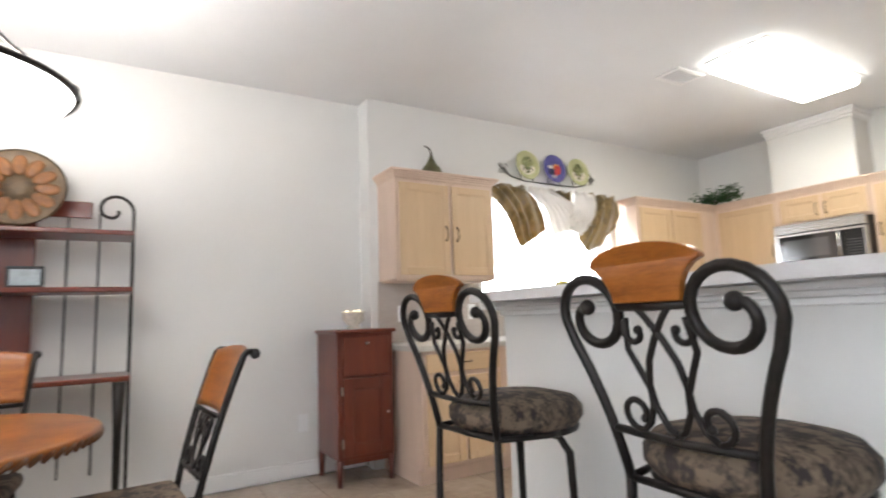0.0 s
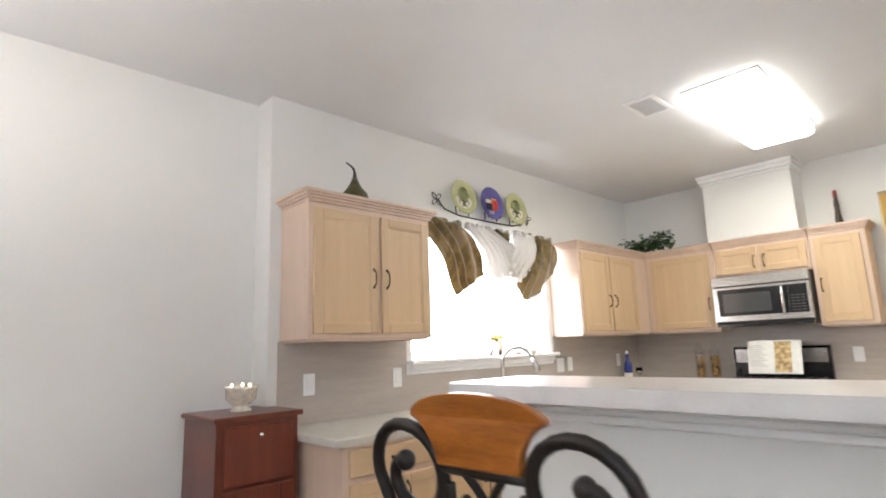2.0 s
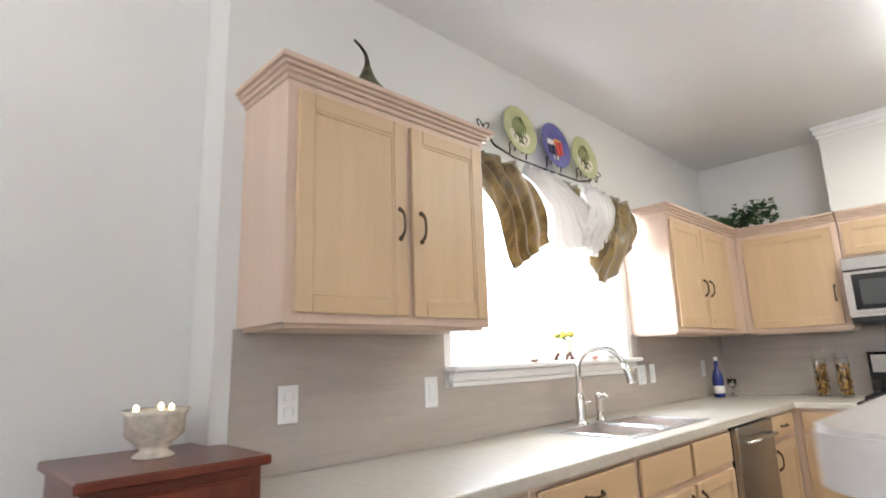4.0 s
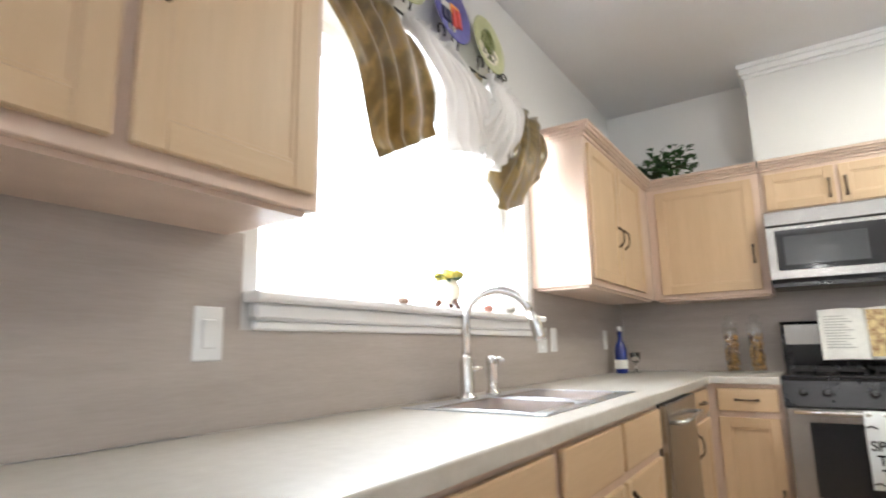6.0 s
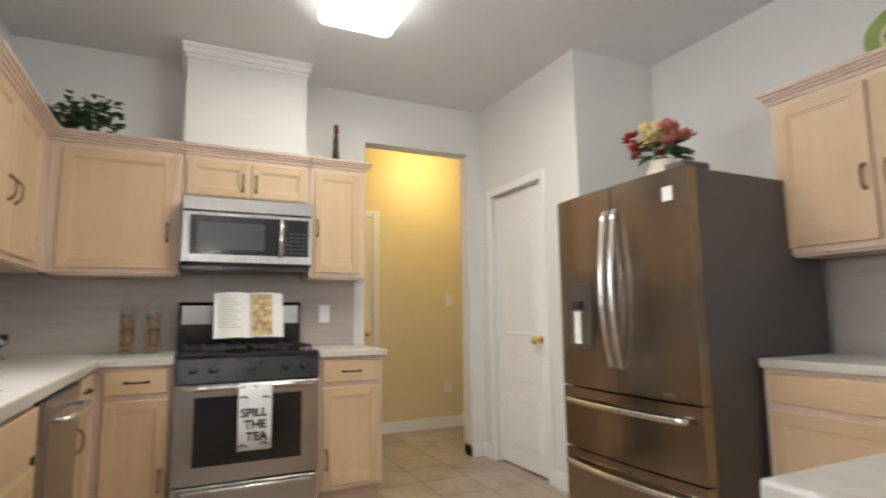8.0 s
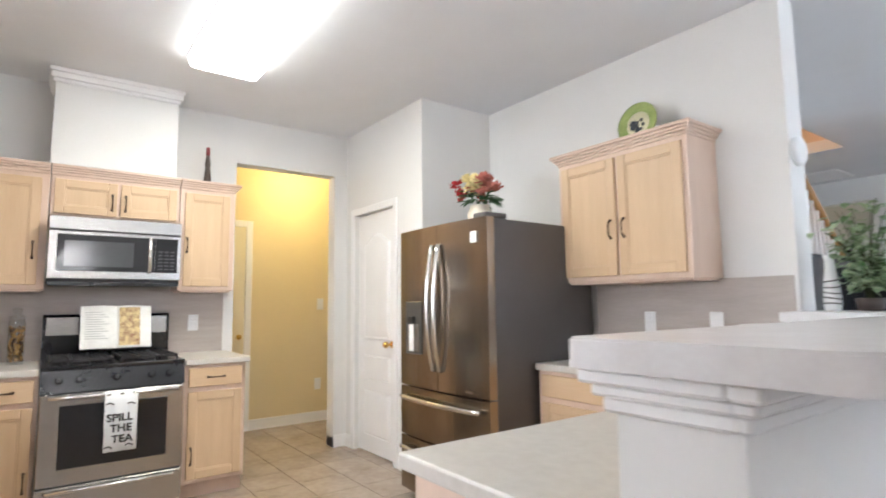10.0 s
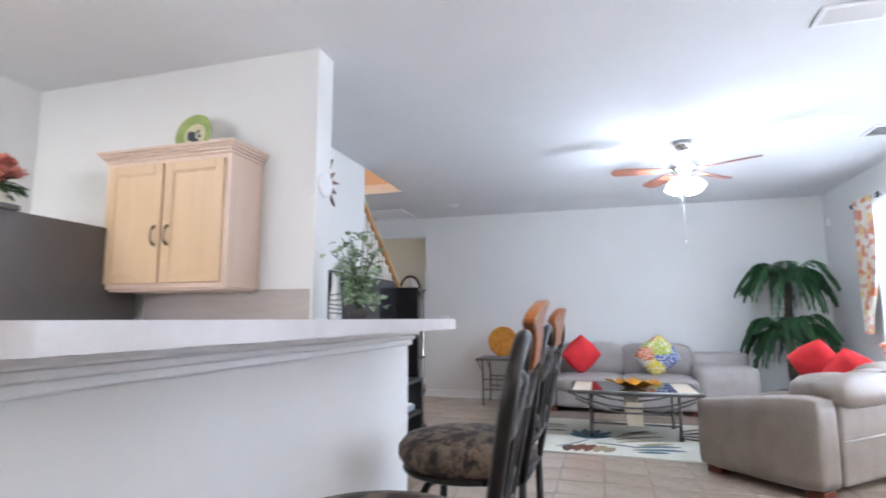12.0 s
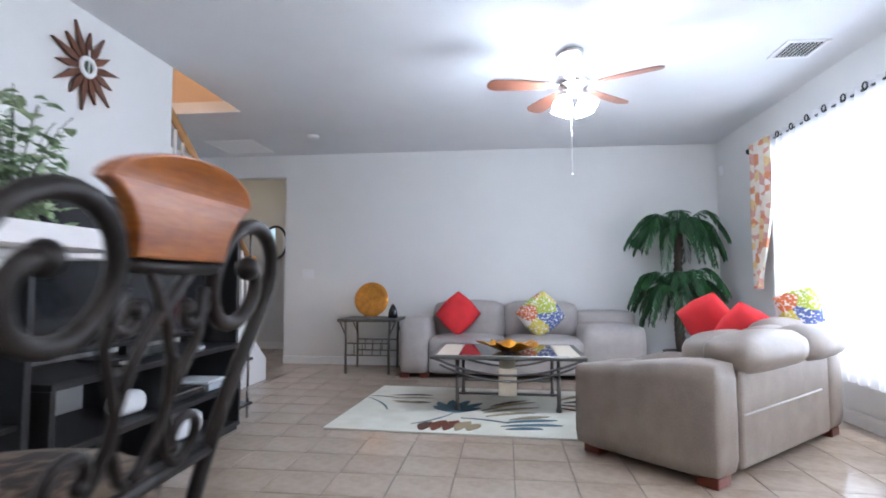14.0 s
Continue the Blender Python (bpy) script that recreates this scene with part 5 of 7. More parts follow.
vent(pose(4.50, 2.68, H, 0, 0, 90), 0.21, 0.31, "white metal air vent in the kitchen ceiling", 8, 62)
vent(pose(-0.72, -2.55, H, 0, 0, 90), 0.32, 0.30, "white metal air vent in the living room ceiling", 9, 60)
vent(pose(4.85, -4.84, H), 0.62, 0.62, "large white return grille in the ceiling", 18)


# ---- breakfast bar stools ----
FABRIC = mat("dark_leaf_fabric", (0.024, 0.015, 0.013), 0.8, color2=(0.155, 0.11, 0.072), scale=12, fine=44, bump=0.2, stretch=(1.5, 1.9, 1.4))
FABRIC.node_tree.nodes["Color Ramp"].color_ramp.elements[0].position = 0.66
FABRIC.node_tree.nodes["Color Ramp"].color_ramp.elements[1].position = 0.86


def scroll_post(s, z0, base_x, out, top, cx):
    """A back post (side s) that rises from the seat and curls over into a scroll; points in (x, z)."""
    c = (cx, top - 0.085)
    pts = [(base_x, z0)]
    for i in range(1, 10):
        f = i / 10
        pts.append((base_x + (c[0] + out - base_x) * (0.25 * f + 0.75 * f ** 2.0), z0 + (c[1] - 0.03 - z0) * f))
    for f in range(0, 27):
        q = f / 26
        rr = out - (out - 0.024) * q ** 2.2
        pts.append((c[0] + rr * math.cos(radians(430 * q - 6)), c[1] + rr * 0.97 * math.sin(radians(430 * q - 6))))
    return [(s * a, b) for a, b in pts]


def seat_back(t, z0, zb, top, half, crest_mat, tilt, r, crest_name="crest"):
    """The iron scroll back of a stool: two posts, crest of wood, bars and lyre scrolls."""
    def put(a, z):
        return (a, -0.20 - (z - z0) * tilt, z)
    k = half / 0.235
    for s in (-1, 1):
        bm = bmesh.new()
        pts = scroll_post(s, z0, 0.155 * k, 0.088 * k, top, 0.167 * k)
        tube(bm, [put(a, z) for a, z in pts], [r] * (len(pts) - 6) + [r * 0.95, r * 0.9, r * 0.9, r * 0.95, r * 1.0, r * 1.1], 10)
        ball(bm, put(*pts[-1]), r * 1.55, 12, 8)
        part("back_post", bm, IRON, t)
        bm = bmesh.new()
        tube(bm, [(s * 0.155 * k, -0.20, z0 + 0.004), (s * 0.165 * k, -0.205, z0 * 0.55), (s * 0.19 * k, -0.25, 0.006)], [r, r * 1.05, r * 1.15], 10)
        part("rear_leg", bm, IRON, t)
    bm = bmesh.new()
    tube(bm, [(-0.155 * k, -0.20, z0), (0.155 * k, -0.20, z0)], r * 0.8, 8)
    part("frame_bar", bm, IRON, t)
    for s in (-1, 1):
        bm = bmesh.new()
        tube(bm, [(s * 0.155 * k, -0.20, z0), (s * 0.19 * k, -0.08, z0 - 0.002)], r * 0.8, 8)
        part("frame_bar", bm, IRON, t)
    zc = top - 0.065
    bm = bmesh.new()
    tube(bm, [put(-0.10, zc), put(0, zc - 0.002), put(0.10, zc)], r * 0.85, 8)
    part("cross_bar", bm, IRON, t)
    bm = bmesh.new()
    tube(bm, [put(-0.165 * k, zb), put(0, zb - 0.008), put(0.165 * k, zb)], r * 0.8, 8)
    part("cross_bar", bm, IRON, t)
    # crest of honey-coloured wood, its sides hollowed to follow the scrolls, bowed across
    bm = bmesh.new()
    right = [(0.088, 0.006), (0.090, 0.024), (0.096, 0.044), (0.108, 0.063), (0.126, 0.079), (0.146, 0.088)]
    arch = [(0.146 * math.cos(q), 0.088 + 0.044 * math.sin(q)) for q in [math.pi * i / 16 for i in range(1, 16)]]
    ring = right + arch + [(-a, z) for a, z in right[::-1]]
    lo, hi = [], []
    for a, z in ring:
        x, y, zz = put(a, zc + z)
        bow = 0.012 * (1 - (a / 0.146) ** 2)
        lo.append(bm.verts.new((x, y - 0.011 - bow, zz)))
        hi.append(bm.verts.new((x, y + 0.011 - bow, zz)))
    m = len(ring)
    for i in range(m):
        bm.faces.new((lo[i], lo[(i + 1) % m], hi[(i + 1) % m], hi[i]))
    for side in (lo, hi):
        for i in range(m // 2):
            j, q = m - 1 - i, m - 2 - i
            if i + 1 < q:
                bm.faces.new((side[i], side[i + 1], side[q], side[j]))
            elif i + 1 == q:
                bm.faces.new((side[i], side[i + 1], side[j]))
    bmesh.ops.recalc_face_normals(bm, faces=bm.faces)
    rim = [e for e in bm.edges if len(e.link_faces) == 2 and e.calc_face_angle(0) > 1.0]
    bmesh.ops.bevel(bm, geom=rim, offset=0.004, segments=2, profile=0.5, affect='EDGES')
    part(crest_name, bm, crest_mat, t, "honey-stained wooden crest")
    lyre(t, put, zb, zc, r)


def lyre(t, put, zb, zc, r):
    """Crossed bows and scrolls between the two bars of a back."""
    h = zc - zb
    for s in (-1, 1):
        a = [(0.045, 1.0), (0.02, 0.9), (-0.008, 0.76), (-0.036, 0.58), (-0.048, 0.40), (-0.042, 0.22), (-0.02, 0.07), (0.0, 0.02)]
        bm = bmesh.new()
        tube(bm, [put(s * x, zb + z * h) for x, z in a], r * 0.62, 7)
        part("lyre_scroll", bm, IRON, t)
        top_sp = [(0.060 + q[0], q[1]) for q in arc(0, 0.80, 0.012, -200, 60, 12, 0.035)]
        b = [(x, (z - 0.80) / h + 0.80) for x, z in top_sp]
        b += [(0.088, 0.66), (0.066, 0.50), (0.048, 0.36), (0.05, 0.24), (0.066, 0.10), (0.092, 0.02)]
        low = [(x, (z - 0.16) / h + 0.16) for x, z in [(0.098 + q[0], q[1]) for q in arc(0, 0.16, 0.040, -95, 215, 14, 0.020)]]
        bm = bmesh.new()
        tube(bm, [put(s * x, zb + z * h) for x, z in b + low], r * 0.62, 7)
        ball(bm, put(s * low[-1][0], zb + low[-1][1] * h), r * 0.85, 8, 6)
        ball(bm, put(s * b[0][0], zb + b[0][1] * h), r * 0.85, 8, 6)
        part("lyre_scroll", bm, IRON, t)


def bar_stool(m):
    t = thing("bar_stool", m, "dark iron scroll-back bar stool with wooden crest and leaf-pattern seat", "bar stool", "stools at the breakfast bar")
    seat_back(t, 0.70, 0.815, 1.165, 0.25, ORANGEWOOD, 0.20, 0.0125)
    bm = bmesh.new()
    lathe(bm, [(0.17, 0.70), (0.22, 0.708), (0.24, 0.735), (0.24, 0.765), (0.215, 0.795), (0.14, 0.812), (0.05, 0.818)], (0, 0.02, 0), 36)
    part("seat", bm, FABRIC, t, "dark brown leaf-pattern cushion")
    bm = bmesh.new()
    ring = [(0.215 * math.cos(q), 0.02 + 0.215 * math.sin(q), 0.697) for q in [2 * math.pi * i / 32 for i in range(33)]]
    tube(bm, ring, 0.011, 8)
    part("seat_frame", bm, IRON, t)
    bm = bmesh.new()
    lathe(bm, [(0.09, 0.665), (0.09, 0.675), (0.075, 0.68), (0.075, 0.69), (0.10, 0.699)], (0, 0.02, 0), 20)
    part("swivel", bm, IRON, t)
    for k in range(2):
        q = radians(45 + 90 * k)
        bm = bmesh.new()
        c, s = math.cos(q), math.sin(q)
        pts = [(d * c, 0.02 + d * s, z) for d, z in ((0.08, 0.668), (0.15, 0.655), (0.185, 0.60), (0.19, 0.45), (0.215, 0.22), (0.255, 0.012))]
        tube(bm, pts, [0.012, 0.013, 0.015, 0.014, 0.013, 0.014], 8)
        part("leg", bm, IRON, t)
    bm = bmesh.new()
    tube(bm, [(0.208 * math.cos(q), 0.02 + 0.208 * math.sin(q), 0.28) for q in [2 * math.pi * i / 32 for i in range(33)]], 0.010, 8)
    part("foot_ring", bm, IRON, t)
    return t


st = bar_stool(pose(2.171, 1.03, 0, 0, 0, -92))
copy_thing(st, pose(2.146, 1.88, 0, 0, 0, -87))


# ---- dining corner ----
def dining_chair(m):
    t = thing("dining_chair", m, "iron dining chair with tall curved wooden crest and rolled posts", "dining chair", "chairs at the dining table")
    z0, r = 0.47, 0.012

    def put(a, z):
        f = (z - z0) / 0.52
        return (a, -0.20 - 0.10 * f - 0.05 * f * f, z)
    for s in (-1, 1):
        bm = bmesh.new()
        pts = [put(s * (0.165 + 0.03 * i / 10), z0 + 0.51 * i / 10) for i in range(11)]
        x, y, z = pts[-1]
        pts += [(x, y - 0.012, z + 0.012), (x, y - 0.030, z + 0.012)]
        tube(bm, pts, r, 10)
        ball(bm, (x, y - 0.040, z + 0.004), 0.019, 12, 8)
        part("back_post", bm, IRON, t)
        bm = bmesh.new()
        tube(bm, [(s * 0.165, -0.20, z0 + 0.004), (s * 0.17, -0.21, 0.26), (s * 0.185, -0.25, 0.006)], [r, r * 1.05, r * 1.15], 10)
        part("rear_leg", bm, IRON, t)
    for z, w in ((0.575, 0.170), (0.775, 0.183)):
        bm = bmesh.new()
        tube(bm, [put(-w, z), put(0, z - 0.003), put(w, z)], r * 0.8, 8)
        part("cross_bar", bm, IRON, t)
    bm = bmesh.new()
    rows = []
    for i in range(9):
        z = 0.785 + 0.205 * i / 8
        w = 0.176 + 0.008 * i / 8
        row = []
        for j in range(-6, 7):
            f = j / 6
            lift = 0.022 * (1 - f * f) * (i / 8) ** 3
            x, y, zz = put(w * f, z + lift)
            back = 0.018 * (1 - f * f) + 0.022 * max(0, i / 8 - 0.6) ** 1.5
            row.append((bm.verts.new((x, y - back - 0.009, zz)), bm.verts.new((x, y - back + 0.009, zz))))
        rows.append(row)
    for a, b in zip(rows, rows[1:]):
        for k in range(12):
            bm.faces.new((a[k][0], a[k + 1][0], b[k + 1][0], b[k][0])).smooth = True
            bm.faces.new((a[k][1], a[k + 1][1], b[k + 1][1], b[k][1])).smooth = True
        for k in (0, 12):
            bm.faces.new((a[k][0], b[k][0], b[k][1], a[k][1]))
    for a in (rows[0], rows[-1]):
        for k in range(12):
            bm.faces.new((a[k][0], a[k + 1][0], a[k + 1][1], a[k][1]))
    part("crest", bm, ORANGEWOOD, t, "honey-stained curved wooden crest")
    lyre(t, put, 0.575, 0.775, r)
    bm = bmesh.new()
    box(bm, -0.21, -0.20, 0.45, 0.21, 0.22, 0.51, bevel=0.025, seg=3)
    part("seat", bm, FABRIC, t, "dark leaf-pattern cushion")
    for sx in (-1, 1):
        bm = bmesh.new()
        tube(bm, [(sx * 0.185, 0.18, 0.45), (sx * 0.19, 0.18, 0.2), (sx * 0.2, 0.21, 0.008)], 0.012, 8)
        part("leg", bm, IRON, t)
    return t


dc = dining_chair(pose(0.945, 2.48, 0, 0, 0, 95))
copy_thing(dc, pose(0.38, 3.06, 0, 0, 0, 176))

t = thing("dining_table", pose(0.25, 2.61, 0), "round honey-stained dining table with a carved rope edge", "dining table")
bm = bmesh.new()
lathe(bm, [(0.59, 0.722), (0.625, 0.728), (0.63, 0.735), (0.635, 0.752), (0.62, 0.76), (0.3, 0.762), (0.02, 0.762)], n=64)
part("tabletop", bm, ORANGEWOOD, t)
bm = bmesh.new()
for k in range(90):
    q0 = 2 * math.pi * k / 90
    tube(bm, [(0.632 * math.cos(q0 + d), 0.632 * math.sin(q0 + d), z) for d, z in ((-0.03, 0.724), (0.0, 0.736), (0.03, 0.748))], [0.006, 0.010, 0.006], 5)
part("rope_edge", bm, mat("dark_honey_wood", (0.13, 0.045, 0.012), 0.35), t, "carved rope edge")
bm = bmesh.new()
lathe(bm, [(0.10, 0.12), (0.06, 0.2), (0.05, 0.4), (0.08, 0.5), (0.06, 0.6), (0.20, 0.70), (0.22, 0.722)], n=24)
part("pedestal", bm, IRON, t)
for k in range(4):
    q = radians(45 + 90 * k)
    bm = bmesh.new()
    tube(bm, [(d * math.cos(q), d * math.sin(q), z) for d, z in ((0.05, 0.2), (0.18, 0.17), (0.32, 0.07), (0.40, 0.016))], [0.03, 0.026, 0.02, 0.016], 8)
    part("foot", bm, IRON, t)

t = thing("pendant_lamp", pose(0.335, 2.76, H - 0.05) @ Matrix.Diagonal((1.0, 1.0, 0.955, 1.0)), "white glass bowl pendant lamp with dark iron ring", "lamp")
bm = bmesh.new()
lathe(bm, [(0.03, -1.02), (0.14, -1.005), (0.27, -0.955), (0.36, -0.89), (0.41, -0.82), (0.40, -0.82), (0.35, -0.88), (0.14, -0.99), (0.02, -1.0)], n=40)
part("shade", bm, glow("opal_glass", (1.0, 0.97, 0.93), 6.0), t, "glowing opal glass bowl")
bm = bmesh.new()
tube(bm, [(0.418 * math.cos(q), 0.418 * math.sin(q), -0.815) for q in [2 * math.pi * i / 48 for i in range(49)]], 0.013, 8)
part("ring", bm, IRON, t)
for k in range(3):
    q = radians(10 + 120 * k)
    bm = bmesh.new()
    ball(bm, (0.40 * math.cos(q), 0.40 * math.sin(q), -0.755), 0.026, 12, 8)
    tube(bm, [(0.415 * math.cos(q), 0.415 * math.sin(q), -0.81), (0.40 * math.cos(q), 0.40 * math.sin(q), -0.78)], 0.012, 8)
    tube(bm, [(0.41 * math.cos(q), 0.41 * math.sin(q), -0.81), (0.34 * math.cos(q), 0.34 * math.sin(q), -0.72), (0.2 * math.cos(q), 0.2 * math.sin(q), -0.62), (0.03 * math.cos(q), 0.03 * math.sin(q), -0.45)], 0.009, 8)
    part("arm", bm, IRON, t)
bm = bmesh.new()
tube(bm, [(0, 0, -0.45), (0, 0, 0.02)], 0.008, 8)
lathe(bm, [(0.06, 0.02), (0.055, 0.038), (0.02, 0.0495)], n=20)
part("stem", bm, IRON, t)


def bakers_rack():
    t = thing("bakers_rack", pose(0.405, 4.02, 0), "dark iron baker's rack with cherry shelves and scroll top", "shelf")
    w = 0.58
    for z, d in ((1.655, 0.15), (1.326, 0.17), (0.83, 0.22)):
        bm = bmesh.new()
        box(bm, -w, -d, z - 0.028, w, 0.17, z, bevel=0.005)
        part("shelf", bm, CHERRY, t, "cherry-stained shelf")
    for s in (-1, 1):
        bm = bmesh.new()
        pts = [(s * w, 0.14, 0.01), (s * w, 0.14, 0.8), (s * w, 0.14, 1.80)]
        pts += [(s * (w - 0.11 + (0.11 - 0.085 * f / 18) * math.cos(radians(360 * f / 18))), 0.14, 1.82 + (0.11 - 0.085 * f / 18) * math.sin(radians(360 * f / 18))) for f in range(19)]
        tube(bm, pts, 0.010, 8)
        part("upright", bm, IRON, t)
        bm = bmesh.new()
        tube(bm, [(s * (w - 0.05), -0.20, 0.80), (s * (w - 0.05), -0.20, 0.55), (s * (w - 0.05), -0.2, 0.01)], [0.035, 0.022, 0.016], 10)
        part("leg", bm, IRON, t)
    for x in (-0.40, -0.24, 0.24, 0.40):
        bm = bmesh.new()
        tube(bm, [(x, 0.15, 0.25), (x, 0.15, 1.80)], 0.006, 6)
        part("rod", bm, IRON, t)
    bm = bmesh.new()
    box(bm, -0.09, 0.125, 0.86, 0.09, 0.138, 1.80, bevel=0.003)
    part("splat", bm, CHERRY, t, "cherry-stained back splat")
    bm = bmesh.new()
    box(bm, 0.05, 0.118, 1.76, 0.36, 0.132, 1.86, bevel=0.004)
    part("top_rail", bm, CHERRY, t)


bakers_rack()
t = thing("wall_charger", pose(0.425, 3.96, 1.875, 80, 0, 0), "large carved orange and bronze petal charger on the rack", "plate")
bm = bmesh.new()
lathe(bm, [(0.05, 0.0), (0.16, 0.004), (0.215, 0.02), (0.225, 0.032), (0.21, 0.036), (0.18, 0.022), (0.07, 0.018), (0.06, 0.03), (0.02, 0.034)], n=48)
part("dish", bm, mat("bronze_dish", (0.055, 0.032, 0.016), 0.42, 0.3, color2=(0.13, 0.085, 0.04), scale=20), t, "bronze rim and boss")
for k in range(12):
    q = 2 * math.pi * k / 12
    bm = bmesh.new()
    ball(bm, (0, 0, 0), 0.042, 12, 8, (1.55, 0.85, 0.25))
    o = part("petal", bm, mat("orange_petal", (0.15, 0.055, 0.012), 0.45, color2=(0.26, 0.10, 0.022), scale=20) if k == 0 else bpy.data.materials["orange_petal"], t, "orange carved petal")
    o.matrix_local = pose(0.135 * math.cos(q), 0.135 * math.sin(q), 0.022, 0, 0, math.degrees(q))
t = thing("picture_frame", pose(0.478, 3.95, 1.326), "small dark framed picture standing on the rack", "picture frame")
bm = bmesh.new()
for a in ((-0.085, 0, 0.085, 0.016), (-0.085, 0.104, 0.085, 0.12), (-0.085, 0.016, -0.069, 0.104), (0.069, 0.016, 0.085, 0.104)):
    box(bm, a[0], -0.008, a[1], a[2], 0.008, a[3], bevel=0.003)
part("frame", bm, MATTBLACK, t)
part("picture", bm_box(-0.069, -0.003, 0.016, 0.069, 0.004, 0.104), mat("grey_print", (0.35, 0.40, 0.42), 0.3, var=0.25, scale=18), t)

# small cherry chest
t = thing("cherry_cabinet", pose(2.185, 3.80, 0), "tall narrow cherry cabinet with a drawer and panelled door", "cabinet")
w, d = 0.41, 0.42
bm = bmesh.new()
box(bm, 0, 0.006, 0.17, w, d, 1.0, bevel=0.003)
part("body", bm, CHERRY, t)
part("top", bm_box(-0.018, -0.02, 1.0, w + 0.018, d + 0.005, 1.025, bevel=0.005), CHERRY, t)
for x in (0.0, w - 0.04):
    for y in (0.006, d - 0.04):
        bm = bmesh.new()
        tube(bm, [(x + 0.02, y + 0.02, 0.172), (x + 0.02, y + 0.02, 0.002)], [0.027, 0.018], 4)
        part("leg", bm, CHERRY, t)
part("apron", bm_box(0.04, 0.01, 0.14, w - 0.04, 0.03, 0.172, bevel=0.004), CHERRY, t)
dd = part("drawer", bm_box(0.035, -0.010, 0.715, w - 0.035, 0.005, 0.975, bevel=0.004), CHERRY, t)
bm = bmesh.new()
ball(bm, (w / 2, -0.022, 0.93), 0.013, 10, 8)
part("knob", bm, CHROME, dd, "small metal knob")
dd = door(t, 0.035, w - 0.035, 0.20, 0.70, None, CHERRY, rail=0.07)
bm = bmesh.new()
ball(bm, (w - 0.06, -0.03, 0.46), 0.012, 10, 8)
part("knob", bm, CHROME, dd, "small metal knob")
for z in (0.28, 0.62):
    bm = bm_box(0.022, -0.014, z - 0.03, 0.036, 0.004, z + 0.03, bevel=0.002)
    part("hinge", bm, CHROME, dd, "metal hinge")
t = thing("candle_bowl", pose(2.39, 4.02, 1.025), "footed cut-glass candle bowl glinting on the cabinet", "candle holder")
bm = bmesh.new()
lathe(bm, [(0.05, 0), (0.055, 0.006), (0.035, 0.02), (0.045, 0.035), (0.075, 0.06), (0.078, 0.11), (0.088, 0.125), (0.075, 0.122), (0.068, 0.065), (0.02, 0.045)], n=12)
part("bowl", bm, mat("frosted_cut_glass", (0.72, 0.66, 0.56), 0.2, 0.1, var=0.2, scale=40, bump=0.4), t)
for k in range(3):
    q = radians(60 + 120 * k)
    bm = bmesh.new()
    ball(bm, (0.05 * math.cos(q), 0.05 * math.sin(q), 0.128), 0.007, 8, 6, (1, 1, 1.6))
    part("candle_flame", bm, glow("flame", (1.0, 0.75, 0.4), 6.0) if k == 0 else bpy.data.materials["flame"], t, "tiny warm light")


# ---- living room ----
def puffy(bm, x0, y0, z0, x1, y1, z1, r, bulge=0.02, cuts=6):
    """A cushion: a rounded box whose faces swell."""
    tmp = bmesh.new()
    box(tmp, x0, y0, z0, x1, y1, z1)
    bmesh.ops.subdivide_edges(tmp, edges=tmp.edges[:], cuts=cuts, use_grid_fill=True)
    c = Vector(((x0 + x1) / 2, (y0 + y1) / 2, (z0 + z1) / 2))
    hh = Vector((abs(x1 - x0) / 2, abs(y1 - y0) / 2, abs(z1 - z0) / 2))
    for v in tmp.verts:
        p = v.co - c
        core = Vector([max(-h + r, min(h - r, a)) for a, h in zip(p, hh)])
        dlt = p - core
        if dlt.length > 1e-6:
            p = core + dlt.normalized() * r
        n = Vector([a / h for a, h in zip(p, hh)])
        sw = [(1 - n[(i + 1) % 3] ** 2) * (1 - n[(i + 2) % 3] ** 2) for i in range(3)]
        p = Vector([p[i] + bulge * sw[i] * max(-1, min(1, n[i])) ** 3 for i in range(3)])
        p += Vector((noise.noise(v.co * 5), noise.noise(v.co * 5 + Vector((7, 0, 0))), noise.noise(v.co * 5 + Vector((0, 7, 0))))) * 0.004
        v.co = c + p
    me = bpy.data.meshes.new("tmp")
    tmp.to_mesh(me)
    tmp.free()
    bm.from_mesh(me)
    bpy.data.meshes.remove(me)
    for f in bm.faces:
        f.smooth = True


def cushion(name, parent, a, material, r=0.05, bulge=0.02, label=""):
    bm = bmesh.new()
    puffy(bm, *a, r, bulge)
    return part(name, bm, material, parent, label)


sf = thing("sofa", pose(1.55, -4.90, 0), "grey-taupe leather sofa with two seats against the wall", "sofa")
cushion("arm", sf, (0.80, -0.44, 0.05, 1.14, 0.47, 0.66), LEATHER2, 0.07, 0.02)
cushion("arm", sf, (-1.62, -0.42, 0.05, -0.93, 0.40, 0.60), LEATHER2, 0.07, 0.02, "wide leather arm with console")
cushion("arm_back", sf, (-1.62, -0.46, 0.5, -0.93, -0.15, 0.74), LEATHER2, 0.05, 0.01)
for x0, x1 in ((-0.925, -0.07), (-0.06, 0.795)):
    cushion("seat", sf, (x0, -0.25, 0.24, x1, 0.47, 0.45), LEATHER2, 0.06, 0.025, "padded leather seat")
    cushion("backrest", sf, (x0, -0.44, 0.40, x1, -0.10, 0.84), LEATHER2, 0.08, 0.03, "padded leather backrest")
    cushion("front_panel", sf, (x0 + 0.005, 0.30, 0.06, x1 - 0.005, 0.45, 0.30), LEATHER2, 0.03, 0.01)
for x in (-1.5, -0.9, 0.85, 1.08):
    part("foot", bm_box(x - 0.05, 0.30, 0.0, x + 0.05, 0.42, 0.055, bevel=0.006), CHERRY, sf, "dark wooden foot")

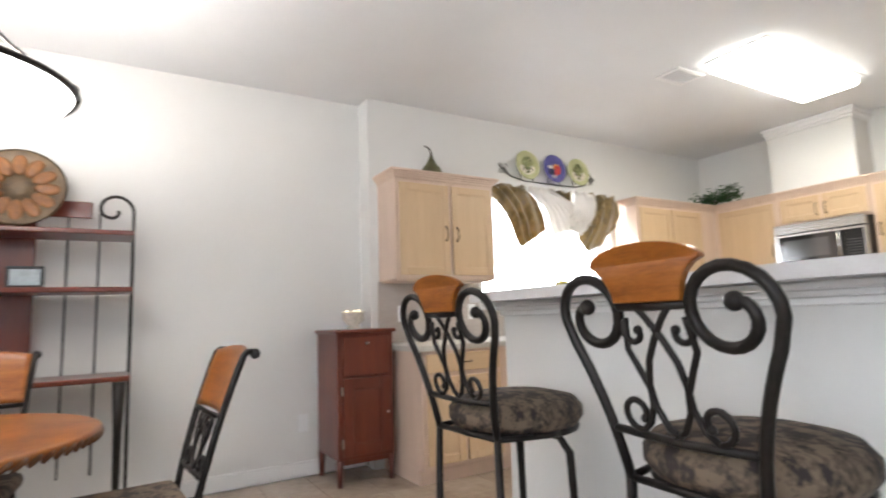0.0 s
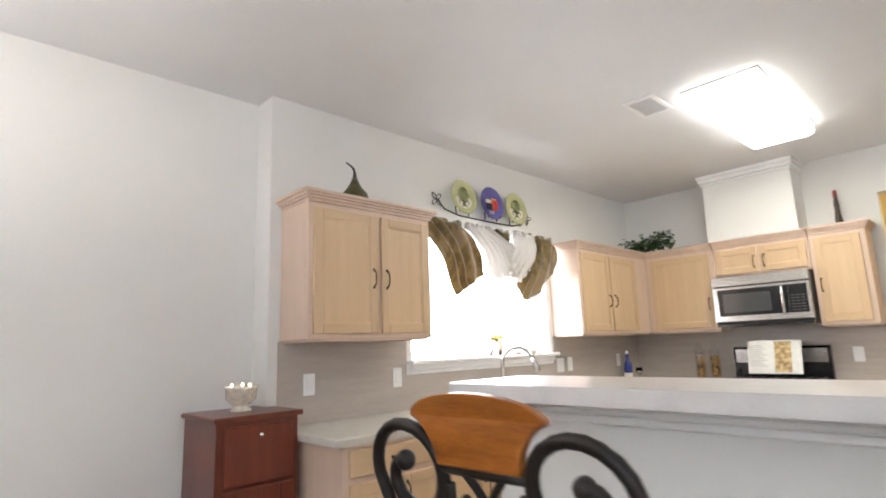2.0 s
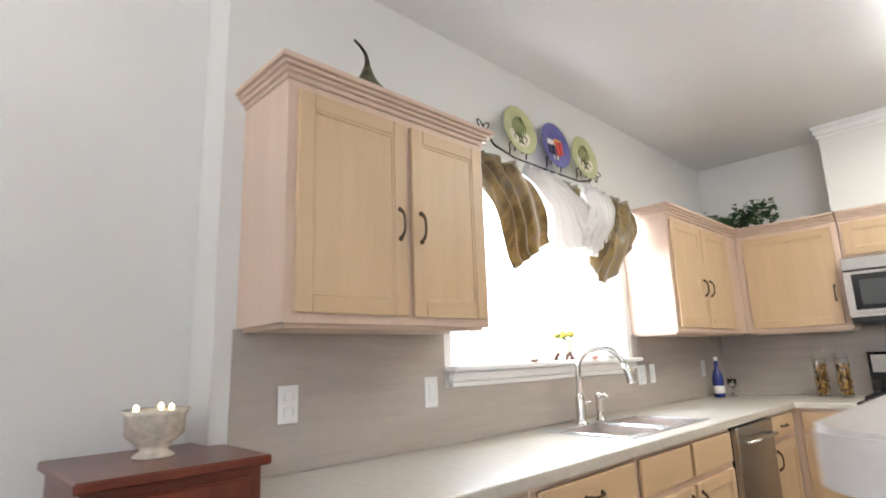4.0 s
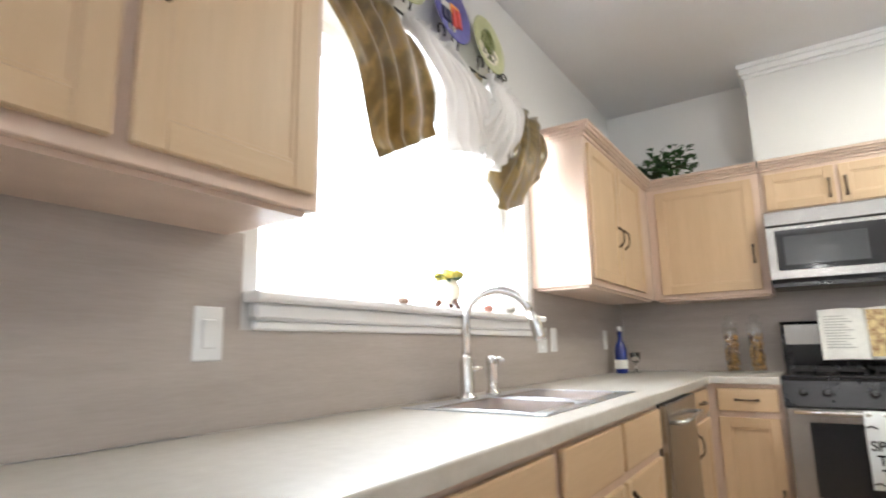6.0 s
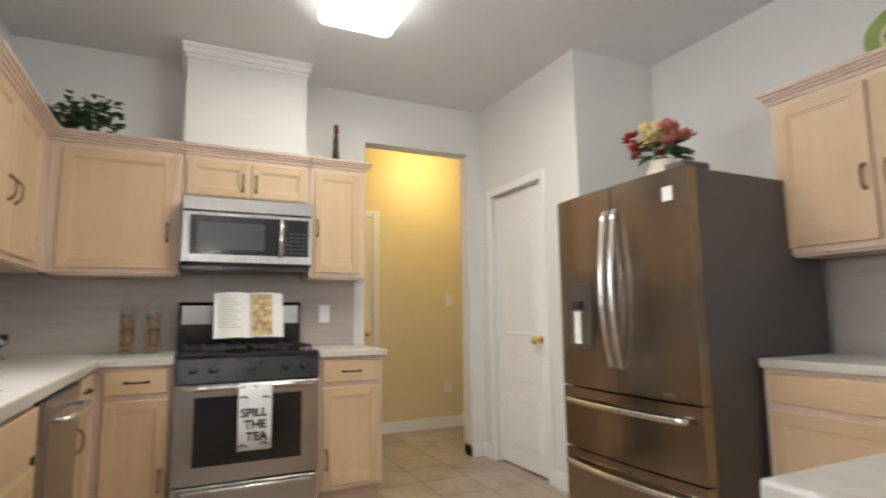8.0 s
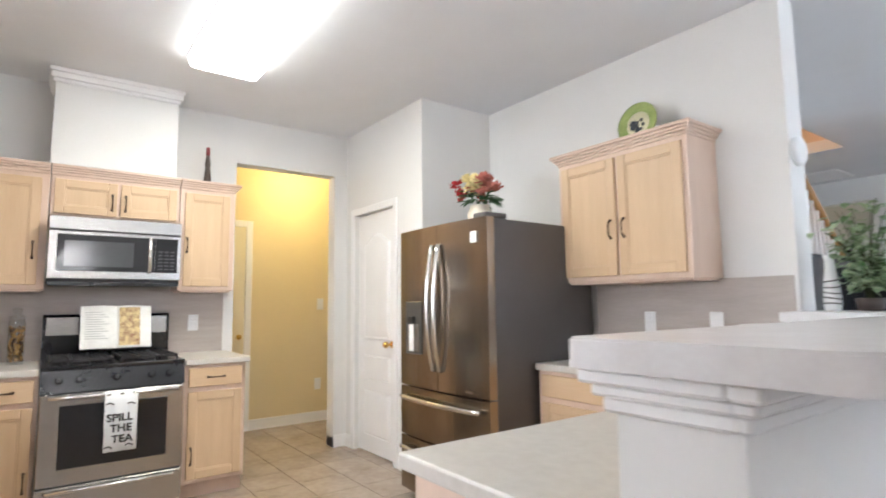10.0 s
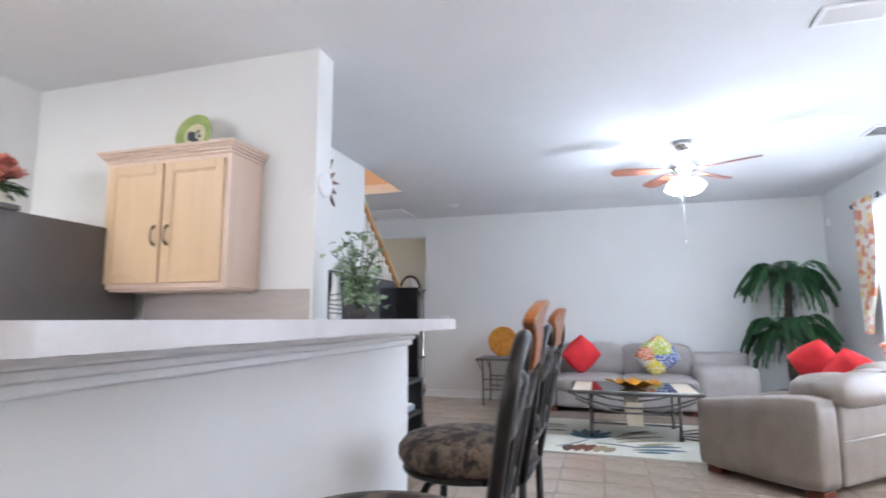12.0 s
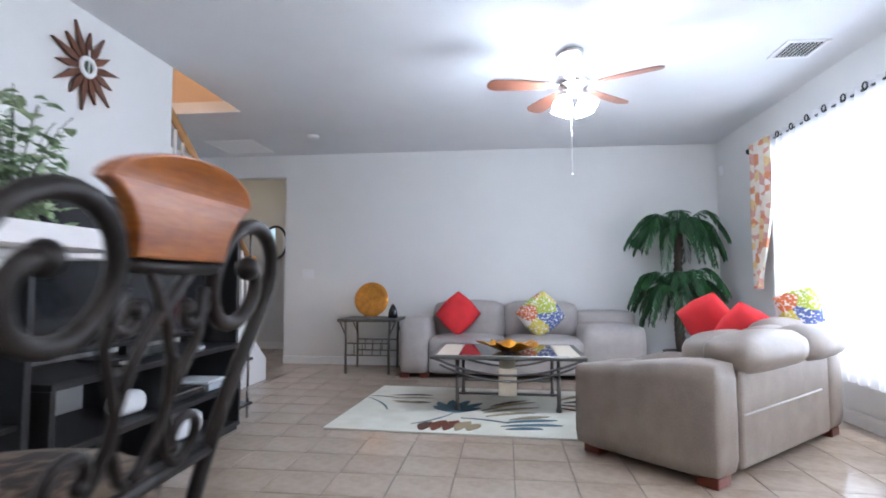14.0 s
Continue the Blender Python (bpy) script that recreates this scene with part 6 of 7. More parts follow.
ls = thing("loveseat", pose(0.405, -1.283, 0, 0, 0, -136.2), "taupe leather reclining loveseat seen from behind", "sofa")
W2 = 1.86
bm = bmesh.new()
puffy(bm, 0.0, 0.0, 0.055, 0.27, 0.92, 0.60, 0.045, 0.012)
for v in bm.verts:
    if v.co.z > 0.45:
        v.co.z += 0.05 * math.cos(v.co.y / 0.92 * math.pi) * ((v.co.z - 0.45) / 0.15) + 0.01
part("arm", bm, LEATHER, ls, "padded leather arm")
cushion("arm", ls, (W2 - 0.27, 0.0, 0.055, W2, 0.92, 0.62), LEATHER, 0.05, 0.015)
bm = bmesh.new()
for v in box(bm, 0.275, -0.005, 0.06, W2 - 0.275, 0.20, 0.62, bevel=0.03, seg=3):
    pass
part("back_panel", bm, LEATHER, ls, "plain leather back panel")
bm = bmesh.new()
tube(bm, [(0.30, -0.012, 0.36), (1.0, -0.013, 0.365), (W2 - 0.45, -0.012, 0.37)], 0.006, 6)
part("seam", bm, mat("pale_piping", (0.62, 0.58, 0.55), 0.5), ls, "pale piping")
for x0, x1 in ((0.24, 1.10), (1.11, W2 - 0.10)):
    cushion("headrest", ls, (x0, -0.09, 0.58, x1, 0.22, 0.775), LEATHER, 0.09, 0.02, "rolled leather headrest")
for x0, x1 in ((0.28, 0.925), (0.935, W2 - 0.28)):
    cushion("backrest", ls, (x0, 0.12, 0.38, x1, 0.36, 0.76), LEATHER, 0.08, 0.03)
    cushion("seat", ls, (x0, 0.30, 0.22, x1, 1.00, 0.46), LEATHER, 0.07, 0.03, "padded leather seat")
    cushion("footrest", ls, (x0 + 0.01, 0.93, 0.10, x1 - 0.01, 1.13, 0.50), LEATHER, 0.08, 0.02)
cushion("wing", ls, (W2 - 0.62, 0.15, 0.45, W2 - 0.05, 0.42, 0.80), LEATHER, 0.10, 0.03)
for x in (0.12, W2 - 0.12):
    for y in (0.08, 0.82):
        part("foot", bm_box(x - 0.07, y - 0.06, 0.0, x + 0.07, y + 0.06, 0.06, bevel=0.006), CHERRY, ls, "dark wooden foot")


def pillow(m, size, material, label):
    t = thing("cushion", m, label, "cushion", "scatter cushions")
    bm = bmesh.new()
    n, h = 14, size / 2
    sides = []
    for sgn in (-1, 1):
        g = []
        for i in range(n + 1):
            row = []
            for j in range(n + 1):
                u, v = -1 + 2 * i / n, -1 + 2 * j / n
                pin = 1 - 0.10 * (u * u + v * v - u * u * v * v) * (1 - abs(abs(u) - abs(v)))
                thick = 0.075 * max(0, (1 - u ** 4)) ** 0.6 * max(0, (1 - v ** 4)) ** 0.6
                wr = 0.006 * noise.noise(Vector((u * 2.5, v * 2.5, sgn * 3 + size)))
                edge = abs(u) == 1 or abs(v) == 1
                row.append(bm.verts.new((u * h * pin, sgn * (0.0 if edge else thick + wr), v * h * pin)))
            g.append(row)
        sides.append(g)
        for i in range(n):
            for j in range(n):
                bm.faces.new((g[i][j], g[i + 1][j], g[i + 1][j + 1], g[i][j + 1])).smooth = True
    bmesh.ops.remove_doubles(bm, verts=bm.verts, dist=1e-5)
    part("cover", bm, material, t)
    return t


def patches(name, colors, scale, rough=0.8, dots=True):
    m = bpy.data.materials.new(name)
    m.use_nodes = True
    nt = m.node_tree
    b = nt.nodes["Principled BSDF"]
    b.inputs["Roughness"].default_value = rough
    tc = nt.nodes.new("ShaderNodeTexCoord")
    vo = nt.nodes.new("ShaderNodeTexVoronoi")
    vo.inputs["Scale"].default_value = scale
    nt.links.new(tc.outputs["Object"], vo.inputs["Vector"])
    sep = nt.nodes.new("ShaderNodeSeparateColor")
    nt.links.new(vo.outputs["Color"], sep.inputs[0])
    ramp = nt.nodes.new("ShaderNodeValToRGB")
    ramp.color_ramp.interpolation = 'CONSTANT'
    while len(ramp.color_ramp.elements) < len(colors):
        ramp.color_ramp.elements.new(0.5)
    for i, c in enumerate(colors):
        ramp.color_ramp.elements[i].position = i / len(colors)
        ramp.color_ramp.elements[i].color = (*c, 1)
    nt.links.new(sep.outputs[0], ramp.inputs[0])
    v2 = nt.nodes.new("ShaderNodeTexVoronoi")
    v2.inputs["Scale"].default_value = scale * 9
    nt.links.new(tc.outputs["Object"], v2.inputs["Vector"])
    r2 = nt.nodes.new("ShaderNodeValToRGB")
    r2.color_ramp.elements[0].position, r2.color_ramp.elements[1].position = 0.60, 0.70
    nt.links.new(v2.outputs["Distance"], r2.inputs[0])
    mix = nt.nodes.new("ShaderNodeMix")
    mix.data_type = 'RGBA'
    nt.links.new(r2.outputs[0], mix.inputs[0])
    nt.links.new(ramp.outputs[0], mix.inputs[6])
    mix.inputs[7].default_value = (0.78, 0.77, 0.70, 1)
    nt.links.new((mix.outputs[2] if dots else ramp.outputs[0]), b.inputs["Base Color"])
    return m


FLORAL = patches("floral_print", [(0.75, 0.73, 0.66), (0.42, 0.48, 0.05), (0.65, 0.52, 0.06), (0.62, 0.15, 0.04), (0.10, 0.14, 0.36), (0.50, 0.55, 0.10)], 5.5)
pillow(pose(2.03, -4.73, 0.715, -14, 45, 4), 0.43, RED, "bright red square cushion on the sofa")
pillow(pose(1.07, -4.73, 0.71, -14, 40, -4), 0.46, FLORAL, "colourful floral print cushion on the sofa")
pillow(pose(-0.18, -3.00, 0.76, -20, 28, -50), 0.42, RED, "bright red square cushion on the loveseat")
pillow(pose(-0.31, -2.62, 0.70, -24, 52, -36), 0.40, RED, "bright red cushion lying over on the loveseat")
pillow(pose(-0.85, -2.95, 0.87, -12, 18, -20), 0.32, FLORAL, "yellow floral cushion on the loveseat corner")

# rug with leaf pattern
rug = thing("rug", pose(1.50, -3.03, 0.0, 0, 0, -3), "cream rug with teal, brown and rust leaf pattern", "rug")
part("carpet_body", bm_box(-1.28, -0.84, 0.001, 1.28, 0.83, 0.013, bevel=0.003), mat("cream_wool", (0.56, 0.54, 0.45), 0.95, color2=(0.68, 0.66, 0.57), scale=5, fine=300, bump=0.5), rug)


LAID = []


def stroke(x, y, ang, L, Wd, material, bend=0.15):
    bm = bmesh.new()
    n = 10
    lo, hi = [], []
    for i in range(n + 1):
        f = i / n
        w = 1.35 * Wd * math.sin(math.pi * f) ** 0.7 * (0.6 + 0.4 * f) + 0.004
        cy = bend * L * math.sin(math.pi * f * 0.8)
        q = radians(ang)
        for lst, o in ((lo, -w / 2), (hi, w / 2)):
            a, b = L * f, cy + o
            lst.append((x + a * math.cos(q) - b * math.sin(q), y + a * math.sin(q) + b * math.cos(q)))
    LAID.append(x)
    prism(bm, lo + hi[::-1], 0.012, 0.0145 + 0.0001 * len(LAID), axis='z')
    part("leaf_motif", bm, material, rug)


TEAL = mat("teal_wool", (0.06, 0.12, 0.155), 0.95, var=0.2, fine=250, bump=0.4)
BROWN = mat("brown_wool", (0.06, 0.022, 0.012), 0.95, var=0.2, fine=250, bump=0.4)
RUST = mat("rust_wool", (0.13, 0.03, 0.01), 0.95, var=0.2, fine=250, bump=0.4)
SAND = mat("sand_wool", (0.27, 0.21, 0.12), 0.95, var=0.15, fine=250, bump=0.4)
# sprays of brown and sand, the teal flower, the row of buds, the teal spray
for x, y, ang, L, c in ((1.07, -0.37, 184, 0.39, BROWN), (1.04, -0.23, 187, 0.40, SAND), (0.96, -0.08, 183, 0.32, BROWN), (1.01, -0.14, 163, 0.30, SAND)):
    stroke(x, y, ang, L, 0.05, c, 0.1)
stroke(1.27, -0.26, 120, 0.57, 0.015, TEAL, 0.1)
stroke(1.26, -0.32, 166, 0.28, 0.015, BROWN, 0.1)
for k, ang in enumerate((-45, -62, -80, -98, -116, -134)):
    stroke(0.36, 0.22, ang, (0.32, 0.44, 0.48, 0.47, 0.42, 0.26)[k], 0.075, TEAL, 0.08)
stroke(0.39, 0.24, 52, 0.47, 0.015, TEAL, 0.1)
for k, c in enumerate((BROWN, RUST, RUST, SAND, SAND)):
    stroke(0.55 - 0.085 * k, 0.79 - 0.01 * k, -101 - 2.5 * k, (0.25, 0.30, 0.30, 0.28, 0.21)[k], 0.095, c, 0.1)
for x, y, ang, L, c in ((0.17, 0.12, -141, 0.59, SAND), (0.15, 0.20, -153, 0.53, SAND), (0.12, 0.31, -159, 0.44, SAND), (0.11, -0.04, -140, 0.42, BROWN)):
    stroke(x, y, ang, L, 0.045, c, 0.1)
stroke(0.31, 0.39, 161, 0.40, 0.02, TEAL, 0.1)
for x, y, ang, L, c in ((-0.02, 0.59, -173, 0.46, TEAL), (-0.03, 0.49, -165, 0.43, TEAL), (-0.06, 0.67, -173, 0.27, TEAL), (-0.07, 0.40, -157, 0.35, SAND)):
    stroke(x, y, ang, L, 0.055, c, 0.1)
for x, y, ang, L, c in ((-0.48, -0.20, 155, 0.40, BROWN), (-0.47, -0.08, 141, 0.42, RUST), (-0.52, -0.29, -164, 0.35, BROWN), (-0.47, -0.36, -141, 0.44, SAND)):
    stroke(x, y, ang, L, 0.05, c, 0.1)

# coffee table
ct = thing("coffee_table", pose(1.46, -3.25, 0.0135), "grey metal coffee table with stone and glass top", "coffee table")
w, d, zt = 0.64, 0.45, 0.47
bm = bmesh.new()
for a in ((-w, -d, w, -d + 0.045), (-w, d - 0.045, w, d), (-w, -d + 0.045, -w + 0.045, d - 0.045), (w - 0.045, -d + 0.045, w, d - 0.045)):
    box(bm, a[0], a[1], zt - 0.035, a[2], a[3], zt, bevel=0.008)
part("top_frame", bm, METALGREY, ct)
for s in (-1, 1):
    part("stone_inlay", bm_box(*sorted((s * (w - 0.046), s * (w - 0.23)))[:1], -d + 0.046, zt - 0.022, sorted((s * (w - 0.046), s * (w - 0.23)))[1], d - 0.046, zt - 0.002, bevel=0.003), STONEP, ct, "cream stone panel")
part("glass_top", bm_box(-w + 0.235, -d + 0.046, zt - 0.012, w - 0.235, d - 0.046, zt - 0.002), mat("dark_table_glass", (0.03, 0.03, 0.03), 0.03, var=0.0), ct, "dark reflecting glass")
for sx in (-1, 1):
    for sy in (-1, 1):
        bm = bmesh.new()
        tube(bm, [(sx * 0.42, sy * 0.32, zt - 0.03), (sx * 0.42, sy * 0.32, 0.06), (sx * 0.42, sy * 0.32, 0.002)], [0.016, 0.016, 0.026], 10)
        part("leg", bm, METALGREY, ct)
for sy in (-1, 1):
    for zz, ext in ((0.0, 0.61), (-0.05, 0.56)):
        bm = bmesh.new()
        tube(bm, [(ext * f, sy * (d - 0.03), zt - 0.03 + zz - 0.13 * (1 - f * f)) for f in [-1 + i / 8 for i in range(17)]], 0.010, 8)
        part("bow_bar", bm, METALGREY, ct)
    bm = bmesh.new()
    tube(bm, [(-0.42, sy * 0.32, 0.14), (0.42, sy * 0.32, 0.14)], 0.010, 8)
    part("stretcher", bm, METALGREY, ct)
    part("stone_panel", bm_box(-0.075, sy * (d - 0.05) - 0.012, 0.14, 0.075, sy * (d - 0.05) + 0.012, 0.36, bevel=0.004), STONEP, ct, "cream stone panel in a metal frame")
bm = bmesh.new()
lf = thing("leaf_bowl", pose(1.44, -3.13, 0.484), "golden foil leaf-shaped bowl on the coffee table", "bowl")
rings = []
n = 40
for r, z in ((0.0, 0.01), (0.06, 0.006), (0.12, 0.03), (0.18, 0.06), (0.23, 0.075)):
    rings.append([bm.verts.new((r * (1 + 0.22 * (r / 0.23) * math.sin(5 * q + 1) + 0.10 * (r / 0.23) * math.sin(13 * q)) * math.cos(q), 0.7 * r * (1 + 0.22 * (r / 0.23) * math.sin(5 * q + 1)) * math.sin(q), z + 0.02 * (r / 0.23) * math.sin(7 * q))) for q in [2 * math.pi * k / n for k in range(n)]])
for a, b in zip(rings, rings[1:]):
    for k in range(n):
        bm.faces.new((a[k], a[(k + 1) % n], b[(k + 1) % n], b[k])).smooth = True
bmesh.ops.remove_doubles(bm, verts=bm.verts, dist=1e-5)
o = part("bowl", bm, GOLD, lf)
so = o.modifiers.new("foil", 'SOLIDIFY')
so.thickness = 0.006

# side table with plate and idol
tb = thing("side_table", pose(3.11, -4.93, 0), "grey metal side table with lattice rails beside the sofa", "side table")
bm = bmesh.new()
box(bm, -0.36, -0.30, 0.615, 0.36, 0.30, 0.65, bevel=0.006)
part("tabletop", bm, METALGREY, tb)
for sx in (-1, 1):
    for sy in (-1, 1):
        bm = bmesh.new()
        tube(bm, [(sx * 0.27, sy * 0.26, 0.615), (sx * 0.26, sy * 0.26, 0.40), (sx * 0.26, sy * 0.26, 0.003)], 0.015, 8)
        tube(bm, [(sx * 0.335, sy * 0.26, 0.61), (sx * 0.265, sy * 0.26, 0.45)], 0.009, 6)
        part("leg", bm, METALGREY, tb)
for sy in (-1, 1):
    for z in (0.22, 0.36):
        bm = bmesh.new()
        tube(bm, [(-0.26, sy * 0.26, z), (0.26, sy * 0.26, z)], 0.009, 6)
        part("rail", bm, METALGREY, tb)
    for x in (-0.16, -0.06, 0.06, 0.16):
        bm = bmesh.new()
        tube(bm, [(x, sy * 0.26, 0.22), (x, sy * 0.26, 0.36)], 0.007, 6)
        part("bar", bm, METALGREY, tb)
t = thing("charger_plate", pose(3.13, -4.97, 0.87, 80, 0, 180), "large amber ribbed glass charger standing on the side table", "plate")
bm = bmesh.new()
lathe(bm, [(0.03, 0.0), (0.09, 0.002), (0.10, 0.008), (0.13, 0.006), (0.14, 0.012), (0.16, 0.010), (0.18, 0.018), (0.20, 0.016), (0.215, 0.026), (0.21, 0.03), (0.15, 0.02), (0.02, 0.012)], n=48)
part("dish", bm, COPPERPLATE, t)
for x in (-0.07, 0.07):
    bm = bmesh.new()
    tube(bm, [(x, -0.218, 0.07), (x, -0.20, 0.045), (x, -0.21, -0.05), (x, 0.03, -0.012)], 0.005, 6)
    part("easel_foot", bm, BRASS, t, "small brass easel foot")
t = thing("figurine", pose(2.85, -4.90, 0.65), "small dark hooded figurine on the side table", "figurine")
bm = bmesh.new()
lathe(bm, [(0.055, 0), (0.06, 0.04), (0.05, 0.09), (0.03, 0.14), (0.006, 0.17)], n=14, sy=0.7)
part("body", bm, BLACK, t)


# ceiling fan
def fan():
    t = thing("ceiling_fan", pose(0.953, -2.387, H), "nickel ceiling fan with wooden blades and glowing glass shades", "ceiling fan")
    bm = bmesh.new()
    lathe(bm, [(0.02, -0.075), (0.05, -0.07), (0.075, -0.045), (0.078, -0.002)], n=24)
    part("canopy", bm, CHROME, t)
    bm = bmesh.new()
    tube(bm, [(0, 0, -0.07), (0, 0, -0.18)], 0.012, 10)
    part("rod", bm, CHROME, t)
    bm = bmesh.new()
    lathe(bm, [(0.03, -0.36), (0.06, -0.35), (0.07, -0.30), (0.11, -0.285), (0.135, -0.25), (0.12, -0.21), (0.07, -0.19), (0.03, -0.18)], n=28)
    part("motor", bm, CHROME, t)
    blade = mat("fan_blade_wood", (0.20, 0.075, 0.045), 0.35, color2=(0.28, 0.11, 0.065), scale=3, stretch=(1, 8, 8))
    for k in range(5):
        bm = bmesh.new()
        box(bm, 0.11, -0.02, -0.004, 0.22, 0.02, 0.004, bevel=0.002)
        iron = part("blade_iron", bm, CHROME, t)
        iron.matrix_local = pose(0, 0, -0.275, 0, 0, 72 * k + 8)
        bm = bmesh.new()
        o = [(0.19, -0.045), (0.40, -0.068), (0.58, -0.072)] + arc(0.58, 0, 0.072, -80, 80, 8) + [(0.58, 0.072), (0.40, 0.068), (0.19, 0.045)]
        prism(bm, o, -0.004, 0.004, axis='z')
        b = part("blade", bm, blade, t, "wooden fan blade")
        b.matrix_local = pose(0, 0, -0.275, 0, 0, 72 * k + 8) @ pose(0, 0, 0, 11, 0, 0)
    for k in range(4):
        q = radians(45 + 90 * k)
        bm = bmesh.new()
        lathe(bm, [(0.025, 0.0), (0.045, -0.02), (0.065, -0.06), (0.075, -0.10), (0.06, -0.105), (0.02, -0.105)], n=18)
        s = part("shade", bm, BULB, t, "glowing glass tulip shade")
        s.matrix_local = pose(0.085 * math.cos(q), 0.085 * math.sin(q), -0.38, 0, 0, math.degrees(q)) @ pose(0, 0, 0, 0, -28, 0)
    bm = bmesh.new()
    tube(bm, [(0.02, 0.02, -0.36), (0.02, 0.02, -0.93)], 0.0018, 5)
    ball(bm, (0.02, 0.02, -0.945), 0.010, 8, 6)
    part("pull_chain", bm, CHROME, t)


fan()
vent(pose(0.36, -0.31, H), 0.36, 0.22, "white metal air vent in the ceiling over the bar")
t = thing("smoke_detector", pose(3.74, -4.47, H), "round white smoke detector on the ceiling", "smoke detector")
bm = bmesh.new()
lathe(bm, [(0.05, -0.035), (0.062, -0.03), (0.07, -0.012), (0.07, -0.001)], n=24)
part("body", bm, PLASTIC, t)
t = thing("motion_sensor", pose(XL, -5.20, 2.44, 0, 0, 90), "small white motion sensor on the wall corner", "sensor")
part("body", bm_box(-0.035, -0.04, -0.055, 0.035, -0.001, 0.055, bevel=0.012, seg=2), PLASTIC, t)
t = thing("door_chime", pose(3.309, 0.07, 2.0, 0, 0, -90), "round white door chime on the wall end", "chime")
bm = bmesh.new()
lathe(bm, [(0.075, 0.0), (0.075, 0.018), (0.06, 0.03), (0.01, 0.032)], n=28)
o = part("body", bm, PLASTIC, t)
o.matrix_local = pose(0, -0.001, 0, 90, 0, 0)

# curtains
cr = thing("curtain_rod", pose(0, 0, 0), "dark metal curtain rod with round finials", "curtain rod")
bm = bmesh.new()
tube(bm, [(-1.09, -4.27, 2.46), (-1.09, 1.2, 2.46)], 0.011, 8)
part("rod", bm, IRON, cr)
for y in (-4.29, 1.22):
    bm = bmesh.new()
    ball(bm, (-1.09, y, 2.46), 0.032, 14, 10)
    part("finial", bm, IRON, cr)
for y in (-4.15, 1.1):
    bm = bmesh.new()
    tube(bm, [(-1.168, y, 2.46), (-1.09, y, 2.46)], 0.008, 8)
    part("bracket", bm, IRON, cr)


def curtain(name, y0, y1, z0, z1, x, folds, amp, material, label, tie=None, cols=120, rows=24):
    t = thing(name, pose(0, 0, 0), label, "curtain")
    bm = bmesh.new()
    g = []
    for r in range(rows + 1):
        z = z1 + (z0 - z1) * r / rows
        row = []
        for c in range(cols + 1):
            u = c / cols
            y = y0 + (y1 - y0) * u
            if tie:
                k = 1 - tie[1] * math.exp(-((z - tie[0]) / 0.45) ** 2)
                y = y0 + (y1 - y0) * (0.12 + (u - 0.12) * k) if z > tie[0] - 0.4 else y
            a = amp * (math.sin(2 * math.pi * folds * u + 0.4 * math.sin(5 * z)) + 0.5 * noise.noise(Vector((u * folds * 0.9, z * 0.7, folds))))
            row.append(bm.verts.new((x + a, y, z + (0.012 * noise.noise(Vector((u * 9, 0, 1))) if r == rows else 0))))
        g.append(row)
    for a, b in zip(g, g[1:]):
        for k in range(cols):
            bm.faces.new((a[k], a[k + 1], b[k + 1], b[k])).smooth = True
    o = part("cloth", bm, material, t)
    return t


sh = curtain("sheer_curtain", -3.80, 1.08, 0.34, 2.50, -1.085, 42, 0.022, SHEER, "long white sheer curtain glowing with daylight", cols=672)
for k in range(19):
    bm = bmesh.new()
    tube(bm, [(-1.055 + 0.002 * math.sin(q), -3.62 + 0.25 * k + 0.026 * math.cos(q), 2.465 + 0.026 * math.sin(q)) for q in [2 * math.pi * i / 16 for i in range(17)]], 0.007, 6)
    part("grommet", bm, IRON, sh, "dark metal grommet")
curtain("patterned_curtain", -4.20, -3.78, 1.02, 2.50, -1.06, 4, 0.022, patches("orange_lattice", [(0.72, 0.66, 0.55), (0.62, 0.25, 0.13), (0.70, 0.52, 0.25), (0.74, 0.70, 0.64), (0.60, 0.33, 0.27)], 13, dots=False), "orange, pink and cream patterned curtain tied back", tie=(1.05, 0.72), cols=64)


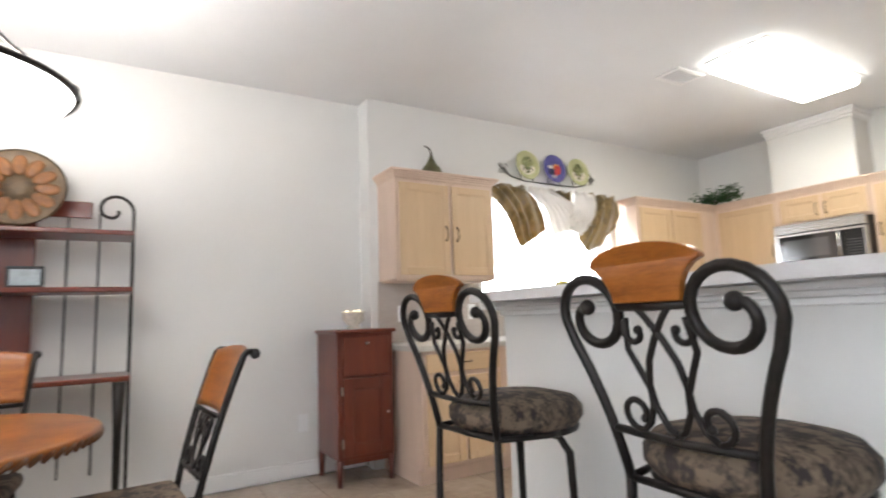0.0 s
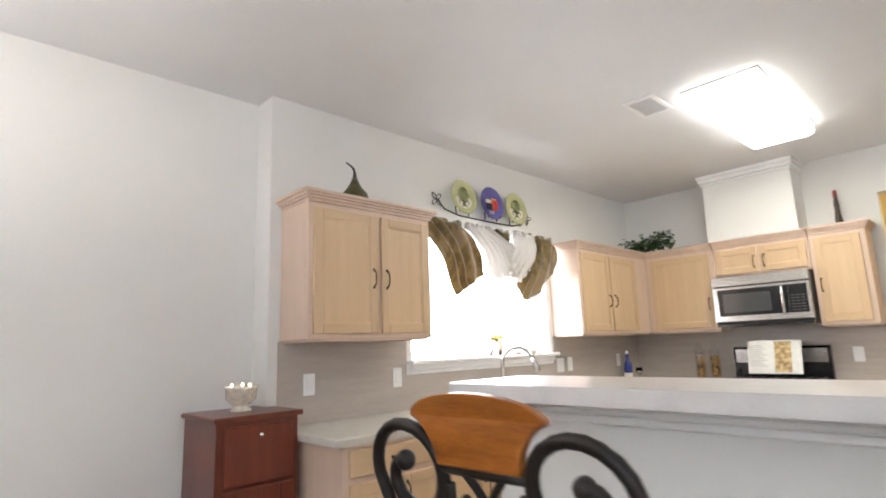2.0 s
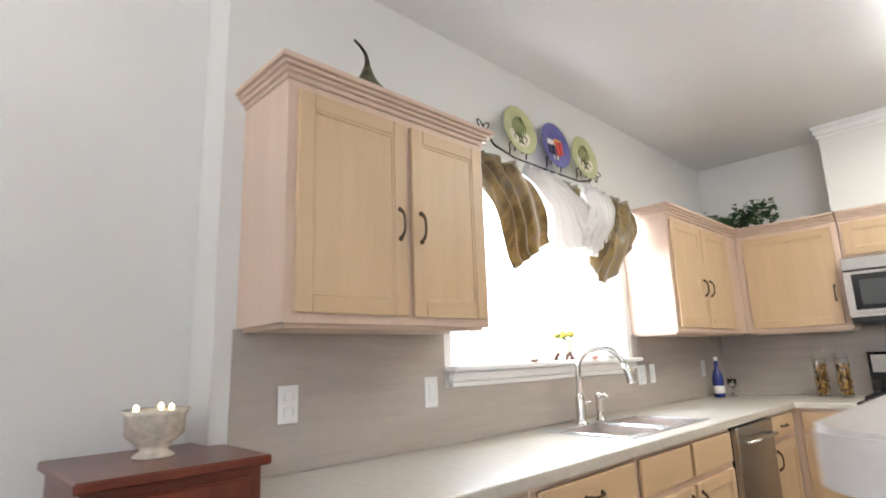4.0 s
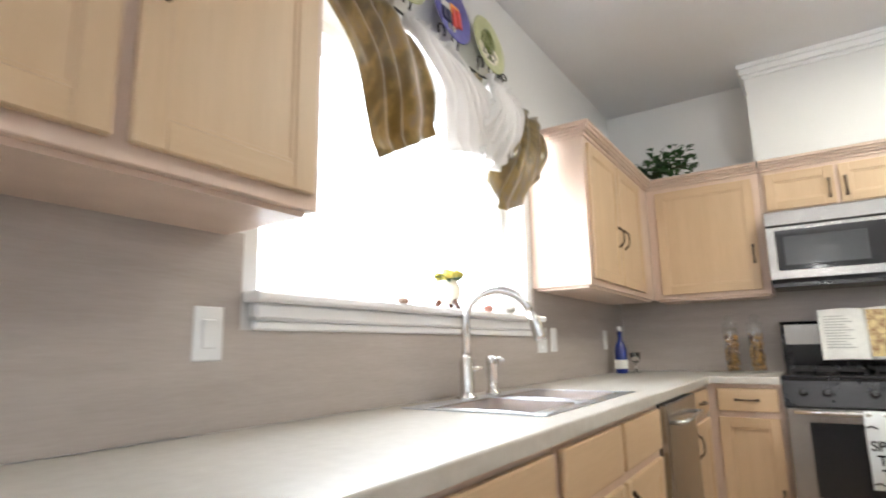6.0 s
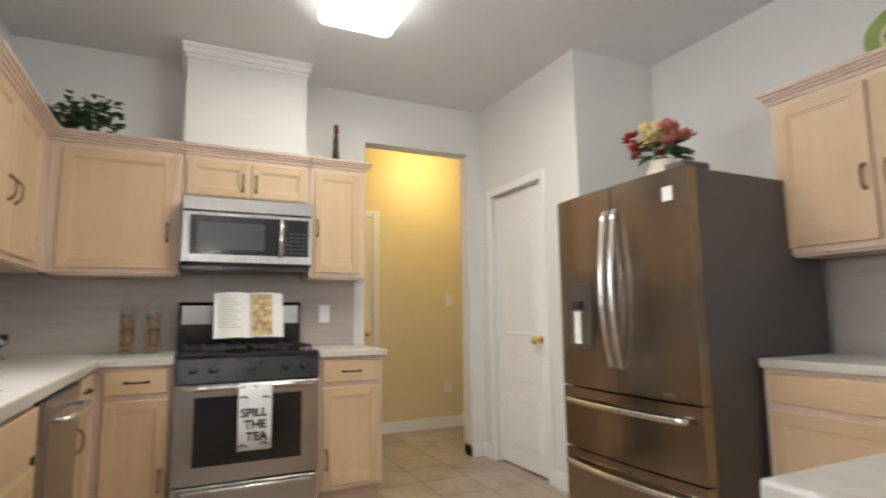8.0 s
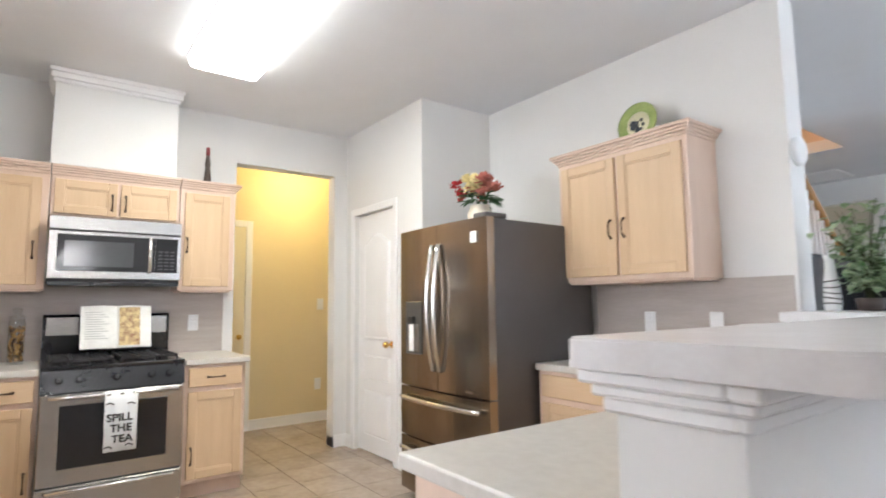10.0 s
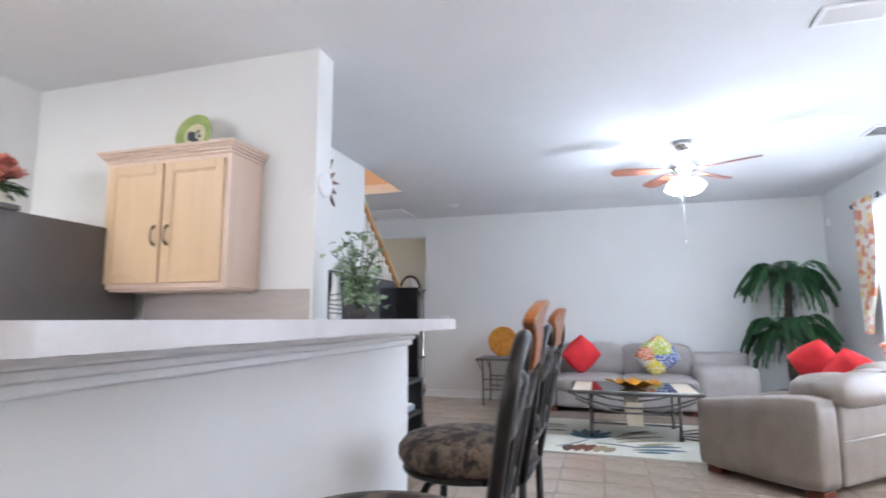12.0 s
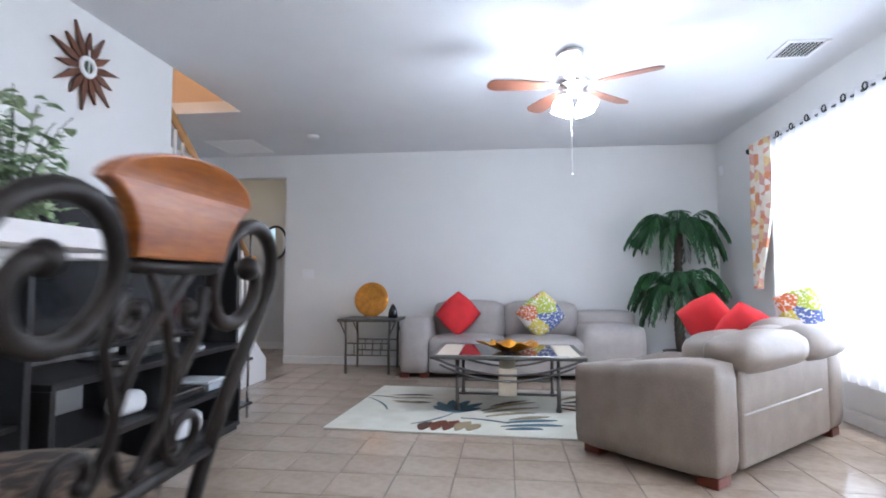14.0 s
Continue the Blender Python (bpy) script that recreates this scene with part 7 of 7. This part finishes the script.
# palm
def palm():
    t = thing("artificial_palm", pose(-0.53, -4.86, 0), "tall artificial palm with two tiers of dark fronds", "plant")
    bm = bmesh.new()
    lathe(bm, [(0.13, 0.0), (0.17, 0.02), (0.20, 0.28), (0.21, 0.30), (0.18, 0.30), (0.17, 0.26)], n=24)
    part("pot", bm, mat("dark_pot", (0.03, 0.022, 0.016), 0.5), t, "dark basket pot")
    for (x, y, top, r) in ((0.0, 0.0, 1.66, 0.05), (0.05, 0.07, 0.93, 0.04)):
        bm = bmesh.new()
        pts, rad = [], []
        n = int(top / 0.04)
        for i in range(n + 1):
            f = i / n
            pts.append((x * f + 0.02 * math.sin(3 * f), y * f, 0.2 + (top - 0.2) * f))
            rad.append(r * (1.15 if i % 2 else 0.85) * (1.1 - 0.2 * f))
        tube(bm, pts, rad, 10)
        part("trunk", bm, PALMTRUNK, t, "ringed brown trunk")
    rnd = random.Random(21)
    for (cx, cy, cz, n, L, up) in ((0.02, 0.0, 1.62, 20, 0.74, 0.34), (0.05, 0.07, 0.93, 22, 0.72, 0.36)):
        for k in range(n):
            q = 2 * math.pi * k / n + rnd.uniform(-0.2, 0.2)
            ll = L * rnd.uniform(0.8, 1.1)
            rise = up * rnd.uniform(0.5, 1.1)
            drop = rnd.uniform(0.15, 0.62)
            pts = []
            for i in range(11):
                f = i / 10
                h = ll * (1.25 * f - 0.35 * f * f) * 0.85
                pts.append(Vector((cx + h * math.cos(q), cy + h * math.sin(q), cz + rise * math.sin(min(1, f * 1.4) * math.pi * 0.6) - drop * f ** 2.3)))
            for p in pts:
                p.y = max(p.y, -0.44 + 0.02)
                p.x = max(p.x, -0.56)
            bm = bmesh.new()
            tube(bm, pts, [0.007 - 0.0005 * i for i in range(11)], 5)
            for i in range(1, 11):
                for h in (0, 0.33, 0.66):
                    if i == 10 and h:
                        continue
                    p = pts[i].lerp(pts[min(i + 1, 10)], h)
                    d = (pts[min(i + 1, 10)] - pts[i - 1]).normalized()
                    side = d.cross(Vector((0, 0, 1))).normalized()
                    wl = 0.15 * math.sin(math.pi * (0.15 + 0.8 * i / 11)) + 0.02
                    for s in (-1, 1):
                        dv = (side * s * 0.75 + d * 0.65 + Vector((0, 0, -0.30 - rnd.uniform(0, 0.45)))).normalized()
                        leaf_mesh(bm, p, dv, wl * rnd.uniform(0.9, 1.2), 0.027, 0.2)
            part("frond", bm, PALM, t)


palm()


# television corner
tv = thing("television", pose(3.74, -1.40, 0.635, 0, 0, -90), "large black flat television on the media stand", "television")
part("screen_case", bm_box(-0.76, -0.03, 0.07, 0.76, 0.035, 0.94, bevel=0.008), MATTBLACK, tv)
part("screen", bm_box(-0.735, -0.033, 0.10, 0.735, -0.030, 0.915), BLACKGLASS, tv, "dark glossy screen")
bm = bmesh.new()
box(bm, -0.06, -0.02, 0.012, 0.06, 0.03, 0.08)
box(bm, -0.28, -0.13, 0.002, 0.28, 0.12, 0.014, bevel=0.004)
part("stand", bm, MATTBLACK, tv)

ms = thing("media_stand", pose(3.44, -2.22, 0), "black laminate media stand with open shelves", "media stand")
for z in (0.03, 0.30, 0.60):
    part("shelf", bm_box(0, 0.0, z, 0.55, 1.72, z + 0.032, bevel=0.003), MATTBLACK, ms)
for y in (0.0, 0.85, 1.69):
    for z0, z1 in ((0.062, 0.30), (0.332, 0.60)):
        part("upright", bm_box(0.005, y, z0, 0.55, y + 0.03, z1), MATTBLACK, ms)
part("plinth", bm_box(0.02, 0.01, 0.0, 0.5, 1.71, 0.03), MATTBLACK, ms)
for y0, s in ((-2.26, -1), (-0.44, 1)):
    tw = thing("shelf_tower", pose(3.50, y0, 0), "black shelf tower with open quarter shelves beside the television", "shelf", "shelf towers")
    part("side_panel", bm_box(0, -0.02, 0, 0.45, 0.02, 1.515, bevel=0.003), MATTBLACK, tw)
    for z in (0.10, 0.455, 0.795, 1.145, 1.49):
        bm = bmesh.new()
        o = [(0.02, s * 0.021)] + [(0.02 + 0.40 * math.sin(q), s * (0.021 + 0.29 * math.cos(q) ** 0.8)) for q in [math.pi / 2 * i / 10 for i in range(11)]]
        prism(bm, o, z, z + 0.022, axis='z')
        part("quarter_shelf", bm, MATTBLACK, tw)
    bm = bmesh.new()
    tube(bm, [(0.04, s * 0.27, 0.0), (0.04, s * 0.27, 1.49)], 0.010, 8)
    part("post", bm, CHROME, tw, "slim metal post")
t = thing("set_top_box", pose(3.62, -1.62, 0.333), "silver set-top box on the media shelf", "electronics")
part("case", bm_box(-0.12, -0.22, 0.0, 0.2, 0.22, 0.055, bevel=0.006), STEEL, t)
part("front", bm_box(-0.124, -0.2, 0.01, -0.12, 0.2, 0.045), BLACK, t)
t = thing("disc_player", pose(3.62, -2.02, 0.333), "grey disc player on the media shelf", "electronics")
part("case", bm_box(-0.12, -0.14, 0.0, 0.2, 0.14, 0.05, bevel=0.005), mat("grey_plastic", (0.35, 0.36, 0.38), 0.35), t)
part("cover", bm_box(-0.10, -0.12, 0.051, 0.18, 0.12, 0.062, bevel=0.002), PLASTIC, t)
t = thing("game_console", pose(3.66, -1.70, 0.063), "rounded white game console on the lower shelf", "electronics")
cc = bmesh.new()
puffy(cc, -0.14, -0.2, 0.0, 0.15, 0.2, 0.16, 0.06, 0.0)
part("case", cc, PLASTIC, t)
t = thing("router", pose(3.62, -1.22, 0.333), "white router with rounded case on the shelf", "electronics")
cc = bmesh.new()
puffy(cc, -0.07, -0.11, 0.0, 0.08, 0.11, 0.13, 0.055, 0.0)
part("case", cc, PLASTIC, t)
t = thing("remote_control", pose(3.50, -1.75, 0.633, 0, 0, 20), "slim grey remote control on the stand", "remote control")
part("case", bm_box(-0.02, -0.09, 0, 0.025, 0.09, 0.018, bevel=0.005), mat("remote_grey", (0.4, 0.41, 0.43), 0.4), t)
t = thing("round_box", pose(3.52, -1.05, 0.633), "low silver dish on the stand", "dish")
bm = bmesh.new()
lathe(bm, [(0.06, 0), (0.075, 0.01), (0.07, 0.03), (0.02, 0.035)], n=20)
part("body", bm, STEEL, t)
t = thing("vase", pose(3.62, -2.40, 0.818), "small dark vase on the tower shelf", "vase")
bm = bmesh.new()
lathe(bm, [(0.03, 0), (0.055, 0.04), (0.055, 0.09), (0.025, 0.14), (0.03, 0.16)], n=16)
part("body", bm, mat("dark_vase", (0.03, 0.025, 0.02), 0.3), t)

# sunburst clock
ck = thing("sunburst_clock", pose(XT, -1.42, 2.455, 0, 0, -90), "walnut sunburst wall clock with white ring dial", "clock")
WALNUT = mat("walnut", (0.10, 0.035, 0.018), 0.35, color2=(0.17, 0.065, 0.03), scale=8)
for k in range(14):
    q = radians(360 / 14 * k + 8)
    bm = bmesh.new()
    L = 0.285 if k % 2 == 0 else 0.235
    a = [(0.05, 0.010), (0.14, 0.024), (L, 0.001), (L, -0.001), (0.14, -0.024), (0.05, -0.010)]
    pr = [(x * math.cos(q) - z * math.sin(q), x * math.sin(q) + z * math.cos(q)) for x, z in a]
    prism(bm, pr, -0.032, -0.012)
    part("ray", bm, WALNUT, ck, "walnut ray")
bm = bmesh.new()
tube(bm, [(0.055 * math.cos(q), -0.034, 0.055 * math.sin(q)) for q in [2 * math.pi * i / 32 for i in range(33)]], 0.016, 8)
part("dial_ring", bm, PLASTIC, ck, "white ring dial")
bm = bmesh.new()
tube(bm, [(0, -0.003, 0), (0, -0.036, 0)], 0.045, 24)
part("face", bm, mat("clock_face", (0.06, 0.09, 0.05), 0.3), ck, "dark green face")
bm = bmesh.new()
box(bm, -0.004, -0.044, 0, 0.004, -0.040, 0.11)
box(bm, -0.004, -0.044, -0.05, 0.004, -0.040, 0)
part("hand", bm, PLASTIC, ck, "white hand")

# plant and vase on the bar
t = thing("trailing_plant", pose(3.04, 0.13, 1.1975), "variegated trailing plant on the ledge at the bar end", "plant")
bm = bmesh.new()
lathe(bm, [(0.04, 0), (0.05, 0.006), (0.058, 0.055), (0.054, 0.058), (0.045, 0.05)], n=18)
part("pot", bm, mat("dark_clay", (0.05, 0.035, 0.03), 0.5), t)
ivy(t, 0.17, 0.16, 0.47, 46, 0.052, LEAFV, 9, 0.03)
t = thing("striped_vase", pose(3.20, 0.09, 1.1975), "slim white vase with dark stripes on the bar ledge", "vase")
bm = bmesh.new()
lathe(bm, [(0.030, 0), (0.036, 0.01), (0.037, 0.06), (0.033, 0.13), (0.022, 0.19), (0.020, 0.24), (0.026, 0.265), (0.022, 0.265)], n=20)
part("body", bm, PLASTIC, t)
for k in range(5):
    bm = bmesh.new()
    z, r = 0.03 + 0.028 * k, 0.0372 - 0.0009 * k
    tube(bm, [(r * math.cos(q), r * math.sin(q), z + 0.006 * math.sin(q + k)) for q in [2 * math.pi * i / 20 for i in range(21)]], 0.0035, 5)
    part("stripe", bm, FRIDGESIDE, t, "dark wavy stripe")

# stairs
sc = thing("staircase", pose(0, 0, 0), "white staircase with oak handrail and white balusters", "stairs")
bm = bmesh.new()
zc = lambda y: 0.236 + 0.78 * (y + 4.205)
prism(bm, [(-4.205, 0.0), (-2.36, 0.0), (-2.36, zc(-2.36)), (-4.205, zc(-4.205))], XT + 0.002, XT + 0.118, axis='x')
part("stringer", bm, WHITE, sc, "white closed stringer")
CARPET = mat("beige_carpet", (0.42, 0.36, 0.28), 0.95, var=0.1, fine=300, bump=0.5)
for k in range(14):
    part("step", bm_box(XT + 0.12, -4.18 + 0.245 * k, 0.0, 5.148, -4.18 + 0.245 * (k + 1), 0.19 * (k + 1)), CARPET, sc, "carpeted step")
zr = lambda y: zc(y) + 0.86
bm = bmesh.new()
tube(bm, [(XT + 0.06, -3.94, zr(-3.94) - 0.02), (XT + 0.06, -2.36, zr(-2.36))], 0.032, 10)
part("handrail", bm, OAK, sc, "golden oak handrail")
bm = bmesh.new()
tube(bm, [(0, 0, 0), (0, 0, 0.28), (0, 0, 0.31), (0, 0, 0.62), (0, 0, 0.80)], [0.018, 0.018, 0.023, 0.014, 0.013], 8)
bal = part("baluster", bm, WHITE, sc)
bal.matrix_local = pose(XT + 0.06, -3.82, zc(-3.82) - 0.005)
for k in range(1, 14):
    o = bal.copy()
    scene.collection.objects.link(o)
    o.matrix_local = pose(XT + 0.06, -3.82 + 0.11 * k, zc(-3.82 + 0.11 * k) - 0.005)
bm = bmesh.new()
box(bm, XT + 0.02, -3.99, 0.0, XT + 0.10, -3.91, 0.70)
lathe(bm, [(0.03, 0.70), (0.036, 0.75), (0.024, 0.85), (0.03, 1.1), (0.04, 1.14), (0.04, 1.30), (0.05, 1.31), (0.05, 1.33), (0.03, 1.37)], (XT + 0.06, -3.95, 0), 14)
part("newel", bm, OAK, sc, "turned oak newel post")

t = thing("oval_mirror", pose(5.275, -6.95, 1.745, 0, 0, 180), "oval mirror in a dark frame in the hall", "mirror")
bm = bmesh.new()
tube(bm, [(0.20 * math.cos(q), -0.02, 0.27 * math.sin(q)) for q in [2 * math.pi * i / 40 for i in range(41)]], 0.022, 8)
part("frame", bm, mat("dark_frame", (0.04, 0.02, 0.012), 0.35), t)
bm = bmesh.new()
prism(bm, [(0.195 * math.cos(q), 0.265 * math.sin(q)) for q in [2 * math.pi * i / 40 for i in range(40)]], -0.016, -0.003)
part("glass", bm, MIRROR, t)

# ---- floor tiles ----
P, JT = 0.33, 0.006
rnd = random.Random(4)
fl = bpy.data.objects["floor"]
tile_bm = bmesh.new()
box(tile_bm, JT / 2, JT / 2, -0.006, P - JT / 2, P - JT / 2, 0.0, bevel=0.0022)
tile_me = bpy.data.meshes.new("tile")
tile_bm.to_mesh(tile_me)
tile_bm.free()
TN = TILE.node_tree
inf = TN.nodes.new("ShaderNodeObjectInfo")
geo = TN.nodes.new("ShaderNodeNewGeometry")
sm = TN.nodes.new("ShaderNodeMath")
TN.links.new(inf.outputs["Random"], sm.inputs[0])
TN.links.new(geo.outputs["Random Per Island"], sm.inputs[1])
mp = TN.nodes.new("ShaderNodeMapRange")
mp.inputs["From Max"].default_value = 2.0
mp.inputs["To Min"].default_value, mp.inputs["To Max"].default_value = 0.84, 1.12
TN.links.new(sm.outputs[0], mp.inputs[0])
hs = TN.nodes.new("ShaderNodeHueSaturation")
bs = TN.nodes["Principled BSDF"]
TN.links.new(bs.inputs["Base Color"].links[0].from_socket, hs.inputs["Color"])
TN.links.new(mp.outputs[0], hs.inputs["Value"])
TN.links.new(hs.outputs[0], bs.inputs["Base Color"])
tile_me.materials.append(TILE)
X0, Y0 = 1.76 - 9 * P, -1.39 - 17 * P
rest = bmesh.new()
count = 0
for i in range(0, 31):
    for j in range(0, 36):
        x, y = X0 + i * P, Y0 + j * P
        if x > 8.2 or y > 4.2:
            continue
        if -0.95 < x < 4.0 and -4.9 < y < -0.55 and count < 290:
            o = new("tile", tile_me)
            o.parent = fl
            o.location = (x, y, rnd.uniform(-0.0006, 0.0))
            count += 1
        else:
            box(rest, x + JT / 2, y + JT / 2, -0.006, x + P - JT / 2, y + P - JT / 2, -0.0003)
o = link("tiles", rest, TILE)
o.parent = fl
tagged(o, kind="stuff")
